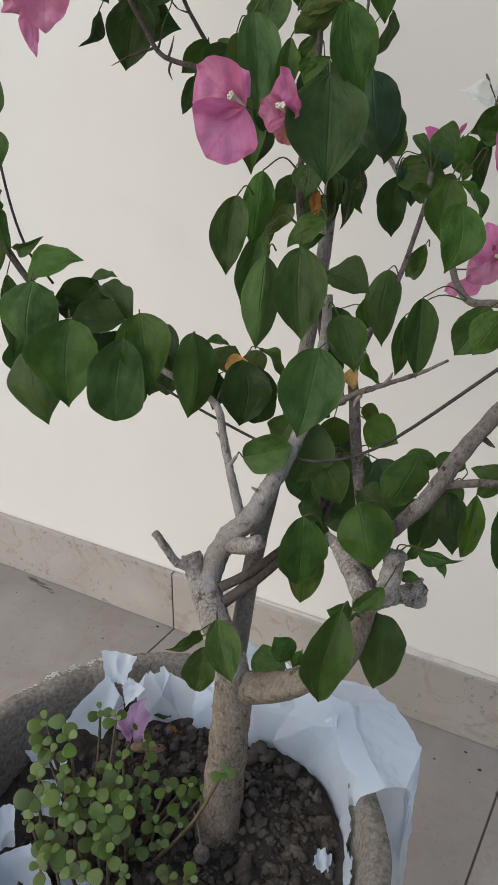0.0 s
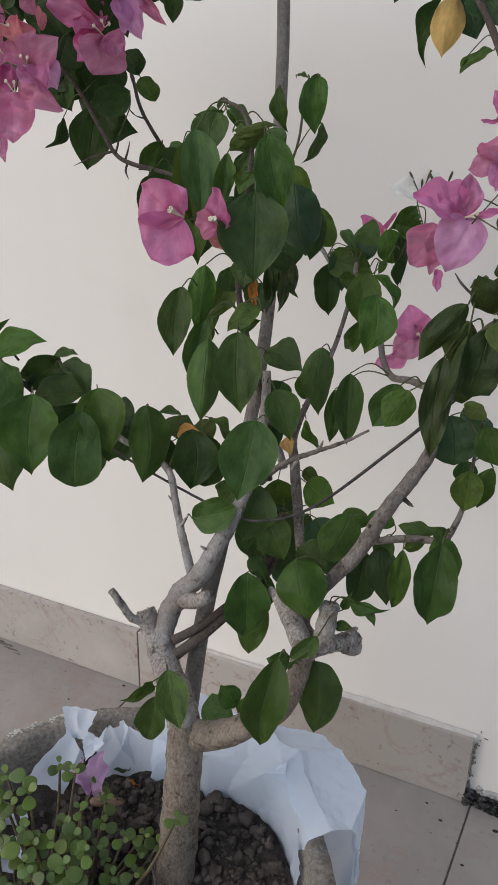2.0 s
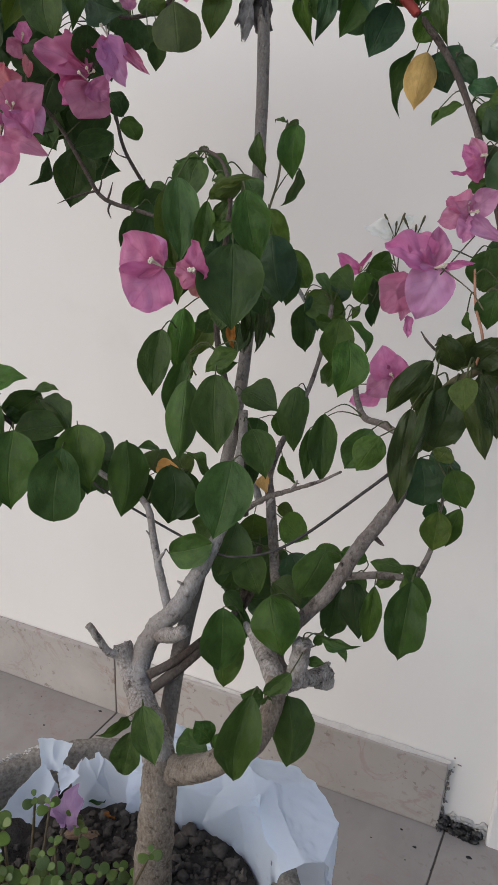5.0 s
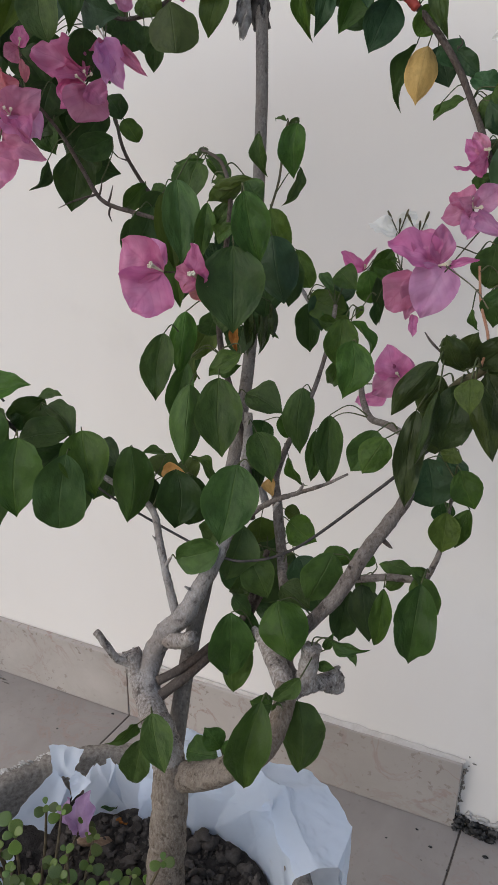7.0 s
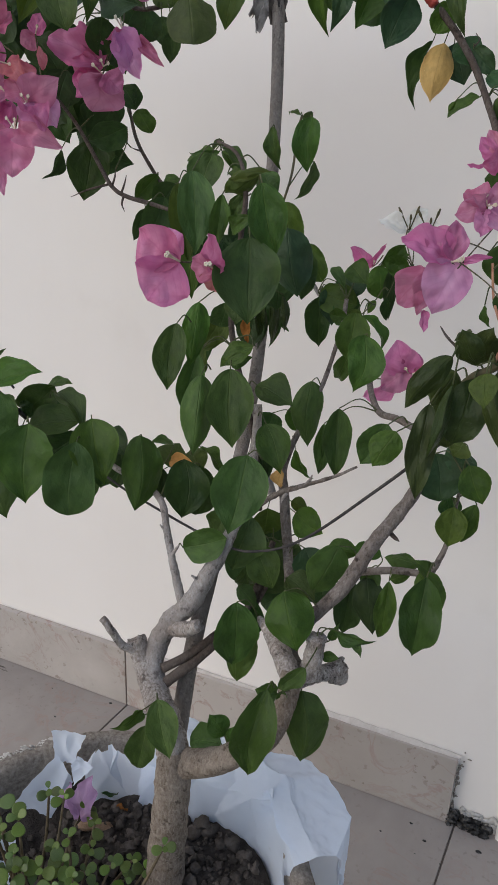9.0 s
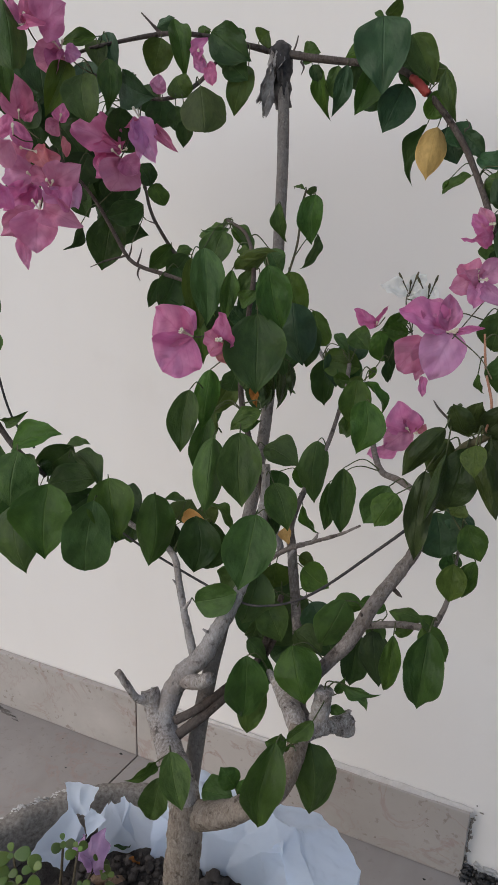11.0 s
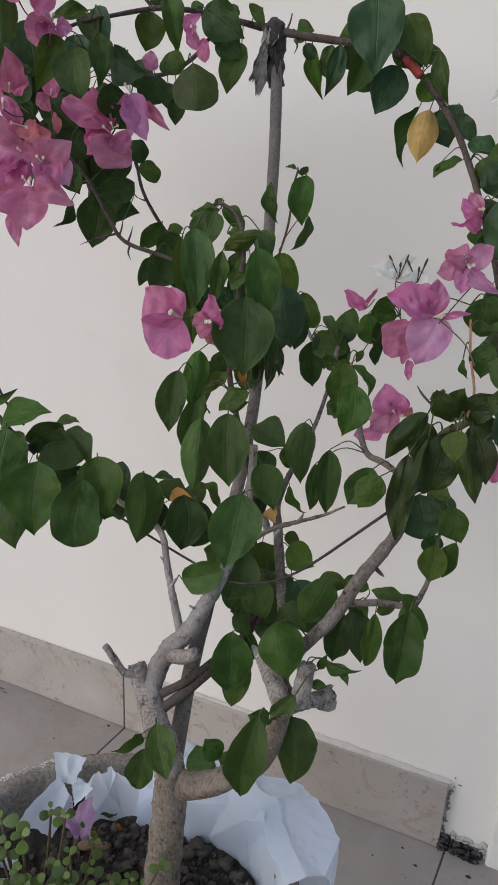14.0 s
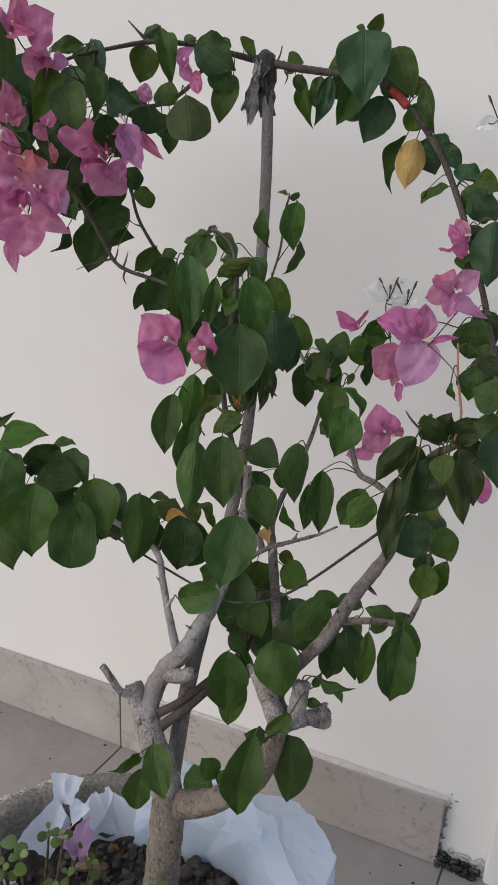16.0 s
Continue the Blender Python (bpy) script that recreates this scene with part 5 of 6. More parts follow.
leaf((0.450, 1.040, 0.549), (0.456, 1.040, 0.568), 0.008, -4, "g", "oval")
# right-hand twigs
leaf((0.480, 1.180, 0.849), (0.480, 1.171, 0.811), 0.024, -12, 'g')
leaf((0.402, 1.330, 0.835), (0.402, 1.334, 0.783), 0.026, -5, 'd')
leaf((0.417, 1.280, 0.845), (0.454, 1.270, 0.838), 0.027, -19, 'g')
leaf((0.447, 1.270, 0.873), (0.466, 1.260, 0.858), 0.021, -24, 'g')
leaf((0.453, 1.250, 0.831), (0.436, 1.250, 0.832), 0.014, -5, 'g')
leaf((0.429, 1.290, 0.855), (0.449, 1.280, 0.825), 0.025, -3, 'd')
leaf((0.429, 1.270, 0.869), (0.447, 1.260, 0.856), 0.011, -42, 'g')
leaf((0.458, 1.320, 0.869), (0.463, 1.320, 0.839), 0.024, -16, 'g')
leaf((0.484, 1.300, 0.890), (0.465, 1.300, 0.869), 0.017, -25, 'g')
leaf((0.473, 1.300, 0.875), (0.489, 1.300, 0.882), 0.018, -18, 'g')
leaf((0.473, 1.300, 0.844), (0.475, 1.300, 0.822), 0.010, -5, 'd')
leaf((0.491, 1.165, 0.836), (0.491, 1.154, 0.795), 0.027, -15, "g", "drop", 1)
leaf((0.425, 1.370, 0.775), (0.406, 1.390, 0.728), 0.019, -6, 'g')
leaf((0.488, 1.200, 0.856), (0.483, 1.200, 0.845), 0.006, 4, 'o')
leaf((0.485, 1.180, 0.847), (0.505, 1.180, 0.822), 0.013, -75, 'g')
leaf((0.484, 1.180, 0.848), (0.472, 1.180, 0.847), 0.008, -3, 'o')
leaf((0.617, 1.020, 0.875), (0.619, 1.010, 0.844), 0.021, -10, 'b', "drop")
leaf((0.616, 1.040, 0.868), (0.601, 1.040, 0.871), 0.018, -4, 'g')
leaf((0.554, 1.155, 0.760), (0.563, 1.145, 0.728), 0.032, -18, 'b', "round")
leaf((0.561, 1.160, 0.765), (0.584, 1.150, 0.752), 0.019, -40, 'b')
leaf((0.572, 1.150, 0.773), (0.567, 1.150, 0.761), 0.017, 20, 'o')
leaf((0.579, 1.140, 0.761), (0.591, 1.135, 0.736), 0.021, -11, 'g', "oval")
leaf((0.564, 1.170, 0.722), (0.569, 1.170, 0.705), 0.018, -30, 'd')
leaf((0.573, 1.145, 0.726), (0.573, 1.139, 0.697), 0.021, -6, 'o', "oval")
leaf((0.587, 1.155, 0.727), (0.580, 1.150, 0.695), 0.017, 20, 'g')
leaf((0.563, 1.130, 0.674), (0.562, 1.120, 0.611), 0.030, -9, "d", "drop")
leaf((0.556, 1.140, 0.670), (0.576, 1.140, 0.645), 0.022, -35, 'g')
leaf((0.533, 1.150, 0.651), (0.533, 1.140, 0.600), 0.017, -12, "g", "long")
leaf((0.510, 1.175, 0.634), (0.521, 1.167, 0.586), 0.026, -13, "d", "drop")
leaf((0.495, 1.190, 0.618), (0.493, 1.180, 0.569), 0.025, -14, "d", "drop")
leaf((0.479, 1.200, 0.606), (0.490, 1.200, 0.584), 0.024, -44, 'd')
leaf((0.551, 1.165, 0.662), (0.524, 1.166, 0.662), 0.015, 56, 'g')
leaf((0.565, 1.150, 0.665), (0.551, 1.140, 0.679), 0.014, 50, 'g')
leaf((0.519, 1.180, 0.654), (0.496, 1.180, 0.657), 0.014, 33, 'g')
leaf((0.518, 1.180, 0.641), (0.504, 1.180, 0.625), 0.019, -1, 'g')
leaf((0.547, 1.160, 0.655), (0.531, 1.160, 0.646), 0.011, 43, 'o')
leaf((0.505, 1.100, 0.629), (0.536, 1.095, 0.628), 0.010, -9, 'g')
leaf((0.519, 1.100, 0.627), (0.531, 1.095, 0.618), 0.007, -51, 'g')
leaf((0.504, 1.100, 0.619), (0.509, 1.100, 0.635), 0.007, 3, 'g')
leaf((0.502, 1.090, 0.611), (0.515, 1.090, 0.614), 0.008, -35, 'g')
leaf((0.489, 1.090, 0.621), (0.501, 1.090, 0.621), 0.010, -36, 'o')
# right edge of the hoop
leaf((0.511, 1.360, 1.048), (0.532, 1.360, 1.029), 0.019, -3, 'b')
leaf((0.525, 1.360, 1.028), (0.554, 1.350, 1.014), 0.019, -19, 'b')
leaf((0.521, 1.365, 1.012), (0.494, 1.370, 0.997), 0.016, 48, 'g')
leaf((0.545, 1.350, 1.016), (0.564, 1.350, 1.002), 0.020, 7, 'g')
leaf((0.538, 1.350, 1.011), (0.556, 1.350, 0.991), 0.025, 3, 'g')
leaf((0.555, 1.330, 0.978), (0.552, 1.330, 0.956), 0.023, 4, "d")
leaf((0.572, 1.320, 0.982), (0.573, 1.310, 0.925), 0.032, -12, 'b', "oval")
leaf((0.553, 1.340, 0.952), (0.547, 1.340, 0.937), 0.023, 3, 'g')
leaf((0.561, 1.340, 0.995), (0.549, 1.330, 0.986), 0.025, -16, 'b')
leaf((0.570, 1.280, 0.898), (0.568, 1.280, 0.865), 0.030, -7, 'g', "oval")
leaf((0.580, 1.300, 0.902), (0.575, 1.300, 0.865), 0.028, 8, 'd')
leaf((0.590, 1.270, 0.881), (0.585, 1.270, 0.861), 0.024, 6, 'g')
leaf((0.569, 1.180, 0.863), (0.573, 1.180, 0.847), 0.006, 20, 'g')
leaf((0.589, 1.150, 0.882), (0.587, 1.150, 0.856), 0.018, 15, 'd')
leaf((0.501, 1.360, 1.008), (0.496, 1.360, 1.000), 0.005, -18, 'g')
# hoop top, right of the stake
leaf((0.344, 1.375, 1.127), (0.364, 1.370, 1.125), 0.021, -3, 'g')
leaf((0.363, 1.370, 1.114), (0.373, 1.370, 1.066), 0.016, -3, 'g')
leaf((0.356, 1.370, 1.115), (0.368, 1.370, 1.095), 0.012, -14, 'd')
leaf((0.383, 1.370, 1.113), (0.380, 1.370, 1.084), 0.018, -8, 'g')
leaf((0.394, 1.365, 1.112), (0.386, 1.360, 1.067), 0.019, -28, 'b')
leaf((0.424, 1.360, 1.107), (0.409, 1.350, 1.065), 0.026, -30, 'g')
leaf((0.429, 1.380, 1.098), (0.402, 1.380, 1.075), 0.028, -27, 'd')
leaf((0.410, 1.380, 1.128), (0.386, 1.380, 1.122), 0.019, -15, 'g')
leaf((0.433, 1.340, 1.144), (0.442, 1.320, 1.077), 0.048, -14, "b", "heart")
leaf((0.456, 1.360, 1.132), (0.480, 1.355, 1.088), 0.027, -13, 'o', "oval")
leaf((0.447, 1.370, 1.111), (0.474, 1.370, 1.093), 0.029, -10, 'g')
leaf((0.453, 1.360, 1.091), (0.437, 1.350, 1.049), 0.032, -24, 'b', "oval")
leaf((0.491, 1.350, 1.100), (0.503, 1.345, 1.058), 0.016, 10, 'g')
leaf((0.488, 1.365, 1.084), (0.476, 1.360, 1.061), 0.021, -19, 'g')
leaf((0.490, 1.385, 1.057), (0.504, 1.380, 1.024), 0.032, -11, "b", "heart")
leaf((0.497, 1.370, 1.057), (0.515, 1.360, 1.034), 0.024, -20, 'b')
leaf((0.483, 1.375, 1.056), (0.478, 1.365, 1.008), 0.028, -12, "y", "drop")
leaf((0.470, 1.390, 1.061), (0.455, 1.385, 1.007), 0.018, 21, 'd')
leaf((0.434, 1.350, 1.146), (0.449, 1.340, 1.155), 0.013, 45, 'o')
leaf((0.430, 1.350, 1.145), (0.421, 1.350, 1.150), 0.006, 16, 'g')
leaf((0.482, 1.360, 1.091), (0.483, 1.360, 1.108), 0.019, 14, 'o')
# hoop top, left of the stake
leaf((0.226, 1.300, 1.133), (0.214, 1.300, 1.101), 0.029, -33, 'o')
leaf((0.240, 1.300, 1.148), (0.259, 1.290, 1.098), 0.022, -43, 'g')
leaf((0.286, 1.270, 1.083), (0.303, 1.250, 1.041), 0.040, -30, "o", "round")
leaf((0.301, 1.340, 1.112), (0.289, 1.330, 1.067), 0.027, -9, 'o', "oval")
leaf((0.270, 1.320, 1.139), (0.312, 1.320, 1.111), 0.034, -7, 'd', "oval")
leaf((0.284, 1.330, 1.117), (0.306, 1.330, 1.097), 0.028, -3, 'g')
leaf((0.250, 1.330, 1.140), (0.264, 1.330, 1.144), 0.012, 31, 'g')
leaf((0.248, 1.290, 1.096), (0.260, 1.290, 1.077), 0.024, -12, 'o')
leaf((0.227, 1.300, 1.081), (0.222, 1.300, 1.053), 0.030, -47, 'd', "round")
leaf((0.254, 1.280, 1.069), (0.258, 1.280, 1.045), 0.018, -17, 'd')
leaf((0.264, 1.280, 1.056), (0.262, 1.280, 1.032), 0.016, -27, 'd')
leaf((0.180, 1.270, 1.133), (0.203, 1.260, 1.098), 0.021, -22, 'b')
leaf((0.194, 1.240, 1.123), (0.168, 1.220, 1.115), 0.016, 4, 'g')
leaf((0.176, 1.260, 1.126), (0.191, 1.250, 1.097), 0.020, -44, 'o')
leaf((0.192, 1.200, 1.095), (0.181, 1.180, 1.048), 0.023, -40, 'o', "drop")
leaf((0.208, 1.200, 1.084), (0.218, 1.190, 1.044), 0.032, -22, 'o', "round")
leaf((0.207, 1.240, 1.104), (0.218, 1.230, 1.062), 0.023, -46, 'g')
leaf((0.212, 1.250, 1.087), (0.255, 1.240, 1.068), 0.031, 14, 'b')
leaf((0.212, 1.250, 1.065), (0.208, 1.250, 1.035), 0.026, -49, 'd')
leaf((0.116, 1.250, 1.122), (0.133, 1.240, 1.079), 0.037, -36, 'd', "round")
leaf((0.096, 1.270, 1.105), (0.120, 1.270, 1.083), 0.037, -18, 'd')
leaf((0.151, 1.170, 1.139), (0.175, 1.150, 1.081), 0.030, -58, 'g', "round")
leaf((0.117, 1.200, 1.111), (0.119, 1.200, 1.067), 0.023, -31, 'g')
leaf((0.149, 1.400, 1.007), (0.166, 1.400, 0.983), 0.022, -41, 'g')
leaf((0.169, 1.290, 0.969), (0.161, 1.283, 0.912), 0.040, -26, 'd', "oval")
leaf((0.115, 1.340, 0.976), (0.177, 1.345, 0.948), 0.046, 5, 'd', "oval")
leaf((0.150, 1.330, 0.973), (0.145, 1.330, 0.945), 0.038, -14, 'd')
leaf((0.206, 1.350, 0.940), (0.181, 1.340, 0.913), 0.023, -36, 'g')
leaf((0.119, 1.330, 0.986), (0.148, 1.330, 0.967), 0.032, -5, 'd')
leaf((0.133, 1.285, 0.960), (0.119, 1.279, 0.928), 0.014, -74, 'd')
leaf((0.219, 1.340, 0.933), (0.239, 1.340, 0.936), 0.014, -6, 'g')
leaf((0.285, 1.350, 1.141), (0.291, 1.350, 1.146), 0.012, 13, 'g')
leaf((0.298, 1.370, 1.140), (0.309, 1.370, 1.148), 0.022, 11, 'o')
leaf((0.171, 1.340, 1.023), (0.188, 1.340, 1.002), 0.024, -46, 'd')
leaf((0.169, 1.320, 1.004), (0.178, 1.320, 0.983), 0.026, -33, 'd')
leaf((0.114, 1.280, 1.057), (0.143, 1.280, 1.024), 0.038, -33, 'd')
leaf((0.150, 1.280, 1.029), (0.134, 1.280, 0.995), 0.038, -31, 'd')
leaf((0.086, 1.280, 1.085), (0.052, 1.280, 1.058), 0.039, -30, 'd')
leaf((0.182, 1.340, 1.011), (0.188, 1.340, 1.011), 0.020, -9, 'd')
leaf((0.118, 1.300, 0.996), (0.133, 1.300, 0.966), 0.028, -17, 'd')
leaf((0.215, 1.310, 1.145), (0.235, 1.310, 1.152), 0.013, 2, 'b')
# inner leaves of the crown, mostly deep green that paints in its shade
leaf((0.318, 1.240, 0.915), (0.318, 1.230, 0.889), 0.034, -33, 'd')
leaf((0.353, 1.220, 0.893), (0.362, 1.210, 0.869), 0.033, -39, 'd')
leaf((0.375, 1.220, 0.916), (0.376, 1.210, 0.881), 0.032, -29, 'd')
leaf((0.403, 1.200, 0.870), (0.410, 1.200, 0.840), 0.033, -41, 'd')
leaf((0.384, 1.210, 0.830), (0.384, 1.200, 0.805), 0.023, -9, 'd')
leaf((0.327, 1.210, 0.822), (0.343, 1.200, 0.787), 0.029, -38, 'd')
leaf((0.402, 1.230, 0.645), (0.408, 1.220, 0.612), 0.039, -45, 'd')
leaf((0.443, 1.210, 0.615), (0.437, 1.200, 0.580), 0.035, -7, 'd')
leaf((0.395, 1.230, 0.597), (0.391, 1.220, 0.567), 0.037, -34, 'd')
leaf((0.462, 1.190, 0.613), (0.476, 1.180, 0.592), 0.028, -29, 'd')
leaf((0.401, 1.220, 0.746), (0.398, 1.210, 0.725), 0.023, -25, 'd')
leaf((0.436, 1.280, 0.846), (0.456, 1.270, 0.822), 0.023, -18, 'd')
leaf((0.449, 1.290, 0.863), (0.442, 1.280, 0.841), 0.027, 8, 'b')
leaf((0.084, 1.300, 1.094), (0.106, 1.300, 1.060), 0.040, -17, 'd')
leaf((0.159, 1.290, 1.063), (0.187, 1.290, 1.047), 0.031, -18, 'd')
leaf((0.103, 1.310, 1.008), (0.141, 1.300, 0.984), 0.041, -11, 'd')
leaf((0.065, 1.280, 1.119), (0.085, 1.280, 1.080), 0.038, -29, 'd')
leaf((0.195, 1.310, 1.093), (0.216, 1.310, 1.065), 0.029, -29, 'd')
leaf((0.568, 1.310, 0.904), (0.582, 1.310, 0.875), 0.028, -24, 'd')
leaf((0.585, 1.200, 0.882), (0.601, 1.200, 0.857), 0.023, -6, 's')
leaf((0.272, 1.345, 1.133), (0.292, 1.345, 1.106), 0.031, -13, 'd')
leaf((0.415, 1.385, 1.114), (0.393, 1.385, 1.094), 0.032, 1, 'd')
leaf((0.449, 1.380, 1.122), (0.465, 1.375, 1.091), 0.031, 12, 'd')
# leaves on the far end of the low branch
leaf((0.149, 1.120, 0.919), (0.155, 1.110, 0.872), 0.038, -43, 'g')
leaf((0.152, 1.110, 0.872), (0.162, 1.100, 0.831), 0.038, -55, 'g')
leaf((0.130, 1.110, 0.820), (0.179, 1.100, 0.828), 0.031, 22, 'g')
leaf((0.142, 1.120, 0.813), (0.171, 1.110, 0.784), 0.012, -71, 'g')
leaf((0.132, 1.130, 0.795), (0.127, 1.120, 0.749), 0.026, -50, 'o')
leaf((0.131, 1.140, 0.756), (0.139, 1.130, 0.684), 0.021, -54, 'g')
leaf((0.154, 1.130, 0.780), (0.181, 1.130, 0.789), 0.012, 25, 'g')
# drooping leaves at the tip of the long limb, mostly in the shade-darkened olive
leaf((0.570, 1.045, 0.855), (0.549, 1.037, 0.826), 0.014, -10, "s", "oval", -1)
leaf((0.560, 1.055, 0.825), (0.560, 1.047, 0.769), 0.016, -11, "s", "oval", -1)
leaf((0.572, 1.046, 0.840), (0.566, 1.038, 0.796), 0.008, -9, "s", "long")
leaf((0.581, 1.060, 0.841), (0.577, 1.052, 0.805), 0.024, -8, "s", "round")
leaf((0.589, 1.030, 0.852), (0.592, 1.020, 0.837), 0.014, 10, 'o')
leaf((0.589, 1.052, 0.845), (0.604, 1.044, 0.806), 0.014, -7, "s", "oval")
leaf((0.594, 1.057, 0.849), (0.608, 1.049, 0.817), 0.016, -6, "s", "oval", 1)
leaf((0.582, 1.052, 0.850), (0.574, 1.044, 0.870), 0.015, -8, "s", "oval")
leaf((0.577, 1.050, 0.868), (0.570, 1.045, 0.864), 0.007, 39, "s", "long")
leaf((0.615, 1.040, 0.883), (0.598, 1.040, 0.889), 0.021, 34, 'o')
leaf((0.570, 1.068, 0.842), (0.559, 1.060, 0.823), 0.019, -9, "s", "oval")
leaf((0.589, 1.060, 0.851), (0.608, 1.052, 0.870), 0.016, -7, "s", "oval")
leaf((0.564, 1.075, 0.825), (0.572, 1.067, 0.797), 0.018, -10, "s", "round")
leaf((0.591, 1.070, 0.846), (0.613, 1.062, 0.847), 0.016, -6, "s", "oval")
leaf((0.576, 1.078, 0.831), (0.579, 1.070, 0.808), 0.018, -8, "s", "oval")
leaf((0.575, 1.090, 0.809), (0.583, 1.085, 0.798), 0.018, -22, 'b')
leaf((0.581, 1.062, 0.849), (0.587, 1.054, 0.871), 0.014, -8, "s", "oval")
# leaves within the left-hand flowers, with their shade put into the deep green
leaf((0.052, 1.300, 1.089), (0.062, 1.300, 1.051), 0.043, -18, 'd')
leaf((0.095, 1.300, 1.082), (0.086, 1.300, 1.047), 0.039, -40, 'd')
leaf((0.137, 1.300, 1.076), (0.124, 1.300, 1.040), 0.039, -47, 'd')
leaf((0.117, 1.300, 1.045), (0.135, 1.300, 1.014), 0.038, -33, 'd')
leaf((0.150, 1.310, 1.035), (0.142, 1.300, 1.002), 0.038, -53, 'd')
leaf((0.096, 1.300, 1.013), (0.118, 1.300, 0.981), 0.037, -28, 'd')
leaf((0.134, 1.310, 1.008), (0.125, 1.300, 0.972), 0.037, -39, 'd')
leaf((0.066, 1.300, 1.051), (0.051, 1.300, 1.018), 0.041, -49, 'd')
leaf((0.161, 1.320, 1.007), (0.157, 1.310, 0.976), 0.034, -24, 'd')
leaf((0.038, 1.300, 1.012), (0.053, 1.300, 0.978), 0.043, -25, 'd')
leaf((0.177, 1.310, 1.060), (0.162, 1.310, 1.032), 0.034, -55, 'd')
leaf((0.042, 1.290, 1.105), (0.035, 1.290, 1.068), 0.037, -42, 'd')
# leaves behind the low branch, many with shade put into their deep green
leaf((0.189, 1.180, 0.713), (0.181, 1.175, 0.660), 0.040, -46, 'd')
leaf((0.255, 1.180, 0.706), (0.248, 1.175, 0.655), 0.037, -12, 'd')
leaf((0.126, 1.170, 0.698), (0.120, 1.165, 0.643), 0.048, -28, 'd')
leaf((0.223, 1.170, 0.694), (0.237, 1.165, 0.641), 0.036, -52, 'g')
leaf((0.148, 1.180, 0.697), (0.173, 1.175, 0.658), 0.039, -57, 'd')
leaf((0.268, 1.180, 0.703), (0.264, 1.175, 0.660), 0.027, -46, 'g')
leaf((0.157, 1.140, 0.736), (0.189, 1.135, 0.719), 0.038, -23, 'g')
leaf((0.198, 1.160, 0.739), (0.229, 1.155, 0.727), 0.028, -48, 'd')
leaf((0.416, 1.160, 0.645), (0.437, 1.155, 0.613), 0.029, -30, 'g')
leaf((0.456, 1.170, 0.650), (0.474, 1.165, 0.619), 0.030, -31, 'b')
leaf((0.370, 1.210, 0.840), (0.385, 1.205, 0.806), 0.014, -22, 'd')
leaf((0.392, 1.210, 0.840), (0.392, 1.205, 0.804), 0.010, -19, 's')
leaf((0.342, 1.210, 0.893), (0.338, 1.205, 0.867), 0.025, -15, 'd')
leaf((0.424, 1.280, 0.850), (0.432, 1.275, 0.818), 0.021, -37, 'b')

# further leaves: on the hoop, under the crown, at its top and beside the flowers
for foot, tip, width, spin, kind, form in (
    ((0.051, 1.300, 1.074), (0.080, 1.292, 1.037), 0.045, -42, "d", "oval"),
    ((0.085, 1.310, 1.034), (0.103, 1.302, 0.998), 0.037, -40, "b", "round"),
    ((0.129, 1.310, 1.074), (0.134, 1.302, 1.047), 0.033, -38, "d", "round"),
    ((0.188, 1.300, 1.000), (0.162, 1.292, 0.969), 0.029, -35, "d", "oval"),
    ((0.222, 1.270, 0.980), (0.184, 1.262, 0.966), 0.028, -34, "d", "oval"),
    ((0.080, 1.320, 1.100), (0.105, 1.312, 1.061), 0.042, -40, "d", "oval"),
    ((0.115, 1.320, 1.123), (0.136, 1.312, 1.086), 0.036, -38, "b", "round"),
    ((0.029, 1.320, 1.107), (0.048, 1.312, 1.066), 0.045, -43, "d", "oval"),
    ((0.173, 1.320, 1.065), (0.195, 1.312, 1.030), 0.031, -35, "d", "oval"),
    ((0.085, 1.320, 1.046), (0.100, 1.312, 1.011), 0.037, -40, "d", "round"),
    ((0.545, 1.335, 1.007), (0.572, 1.329, 0.983), 0.026, -8, "b", "oval"),
    ((0.547, 1.345, 1.018), (0.570, 1.339, 1.007), 0.022, -7, "g", "drop"),
    ((0.540, 1.355, 1.013), (0.548, 1.349, 0.987), 0.020, -8, "d", "round"),
    ((0.561, 1.330, 0.948), (0.557, 1.324, 0.930), 0.019, -6, "d", "oval"),
    ((0.413, 1.200, 0.853), (0.419, 1.194, 0.825), 0.008, -22, "s", "long"),
    ((0.402, 1.210, 0.852), (0.405, 1.204, 0.809), 0.009, -23, "s", "long"),
    ((0.394, 1.200, 0.848), (0.396, 1.194, 0.817), 0.008, -24, "s", "long"),
    ((0.336, 1.235, 0.959), (0.309, 1.229, 0.953), 0.009, -27, "g", "long"),
    ((0.343, 1.225, 0.959), (0.369, 1.219, 0.939), 0.009, -27, "g", "long"),
    ((0.382, 1.160, 0.938), (0.415, 1.154, 0.946), 0.010, -27, "o", "long"),
    ((0.490, 1.300, 0.871), (0.468, 1.294, 0.875), 0.019, -13, "g", "oval"),
    ((0.475, 1.310, 0.874), (0.474, 1.304, 0.823), 0.013, -14, "d", "long"),
    ((0.575, 1.290, 0.899), (0.568, 1.284, 0.864), 0.027, -5, "g", "round"),
):
    leaf(foot, tip, width, spin, kind, form)

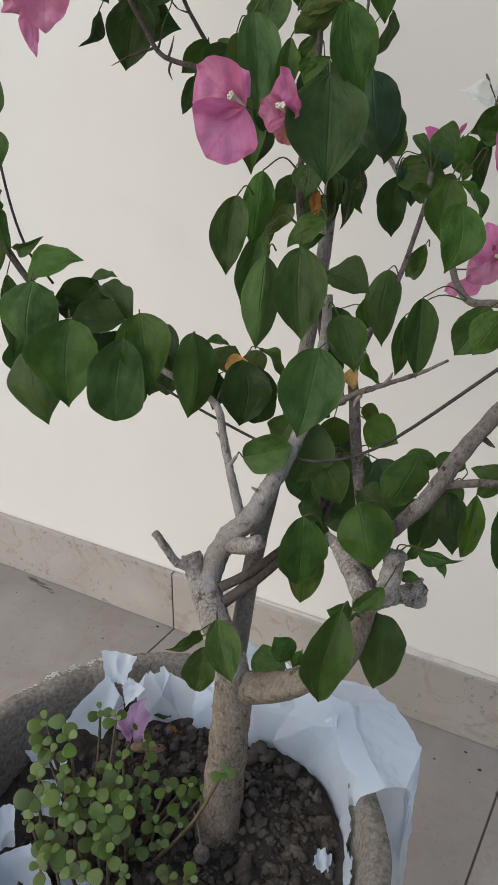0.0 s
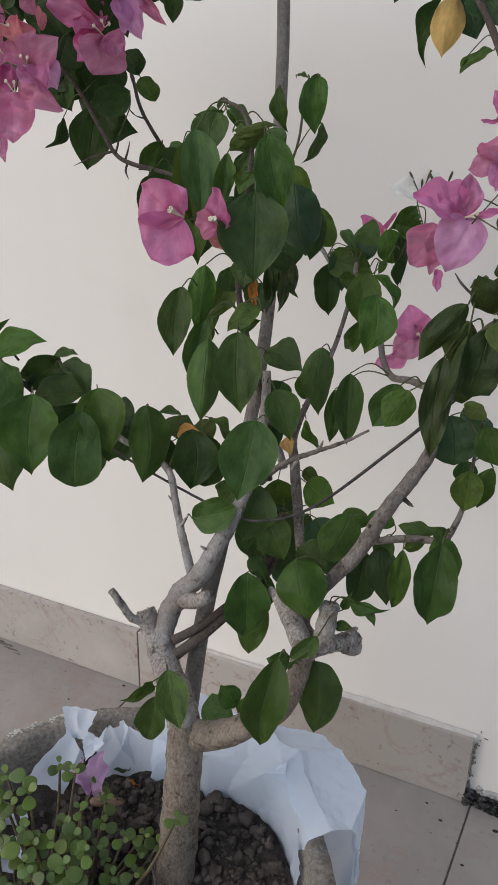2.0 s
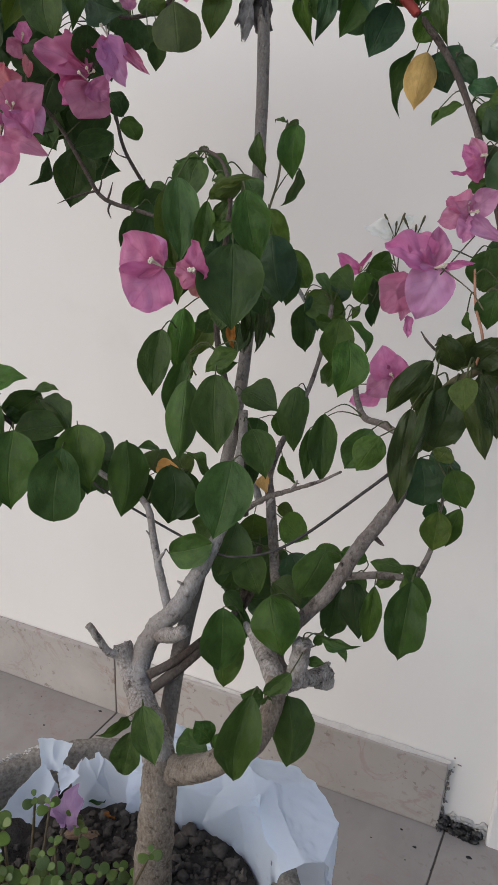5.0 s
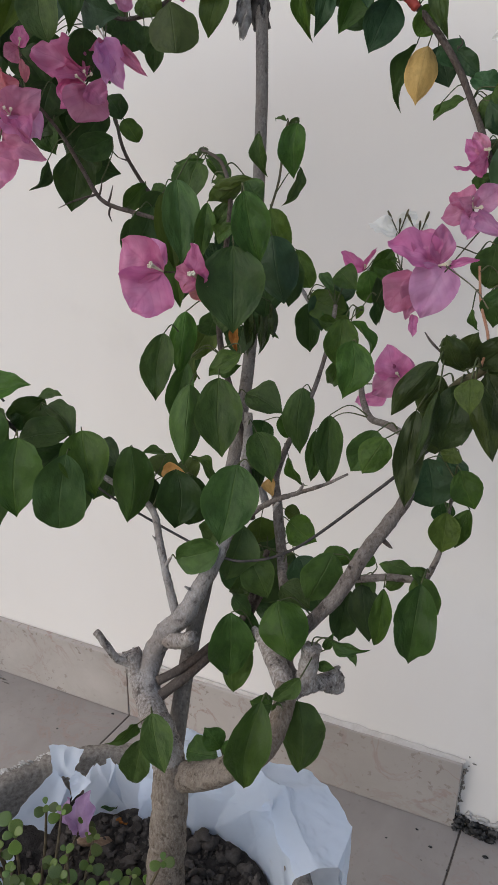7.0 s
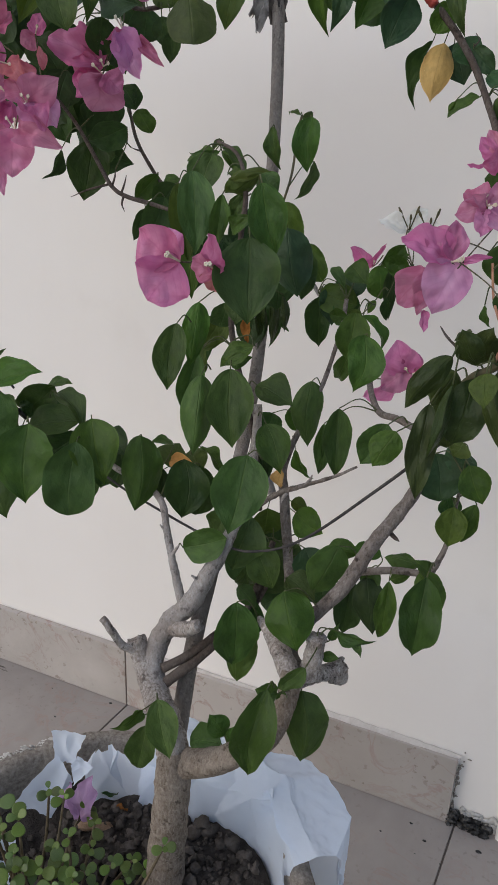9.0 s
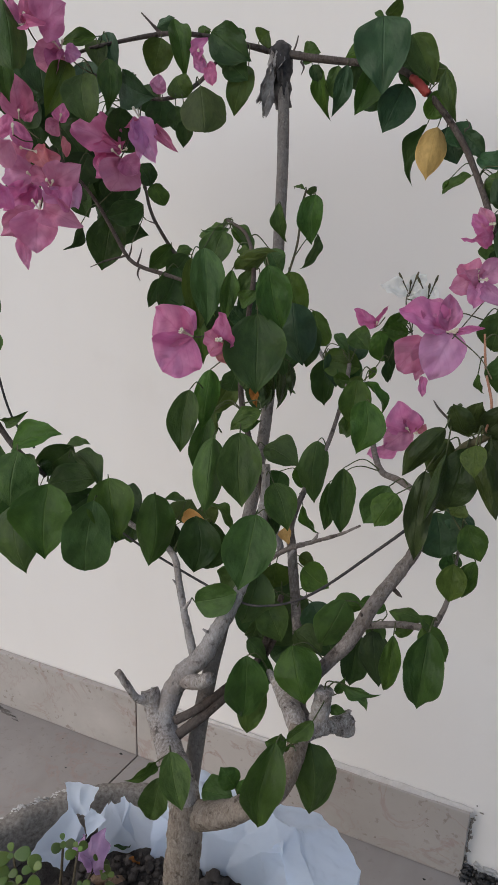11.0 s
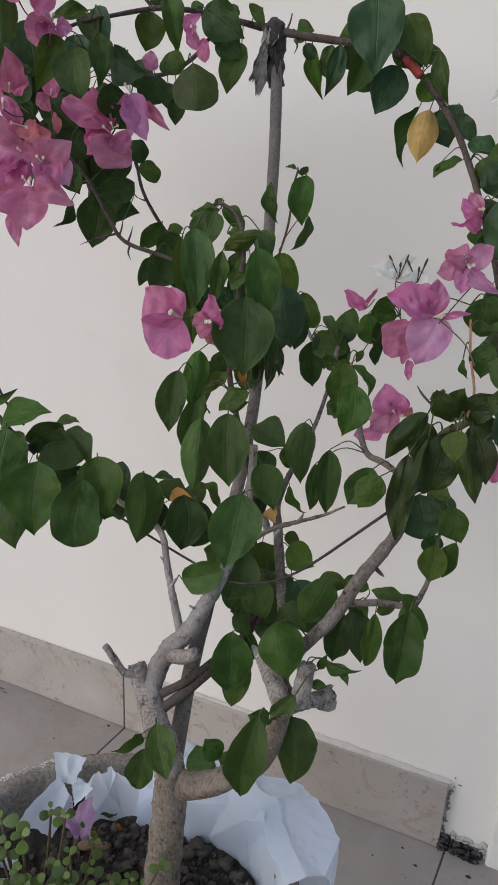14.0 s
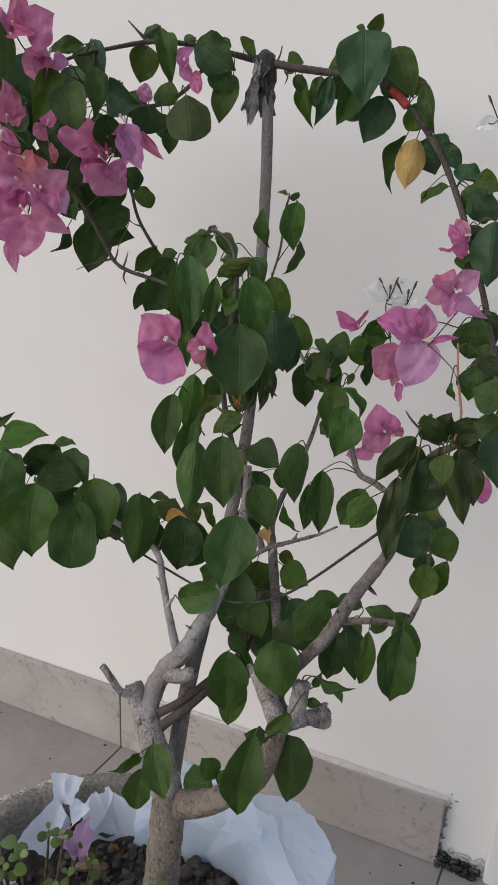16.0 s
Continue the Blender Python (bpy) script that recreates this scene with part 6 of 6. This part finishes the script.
# flowers
flower((0.390, 1.075, 0.887), 'pink', [((0.390, 1.075, 0.887), (0.363, 1.069, 0.906), 0.031, 0), ((0.390, 1.075, 0.886), (0.368, 1.071, 0.861), 0.037, -24), ((0.389, 1.075, 0.889), (0.376, 1.083, 0.908), 0.015, 35)])
flower((0.411, 1.080, 0.884), 'pink', [((0.414, 1.080, 0.880), (0.411, 1.076, 0.906), 0.019, -20), ((0.414, 1.080, 0.880), (0.395, 1.079, 0.889), 0.017, -10), ((0.414, 1.080, 0.884), (0.406, 1.088, 0.868), 0.017, -20, "salmon")])
flower((0.538, 1.210, 0.887), 'pink', [((0.538, 1.210, 0.887), (0.501, 1.206, 0.903), 0.027, 39), ((0.539, 1.210, 0.888), (0.537, 1.215, 0.916), 0.017, 14), ((0.523, 1.210, 0.881), (0.499, 1.218, 0.851), 0.028, 14), ((0.534, 1.210, 0.890), (0.521, 1.217, 0.911), 0.021, 19), ((0.544, 1.210, 0.888), (0.532, 1.192, 0.852), 0.035, 2, "lilac"), ((0.532, 1.210, 0.884), (0.516, 1.210, 0.846), 0.019, 20), ((0.545, 1.210, 0.887), (0.567, 1.207, 0.893), 0.006, -13), ((0.523, 1.210, 0.851), (0.526, 1.203, 0.835), 0.007, -33)])
flower((0.554, 1.240, 0.926), 'pink', [((0.554, 1.240, 0.924), (0.532, 1.238, 0.918), 0.019, 24), ((0.554, 1.240, 0.925), (0.535, 1.249, 0.937), 0.019, 31), ((0.556, 1.240, 0.927), (0.573, 1.240, 0.942), 0.019, -2, "lilac"), ((0.557, 1.240, 0.923), (0.583, 1.226, 0.907), 0.012, 8, "lilac"), ((0.554, 1.240, 0.924), (0.555, 1.227, 0.906), 0.019, -33), ((0.554, 1.240, 0.927), (0.546, 1.226, 0.932), 0.014, 16)])
flower((0.503, 1.290, 0.780), 'pink', [((0.502, 1.290, 0.779), (0.489, 1.286, 0.809), 0.032, 7), ((0.504, 1.290, 0.784), (0.482, 1.277, 0.765), 0.026, 10), ((0.493, 1.290, 0.769), (0.464, 1.284, 0.752), 0.017, -19), ((0.509, 1.290, 0.781), (0.517, 1.288, 0.791), 0.010, 19, "salmon"), ((0.503, 1.290, 0.782), (0.505, 1.290, 0.802), 0.019, 21)])
flower((0.604, 1.090, 0.826), 'pink', [((0.604, 1.090, 0.826), (0.610, 1.090, 0.803), 0.018, 5), ((0.606, 1.090, 0.825), (0.603, 1.092, 0.803), 0.015, 30)])
flower((0.406, 1.500, 0.848), 'pink', [((0.406, 1.500, 0.848), (0.380, 1.494, 0.870), 0.019, -13), ((0.406, 1.500, 0.848), (0.421, 1.493, 0.876), 0.006, -7)])
flower((0.453, 1.460, 0.893), 'white', [((0.450, 1.460, 0.891), (0.420, 1.455, 0.905), 0.021, 40), ((0.453, 1.460, 0.894), (0.469, 1.464, 0.917), 0.022, -16), ((0.453, 1.460, 0.892), (0.483, 1.454, 0.885), 0.018, 18)])
flower((0.480, 1.430, 0.892), 'white', [((0.480, 1.430, 0.892), (0.463, 1.425, 0.893), 0.020, -10), ((0.480, 1.430, 0.892), (0.485, 1.432, 0.907), 0.018, 5), ((0.480, 1.430, 0.892), (0.487, 1.425, 0.884), 0.012, -25)])
flower((0.543, 1.500, 1.088), 'white', [((0.543, 1.500, 1.088), (0.520, 1.499, 1.080), 0.015, -2)])
flower((0.551, 1.320, 0.963), 'pink', [((0.551, 1.320, 0.962), (0.532, 1.317, 0.977), 0.015, -16), ((0.551, 1.320, 0.962), (0.538, 1.310, 0.956), 0.020, -32), ((0.550, 1.320, 0.965), (0.538, 1.319, 0.983), 0.013, -1), ((0.540, 1.320, 0.957), (0.524, 1.319, 0.956), 0.004, -27)])
flower((0.166, 1.180, 1.121), 'pink', [((0.164, 1.180, 1.120), (0.176, 1.175, 1.155), 0.017, 59), ((0.179, 1.180, 1.118), (0.217, 1.173, 1.130), 0.034, 7), ((0.163, 1.180, 1.122), (0.142, 1.177, 1.140), 0.020, 7), ((0.166, 1.180, 1.122), (0.199, 1.165, 1.115), 0.012, 8)])
flower((0.186, 1.200, 1.104), 'pink', [((0.186, 1.200, 1.106), (0.164, 1.192, 1.091), 0.029, -38), ((0.186, 1.200, 1.105), (0.156, 1.210, 1.116), 0.021, 18, "lilac"), ((0.191, 1.200, 1.104), (0.209, 1.199, 1.097), 0.016, 4, "lilac"), ((0.183, 1.200, 1.104), (0.189, 1.186, 1.082), 0.017, -23)])
flower((0.212, 1.250, 1.027), 'pink', [((0.212, 1.250, 1.029), (0.158, 1.246, 1.050), 0.034, 17), ((0.212, 1.250, 1.027), (0.189, 1.258, 1.055), 0.020, 33), ((0.212, 1.250, 1.026), (0.180, 1.248, 1.020), 0.025, 5)])
flower((0.211, 1.250, 1.021), 'pink', [((0.211, 1.250, 1.021), (0.203, 1.246, 0.990), 0.045, -58), ((0.211, 1.250, 1.021), (0.176, 1.258, 1.005), 0.029, -31), ((0.213, 1.250, 1.021), (0.228, 1.254, 1.007), 0.025, -42)])
flower((0.233, 1.250, 1.055), 'pink', [((0.232, 1.250, 1.055), (0.252, 1.244, 1.017), 0.025, -20, "lilac"), ((0.249, 1.250, 1.049), (0.276, 1.249, 1.024), 0.010, -9), ((0.234, 1.250, 1.055), (0.212, 1.259, 1.042), 0.019, -54), ((0.229, 1.250, 1.053), (0.243, 1.237, 1.021), 0.018, -52, "lilac")])
flower((0.157, 1.190, 1.022), 'pink', [((0.154, 1.190, 1.022), (0.136, 1.183, 1.048), 0.016, 30), ((0.160, 1.190, 1.021), (0.190, 1.187, 1.013), 0.022, 10, "salmon"), ((0.195, 1.190, 1.016), (0.192, 1.190, 1.034), 0.008, 53, "salmon"), ((0.155, 1.190, 1.020), (0.113, 1.200, 1.017), 0.027, -33), ((0.161, 1.190, 1.023), (0.185, 1.174, 1.007), 0.021, -28, "salmon")])
flower((0.184, 1.180, 0.991), 'pink', [((0.185, 1.180, 0.993), (0.215, 1.178, 0.973), 0.034, -49, "lilac"), ((0.184, 1.180, 0.993), (0.218, 1.178, 1.007), 0.029, 31), ((0.184, 1.180, 0.990), (0.213, 1.165, 0.969), 0.023, -59), ((0.182, 1.180, 0.991), (0.166, 1.185, 1.011), 0.026, 27)])
flower((0.160, 1.190, 0.996), 'pink', [((0.160, 1.190, 1.000), (0.122, 1.188, 1.010), 0.029, -1), ((0.159, 1.190, 0.991), (0.122, 1.185, 0.971), 0.028, -32), ((0.159, 1.190, 0.994), (0.137, 1.197, 0.975), 0.025, -59)])
flower((0.174, 1.175, 0.970), 'pink', [((0.174, 1.175, 0.971), (0.172, 1.168, 0.933), 0.039, -32), ((0.177, 1.175, 0.971), (0.219, 1.174, 0.959), 0.026, -18), ((0.170, 1.175, 0.969), (0.129, 1.173, 0.948), 0.026, -20), ((0.153, 1.175, 0.952), (0.160, 1.170, 0.918), 0.013, -38)])
flower((0.097, 1.240, 1.057), 'pink', [((0.097, 1.240, 1.057), (0.097, 1.234, 1.099), 0.031, 35), ((0.104, 1.240, 1.055), (0.112, 1.249, 1.075), 0.020, 11)])
flower((0.131, 1.260, 1.057), 'pink', [((0.131, 1.260, 1.056), (0.140, 1.258, 1.073), 0.017, 10), ((0.131, 1.260, 1.056), (0.118, 1.253, 1.048), 0.018, -26)])
flower((0.275, 1.300, 1.110), 'pink', [((0.264, 1.300, 1.112), (0.278, 1.294, 1.128), 0.016, 0), ((0.279, 1.300, 1.109), (0.286, 1.296, 1.087), 0.014, -2), ((0.275, 1.300, 1.110), (0.265, 1.295, 1.104), 0.019, -28)])
flower((0.247, 1.260, 1.076), 'pink', [((0.247, 1.260, 1.076), (0.251, 1.256, 1.092), 0.016, 8)])
flower((0.162, 1.160, 1.032), 'pink', [((0.158, 1.160, 1.028), (0.134, 1.159, 1.014), 0.031, -50), ((0.158, 1.160, 1.032), (0.145, 1.157, 1.042), 0.025, 16), ((0.152, 1.160, 0.989), (0.133, 1.153, 0.974), 0.031, -50)])

# short stalks that join the leaves to the nearest wood
for foot, tip in LEAVES:
    near = min(NODES, key=lambda p: (p - foot).length)
    d = near - foot
    back = (foot - tip).normalized()
    if d.length > 0.045:
        d = d.normalized() * 0.012
    bm = bmesh.new()
    mid = foot + d * 0.5 + back * min(0.006, d.length * 0.22) + Vector((0, 0, 0.003))
    tube(bm, [(*foot, 0.0005), (*mid, 0.0005), (*(foot + d), 0.0007)], 6, 5)
    part("petiole", bm, PETIOLE, plant)

# ---- stake with its cloth binding ----
STAKE = [(0.322, 1.372, 1.123, 0.0059), (0.329, 1.365, 1.082, 0.0059), (0.337, 1.350, 1.015, 0.0059), (0.346, 1.325, 0.930, 0.0059), (0.370, 1.260, 0.812, 0.0057), (0.376, 1.220, 0.729, 0.0059), (0.380, 1.170, 0.654, 0.0062), (0.383, 1.120, 0.586, 0.0070), (0.387, 1.090, 0.541, 0.0074), (0.389, 1.070, 0.489, 0.0078), (0.393, 1.050, 0.433, 0.0083)]
stake = thing("garden_stake", STAKE[-1][:3], "weathered grey wooden stake behind the shrub", "stake")
bm = bmesh.new()
tube(bm, STAKE, 12, 6, 0.06, 50.0, seed=3.3)
part("pole", bm, STAKE_WOOD, stake)
bm = bmesh.new()
top = Vector(STAKE[0][:3])
tube(bm, [(*(top + Vector((0.003, 0.000, -0.045))), 0.0080), (*(top + Vector((0.001, 0.000, -0.025))), 0.0098), (*top, 0.0112), (*(top + Vector((-0.001, 0, 0.010))), 0.0100), (*(top + Vector((-0.002, 0, 0.016))), 0.004)],
     16, 6, 0.30, 120.0)
binding = part("cloth_binding", bm, TAPE, stake, "dirty grey cloth binding")
rg = random.Random(8)
for dx, dz, w in ((-0.012, -0.060, 0.016), (-0.020, -0.045, 0.012), (0.010, -0.042, 0.010)):
    bm = bmesh.new()
    rows = []
    for i in range(9):
        u = i / 8
        c = top + Vector((dx * u, -0.011, 0.004 + dz * u))
        ww = w * (1 - 0.6 * u) * (1 + 0.4 * rg.uniform(-1, 1))
        rows.append([bm.verts.new(c + Vector((ww * (k / 4 - 0.5), 0.004 * math.sin(k * 2.1 + i), 0.003 * rg.uniform(-1, 1)))) for k in range(5)])
    for a, b in zip(rows, rows[1:]):
        for k in range(4):
            bm.faces.new((a[k], a[k + 1], b[k + 1], b[k]))
    part("cloth_tail", bm, TAPE_PALE if dx < 0 else TAPE, stake, "frayed cloth end")

# ---- wires that hold the branches ----
def wire(points, label):
    bm = bmesh.new()
    tube(bm, points, 6, 6)
    tagged(part("tie_wire", bm, WIRE), label, "wire")


wire([(0.205, 1.172, 0.700, 0.0011), (0.264, 1.165, 0.674, 0.0011), (0.311, 1.154, 0.665, 0.0011), (0.397, 1.130, 0.658, 0.0011), (0.433, 1.125, 0.663, 0.0011), (0.476, 1.110, 0.693, 0.0011),
      (0.532, 1.090, 0.755, 0.0011), (0.558, 1.075, 0.787, 0.0011), (0.585, 1.060, 0.820, 0.0011), (0.615, 1.050, 0.858, 0.0011)], "thin black wire slung between two branches")
wire([(0.122, 1.160, 0.989, 0.0011), (0.114, 1.160, 0.923, 0.0011), (0.125, 1.155, 0.837, 0.0011), (0.145, 1.150, 0.781, 0.0011), (0.172, 1.150, 0.751, 0.0011)], "thin black wire tied to a leafy branch")
bm = bmesh.new()
tube(bm, [(0.458, 1.3585, 1.0965, 0.0030), (0.463, 1.357, 1.093, 0.0039), (0.470, 1.3555, 1.0865, 0.0042), (0.475, 1.355, 1.081, 0.0036)], 12, 6, 0.22, 300.0)
tagged(part("red_tie", bm, RED_TIE), "small red tie knotted round the hooped branch", "tie")

# ---- succulent ----
succulent = thing("succulent", (0.37, 0.93, 0.355), "low succulent with round fleshy green leaves in the pot", "succulent")


def fleshy_mesh(seed):
    rg = random.Random(seed)
    bm = bmesh.new()
    bmesh.ops.create_uvsphere(bm, u_segments=16, v_segments=8, radius=0.5)
    for v in bm.verts:
        x, y, z = v.co
        k = 0.52 + 0.52 * (x + 0.5)
        v.co = Vector((x + 0.53, y * k * rg.uniform(0.97, 1.03), z * 0.10 - 0.08 * x * x + 0.14 * y * y))
    me = bpy.data.meshes.new("fleshy_leaf")
    bm.to_mesh(me)
    bm.free()
    me.shade_smooth()
    me.materials.append(JUICY)
    return me


FLESHY = [fleshy_mesh(i) for i in range(5)]
CLUMPS = [Vector(c) for c in ((0.295, 0.985, 0.345), (0.320, 0.960, 0.345), (0.345, 0.945, 0.345), (0.335, 0.985, 0.345), (0.330, 0.905, 0.345))]
rs = random.Random(21)


def sprig(tip, count, size):
    """The end of a stem with pairs of round leaves."""
    tip = Vector(tip)
    foot = min(CLUMPS, key=lambda c: (c.xy - tip.xy).length)
    foot = foot.lerp(Vector((tip.x, tip.y, 0.347)), 0.35) + Vector((rs.uniform(-0.006, 0.006), rs.uniform(-0.006, 0.006), 0))
    mid = foot.lerp(tip, 0.55) + Vector((rs.uniform(-0.008, 0.008), rs.uniform(-0.008, 0.008), -0.006))
    # the shoots bend from the wall towards the light
    d0 = ((tip - mid).normalized() * 0.5 + Vector((0.28, -0.40, 0.75))).normalized()
    bm = bmesh.new()
    tube(bm, [(*foot, 0.0018), (*mid, 0.0014), (*(tip - d0 * size * 0.5), 0.0010)], 7, 5, 0.12)
    part("stem", bm, SUCC_STEM, succulent)
    side = d0.orthogonal().normalized()
    turn0 = rs.uniform(0, 6.3)
    at = tip.copy()
    for i in range(max(2, count)):
        for k in (0, 1):
            w = turn0 + i * math.pi / 2 + k * math.pi + rs.uniform(-0.3, 0.3)
            out = side * math.cos(w) + d0.cross(side) * math.sin(w)
            d = (out + d0 * rs.uniform(0.0, 0.45) * (1.5 if i == 0 else 0.8)).normalized()
            s = size * (0.55 if i == 0 else 1.0) * rs.uniform(0.85, 1.1)
            up = d0 * 0.9 + Vector((rs.uniform(-0.1, 0.5), rs.uniform(-0.6, 0.0), rs.uniform(0.1, 0.6)))
            up = (up - d * up.dot(d)).normalized()
            y = up.cross(d)
            m = Matrix((d * s, y * s, up * s)).transposed().to_4x4()
            m.translation = at
            hang(new("fleshy_leaf", FLESHY[(i + k) % 5]), succulent, m)
        at = at - d0 * size * rs.uniform(0.45, 0.80)


sprig((0.273, 0.983, 0.464), 2, 0.0132)
sprig((0.300, 0.978, 0.464), 2, 0.0147)
sprig((0.277, 0.973, 0.450), 1, 0.0142)
sprig((0.288, 0.971, 0.450), 2, 0.0121)
sprig((0.288, 0.954, 0.442), 1, 0.0140)
sprig((0.299, 0.942, 0.441), 1, 0.0179)
sprig((0.303, 0.967, 0.440), 2, 0.0104)
sprig((0.317, 0.994, 0.422), 2, 0.0129)
sprig((0.292, 1.023, 0.447), 1, 0.0112)
sprig((0.308, 1.023, 0.447), 1, 0.0116)
sprig((0.312, 1.046, 0.418), 1, 0.0134)
sprig((0.328, 1.036, 0.412), 1, 0.0116)
sprig((0.333, 0.997, 0.444), 2, 0.0092)
sprig((0.332, 0.988, 0.423), 3, 0.0134)
sprig((0.323, 0.973, 0.429), 2, 0.0141)
sprig((0.337, 1.020, 0.405), 2, 0.0113)
sprig((0.359, 1.017, 0.404), 2, 0.0113)
sprig((0.370, 1.031, 0.398), 2, 0.0108)
sprig((0.413, 1.012, 0.458), 2, 0.0109)
sprig((0.383, 1.031, 0.393), 1, 0.0120)
sprig((0.346, 1.007, 0.380), 2, 0.0101)
sprig((0.359, 1.000, 0.379), 1, 0.0121)
sprig((0.369, 1.022, 0.386), 2, 0.0115)
sprig((0.375, 1.007, 0.384), 1, 0.0108)
sprig((0.319, 0.967, 0.413), 2, 0.0160)
sprig((0.340, 0.966, 0.421), 3, 0.0148)
sprig((0.326, 0.945, 0.427), 2, 0.0122)
sprig((0.316, 0.950, 0.428), 1, 0.0115)
sprig((0.337, 0.955, 0.411), 2, 0.0150)
sprig((0.308, 0.935, 0.409), 3, 0.0143)
sprig((0.322, 0.928, 0.414), 2, 0.0123)
sprig((0.336, 0.928, 0.411), 1, 0.0163)
sprig((0.323, 0.915, 0.417), 2, 0.0121)
sprig((0.351, 0.958, 0.413), 2, 0.0148)
sprig((0.353, 0.949, 0.408), 2, 0.0132)
sprig((0.352, 0.981, 0.372), 2, 0.0120)
sprig((0.372, 0.985, 0.383), 2, 0.0078)
sprig((0.348, 0.929, 0.410), 2, 0.0121)
sprig((0.374, 0.942, 0.409), 2, 0.0082)
sprig((0.393, 0.967, 0.384), 1, 0.0110)
sprig((0.405, 0.975, 0.381), 2, 0.0115)
sprig((0.300, 0.931, 0.432), 2, 0.0092)
sprig((0.339, 1.007, 0.395), 2, 0.0113)
sprig((0.353, 0.975, 0.433), 2, 0.0113)
sprig((0.313, 0.963, 0.432), 2, 0.0121)
sprig((0.302, 0.958, 0.432), 1, 0.0113)

# ---- small things on the soil ----
def fallen(name, mesh, m, label, category):
    ob = new(name, mesh)
    ob.matrix_basis = m
    return tagged(ob, label, category)


fallen("fallen_bract", BRACT_MESHES["purple", 2], blade_pose((0.304, 1.046, 0.394), (0.289, 1.052, 0.425), 0.024, -20), "faded purple bract fallen on the soil", "petal")
fallen("fallen_bract", BRACT_MESHES["purple", 4], blade_pose((0.310, 1.042, 0.400), (0.316, 1.050, 0.446), 0.026, -10), "faded purple bract fallen on the soil", "petal")
dead_mesh = blade_mesh("dry_leaf", 77, HEART_H, 0.15, 0.2, 0.05, 0.1)
dead_mesh.materials.append(DEAD)
fallen("dry_leaf", dead_mesh, blade_pose((0.318, 1.088, 0.378), (0.331, 1.082, 0.384), 0.011, 30), "dry orange leaf lying on the soil", "leaf")
fallen("dry_leaf", leaf_mesh("y", "long", 2), blade_pose((0.441, 1.145, 0.728), (0.438, 1.145, 0.709), 0.013, 20), "dry orange leaf caught among the twigs", "leaf")
fallen("dry_leaf", dead_mesh, blade_pose((0.392, 1.18, 0.836), (0.394, 1.178, 0.815), 0.008, 0), "dry orange leaf caught among the twigs", "leaf")
bm = bmesh.new()
tube(bm, [(0.292, 1.058, 0.366, 0.004), (0.303, 1.062, 0.370, 0.0055), (0.316, 1.066, 0.370, 0.0050), (0.325, 1.066, 0.366, 0.003)], 10, 5, 0.2)
tagged(part("root_piece", bm, ROOT), "stubby tan root lying on the soil", "root")
bm = bmesh.new()
rows = []
for i in range(9):
    rows.append([bm.verts.new((0.478 + 0.0015 * i + 0.0008 * math.sin(k * 2.3), 1.034 + 0.0020 * k + 0.0015 * math.sin(i * 2), 0.368 + 0.0026 * math.sin(i * 1.1 + k * 0.8) + 0.0018 * k)) for k in range(6)])
for a, b in zip(rows, rows[1:]):
    for k in range(5):
        bm.faces.new((a[k], b[k], b[k + 1], a[k + 1]))
tagged(part("plastic_scrap", bm, SHEET), "torn white plastic scrap on the soil", "plastic scrap")

fallen("fallen_leaf", leaf_mesh("d", "long", 1), blade_pose((0.288, 1.099, 0.375), (0.313, 1.092, 0.377), 0.012, 60), "dark green leaf fallen on the soil", "leaf")
bm = bmesh.new()
lump(bm, (0.398, 1.003, 0.366), (0.0062, 0.0060, 0.0095), 5, 0.25)
tube(bm, [(0.397, 1.005, 0.373, 0.0012), (0.392, 1.009, 0.385, 0.0006), (0.384, 1.016, 0.392, 0.0005)], 6, 5)
tagged(part("dry_pod", bm, BARK_LIMB), "grey dry pod with a thin stalk on the soil", "seed pod")
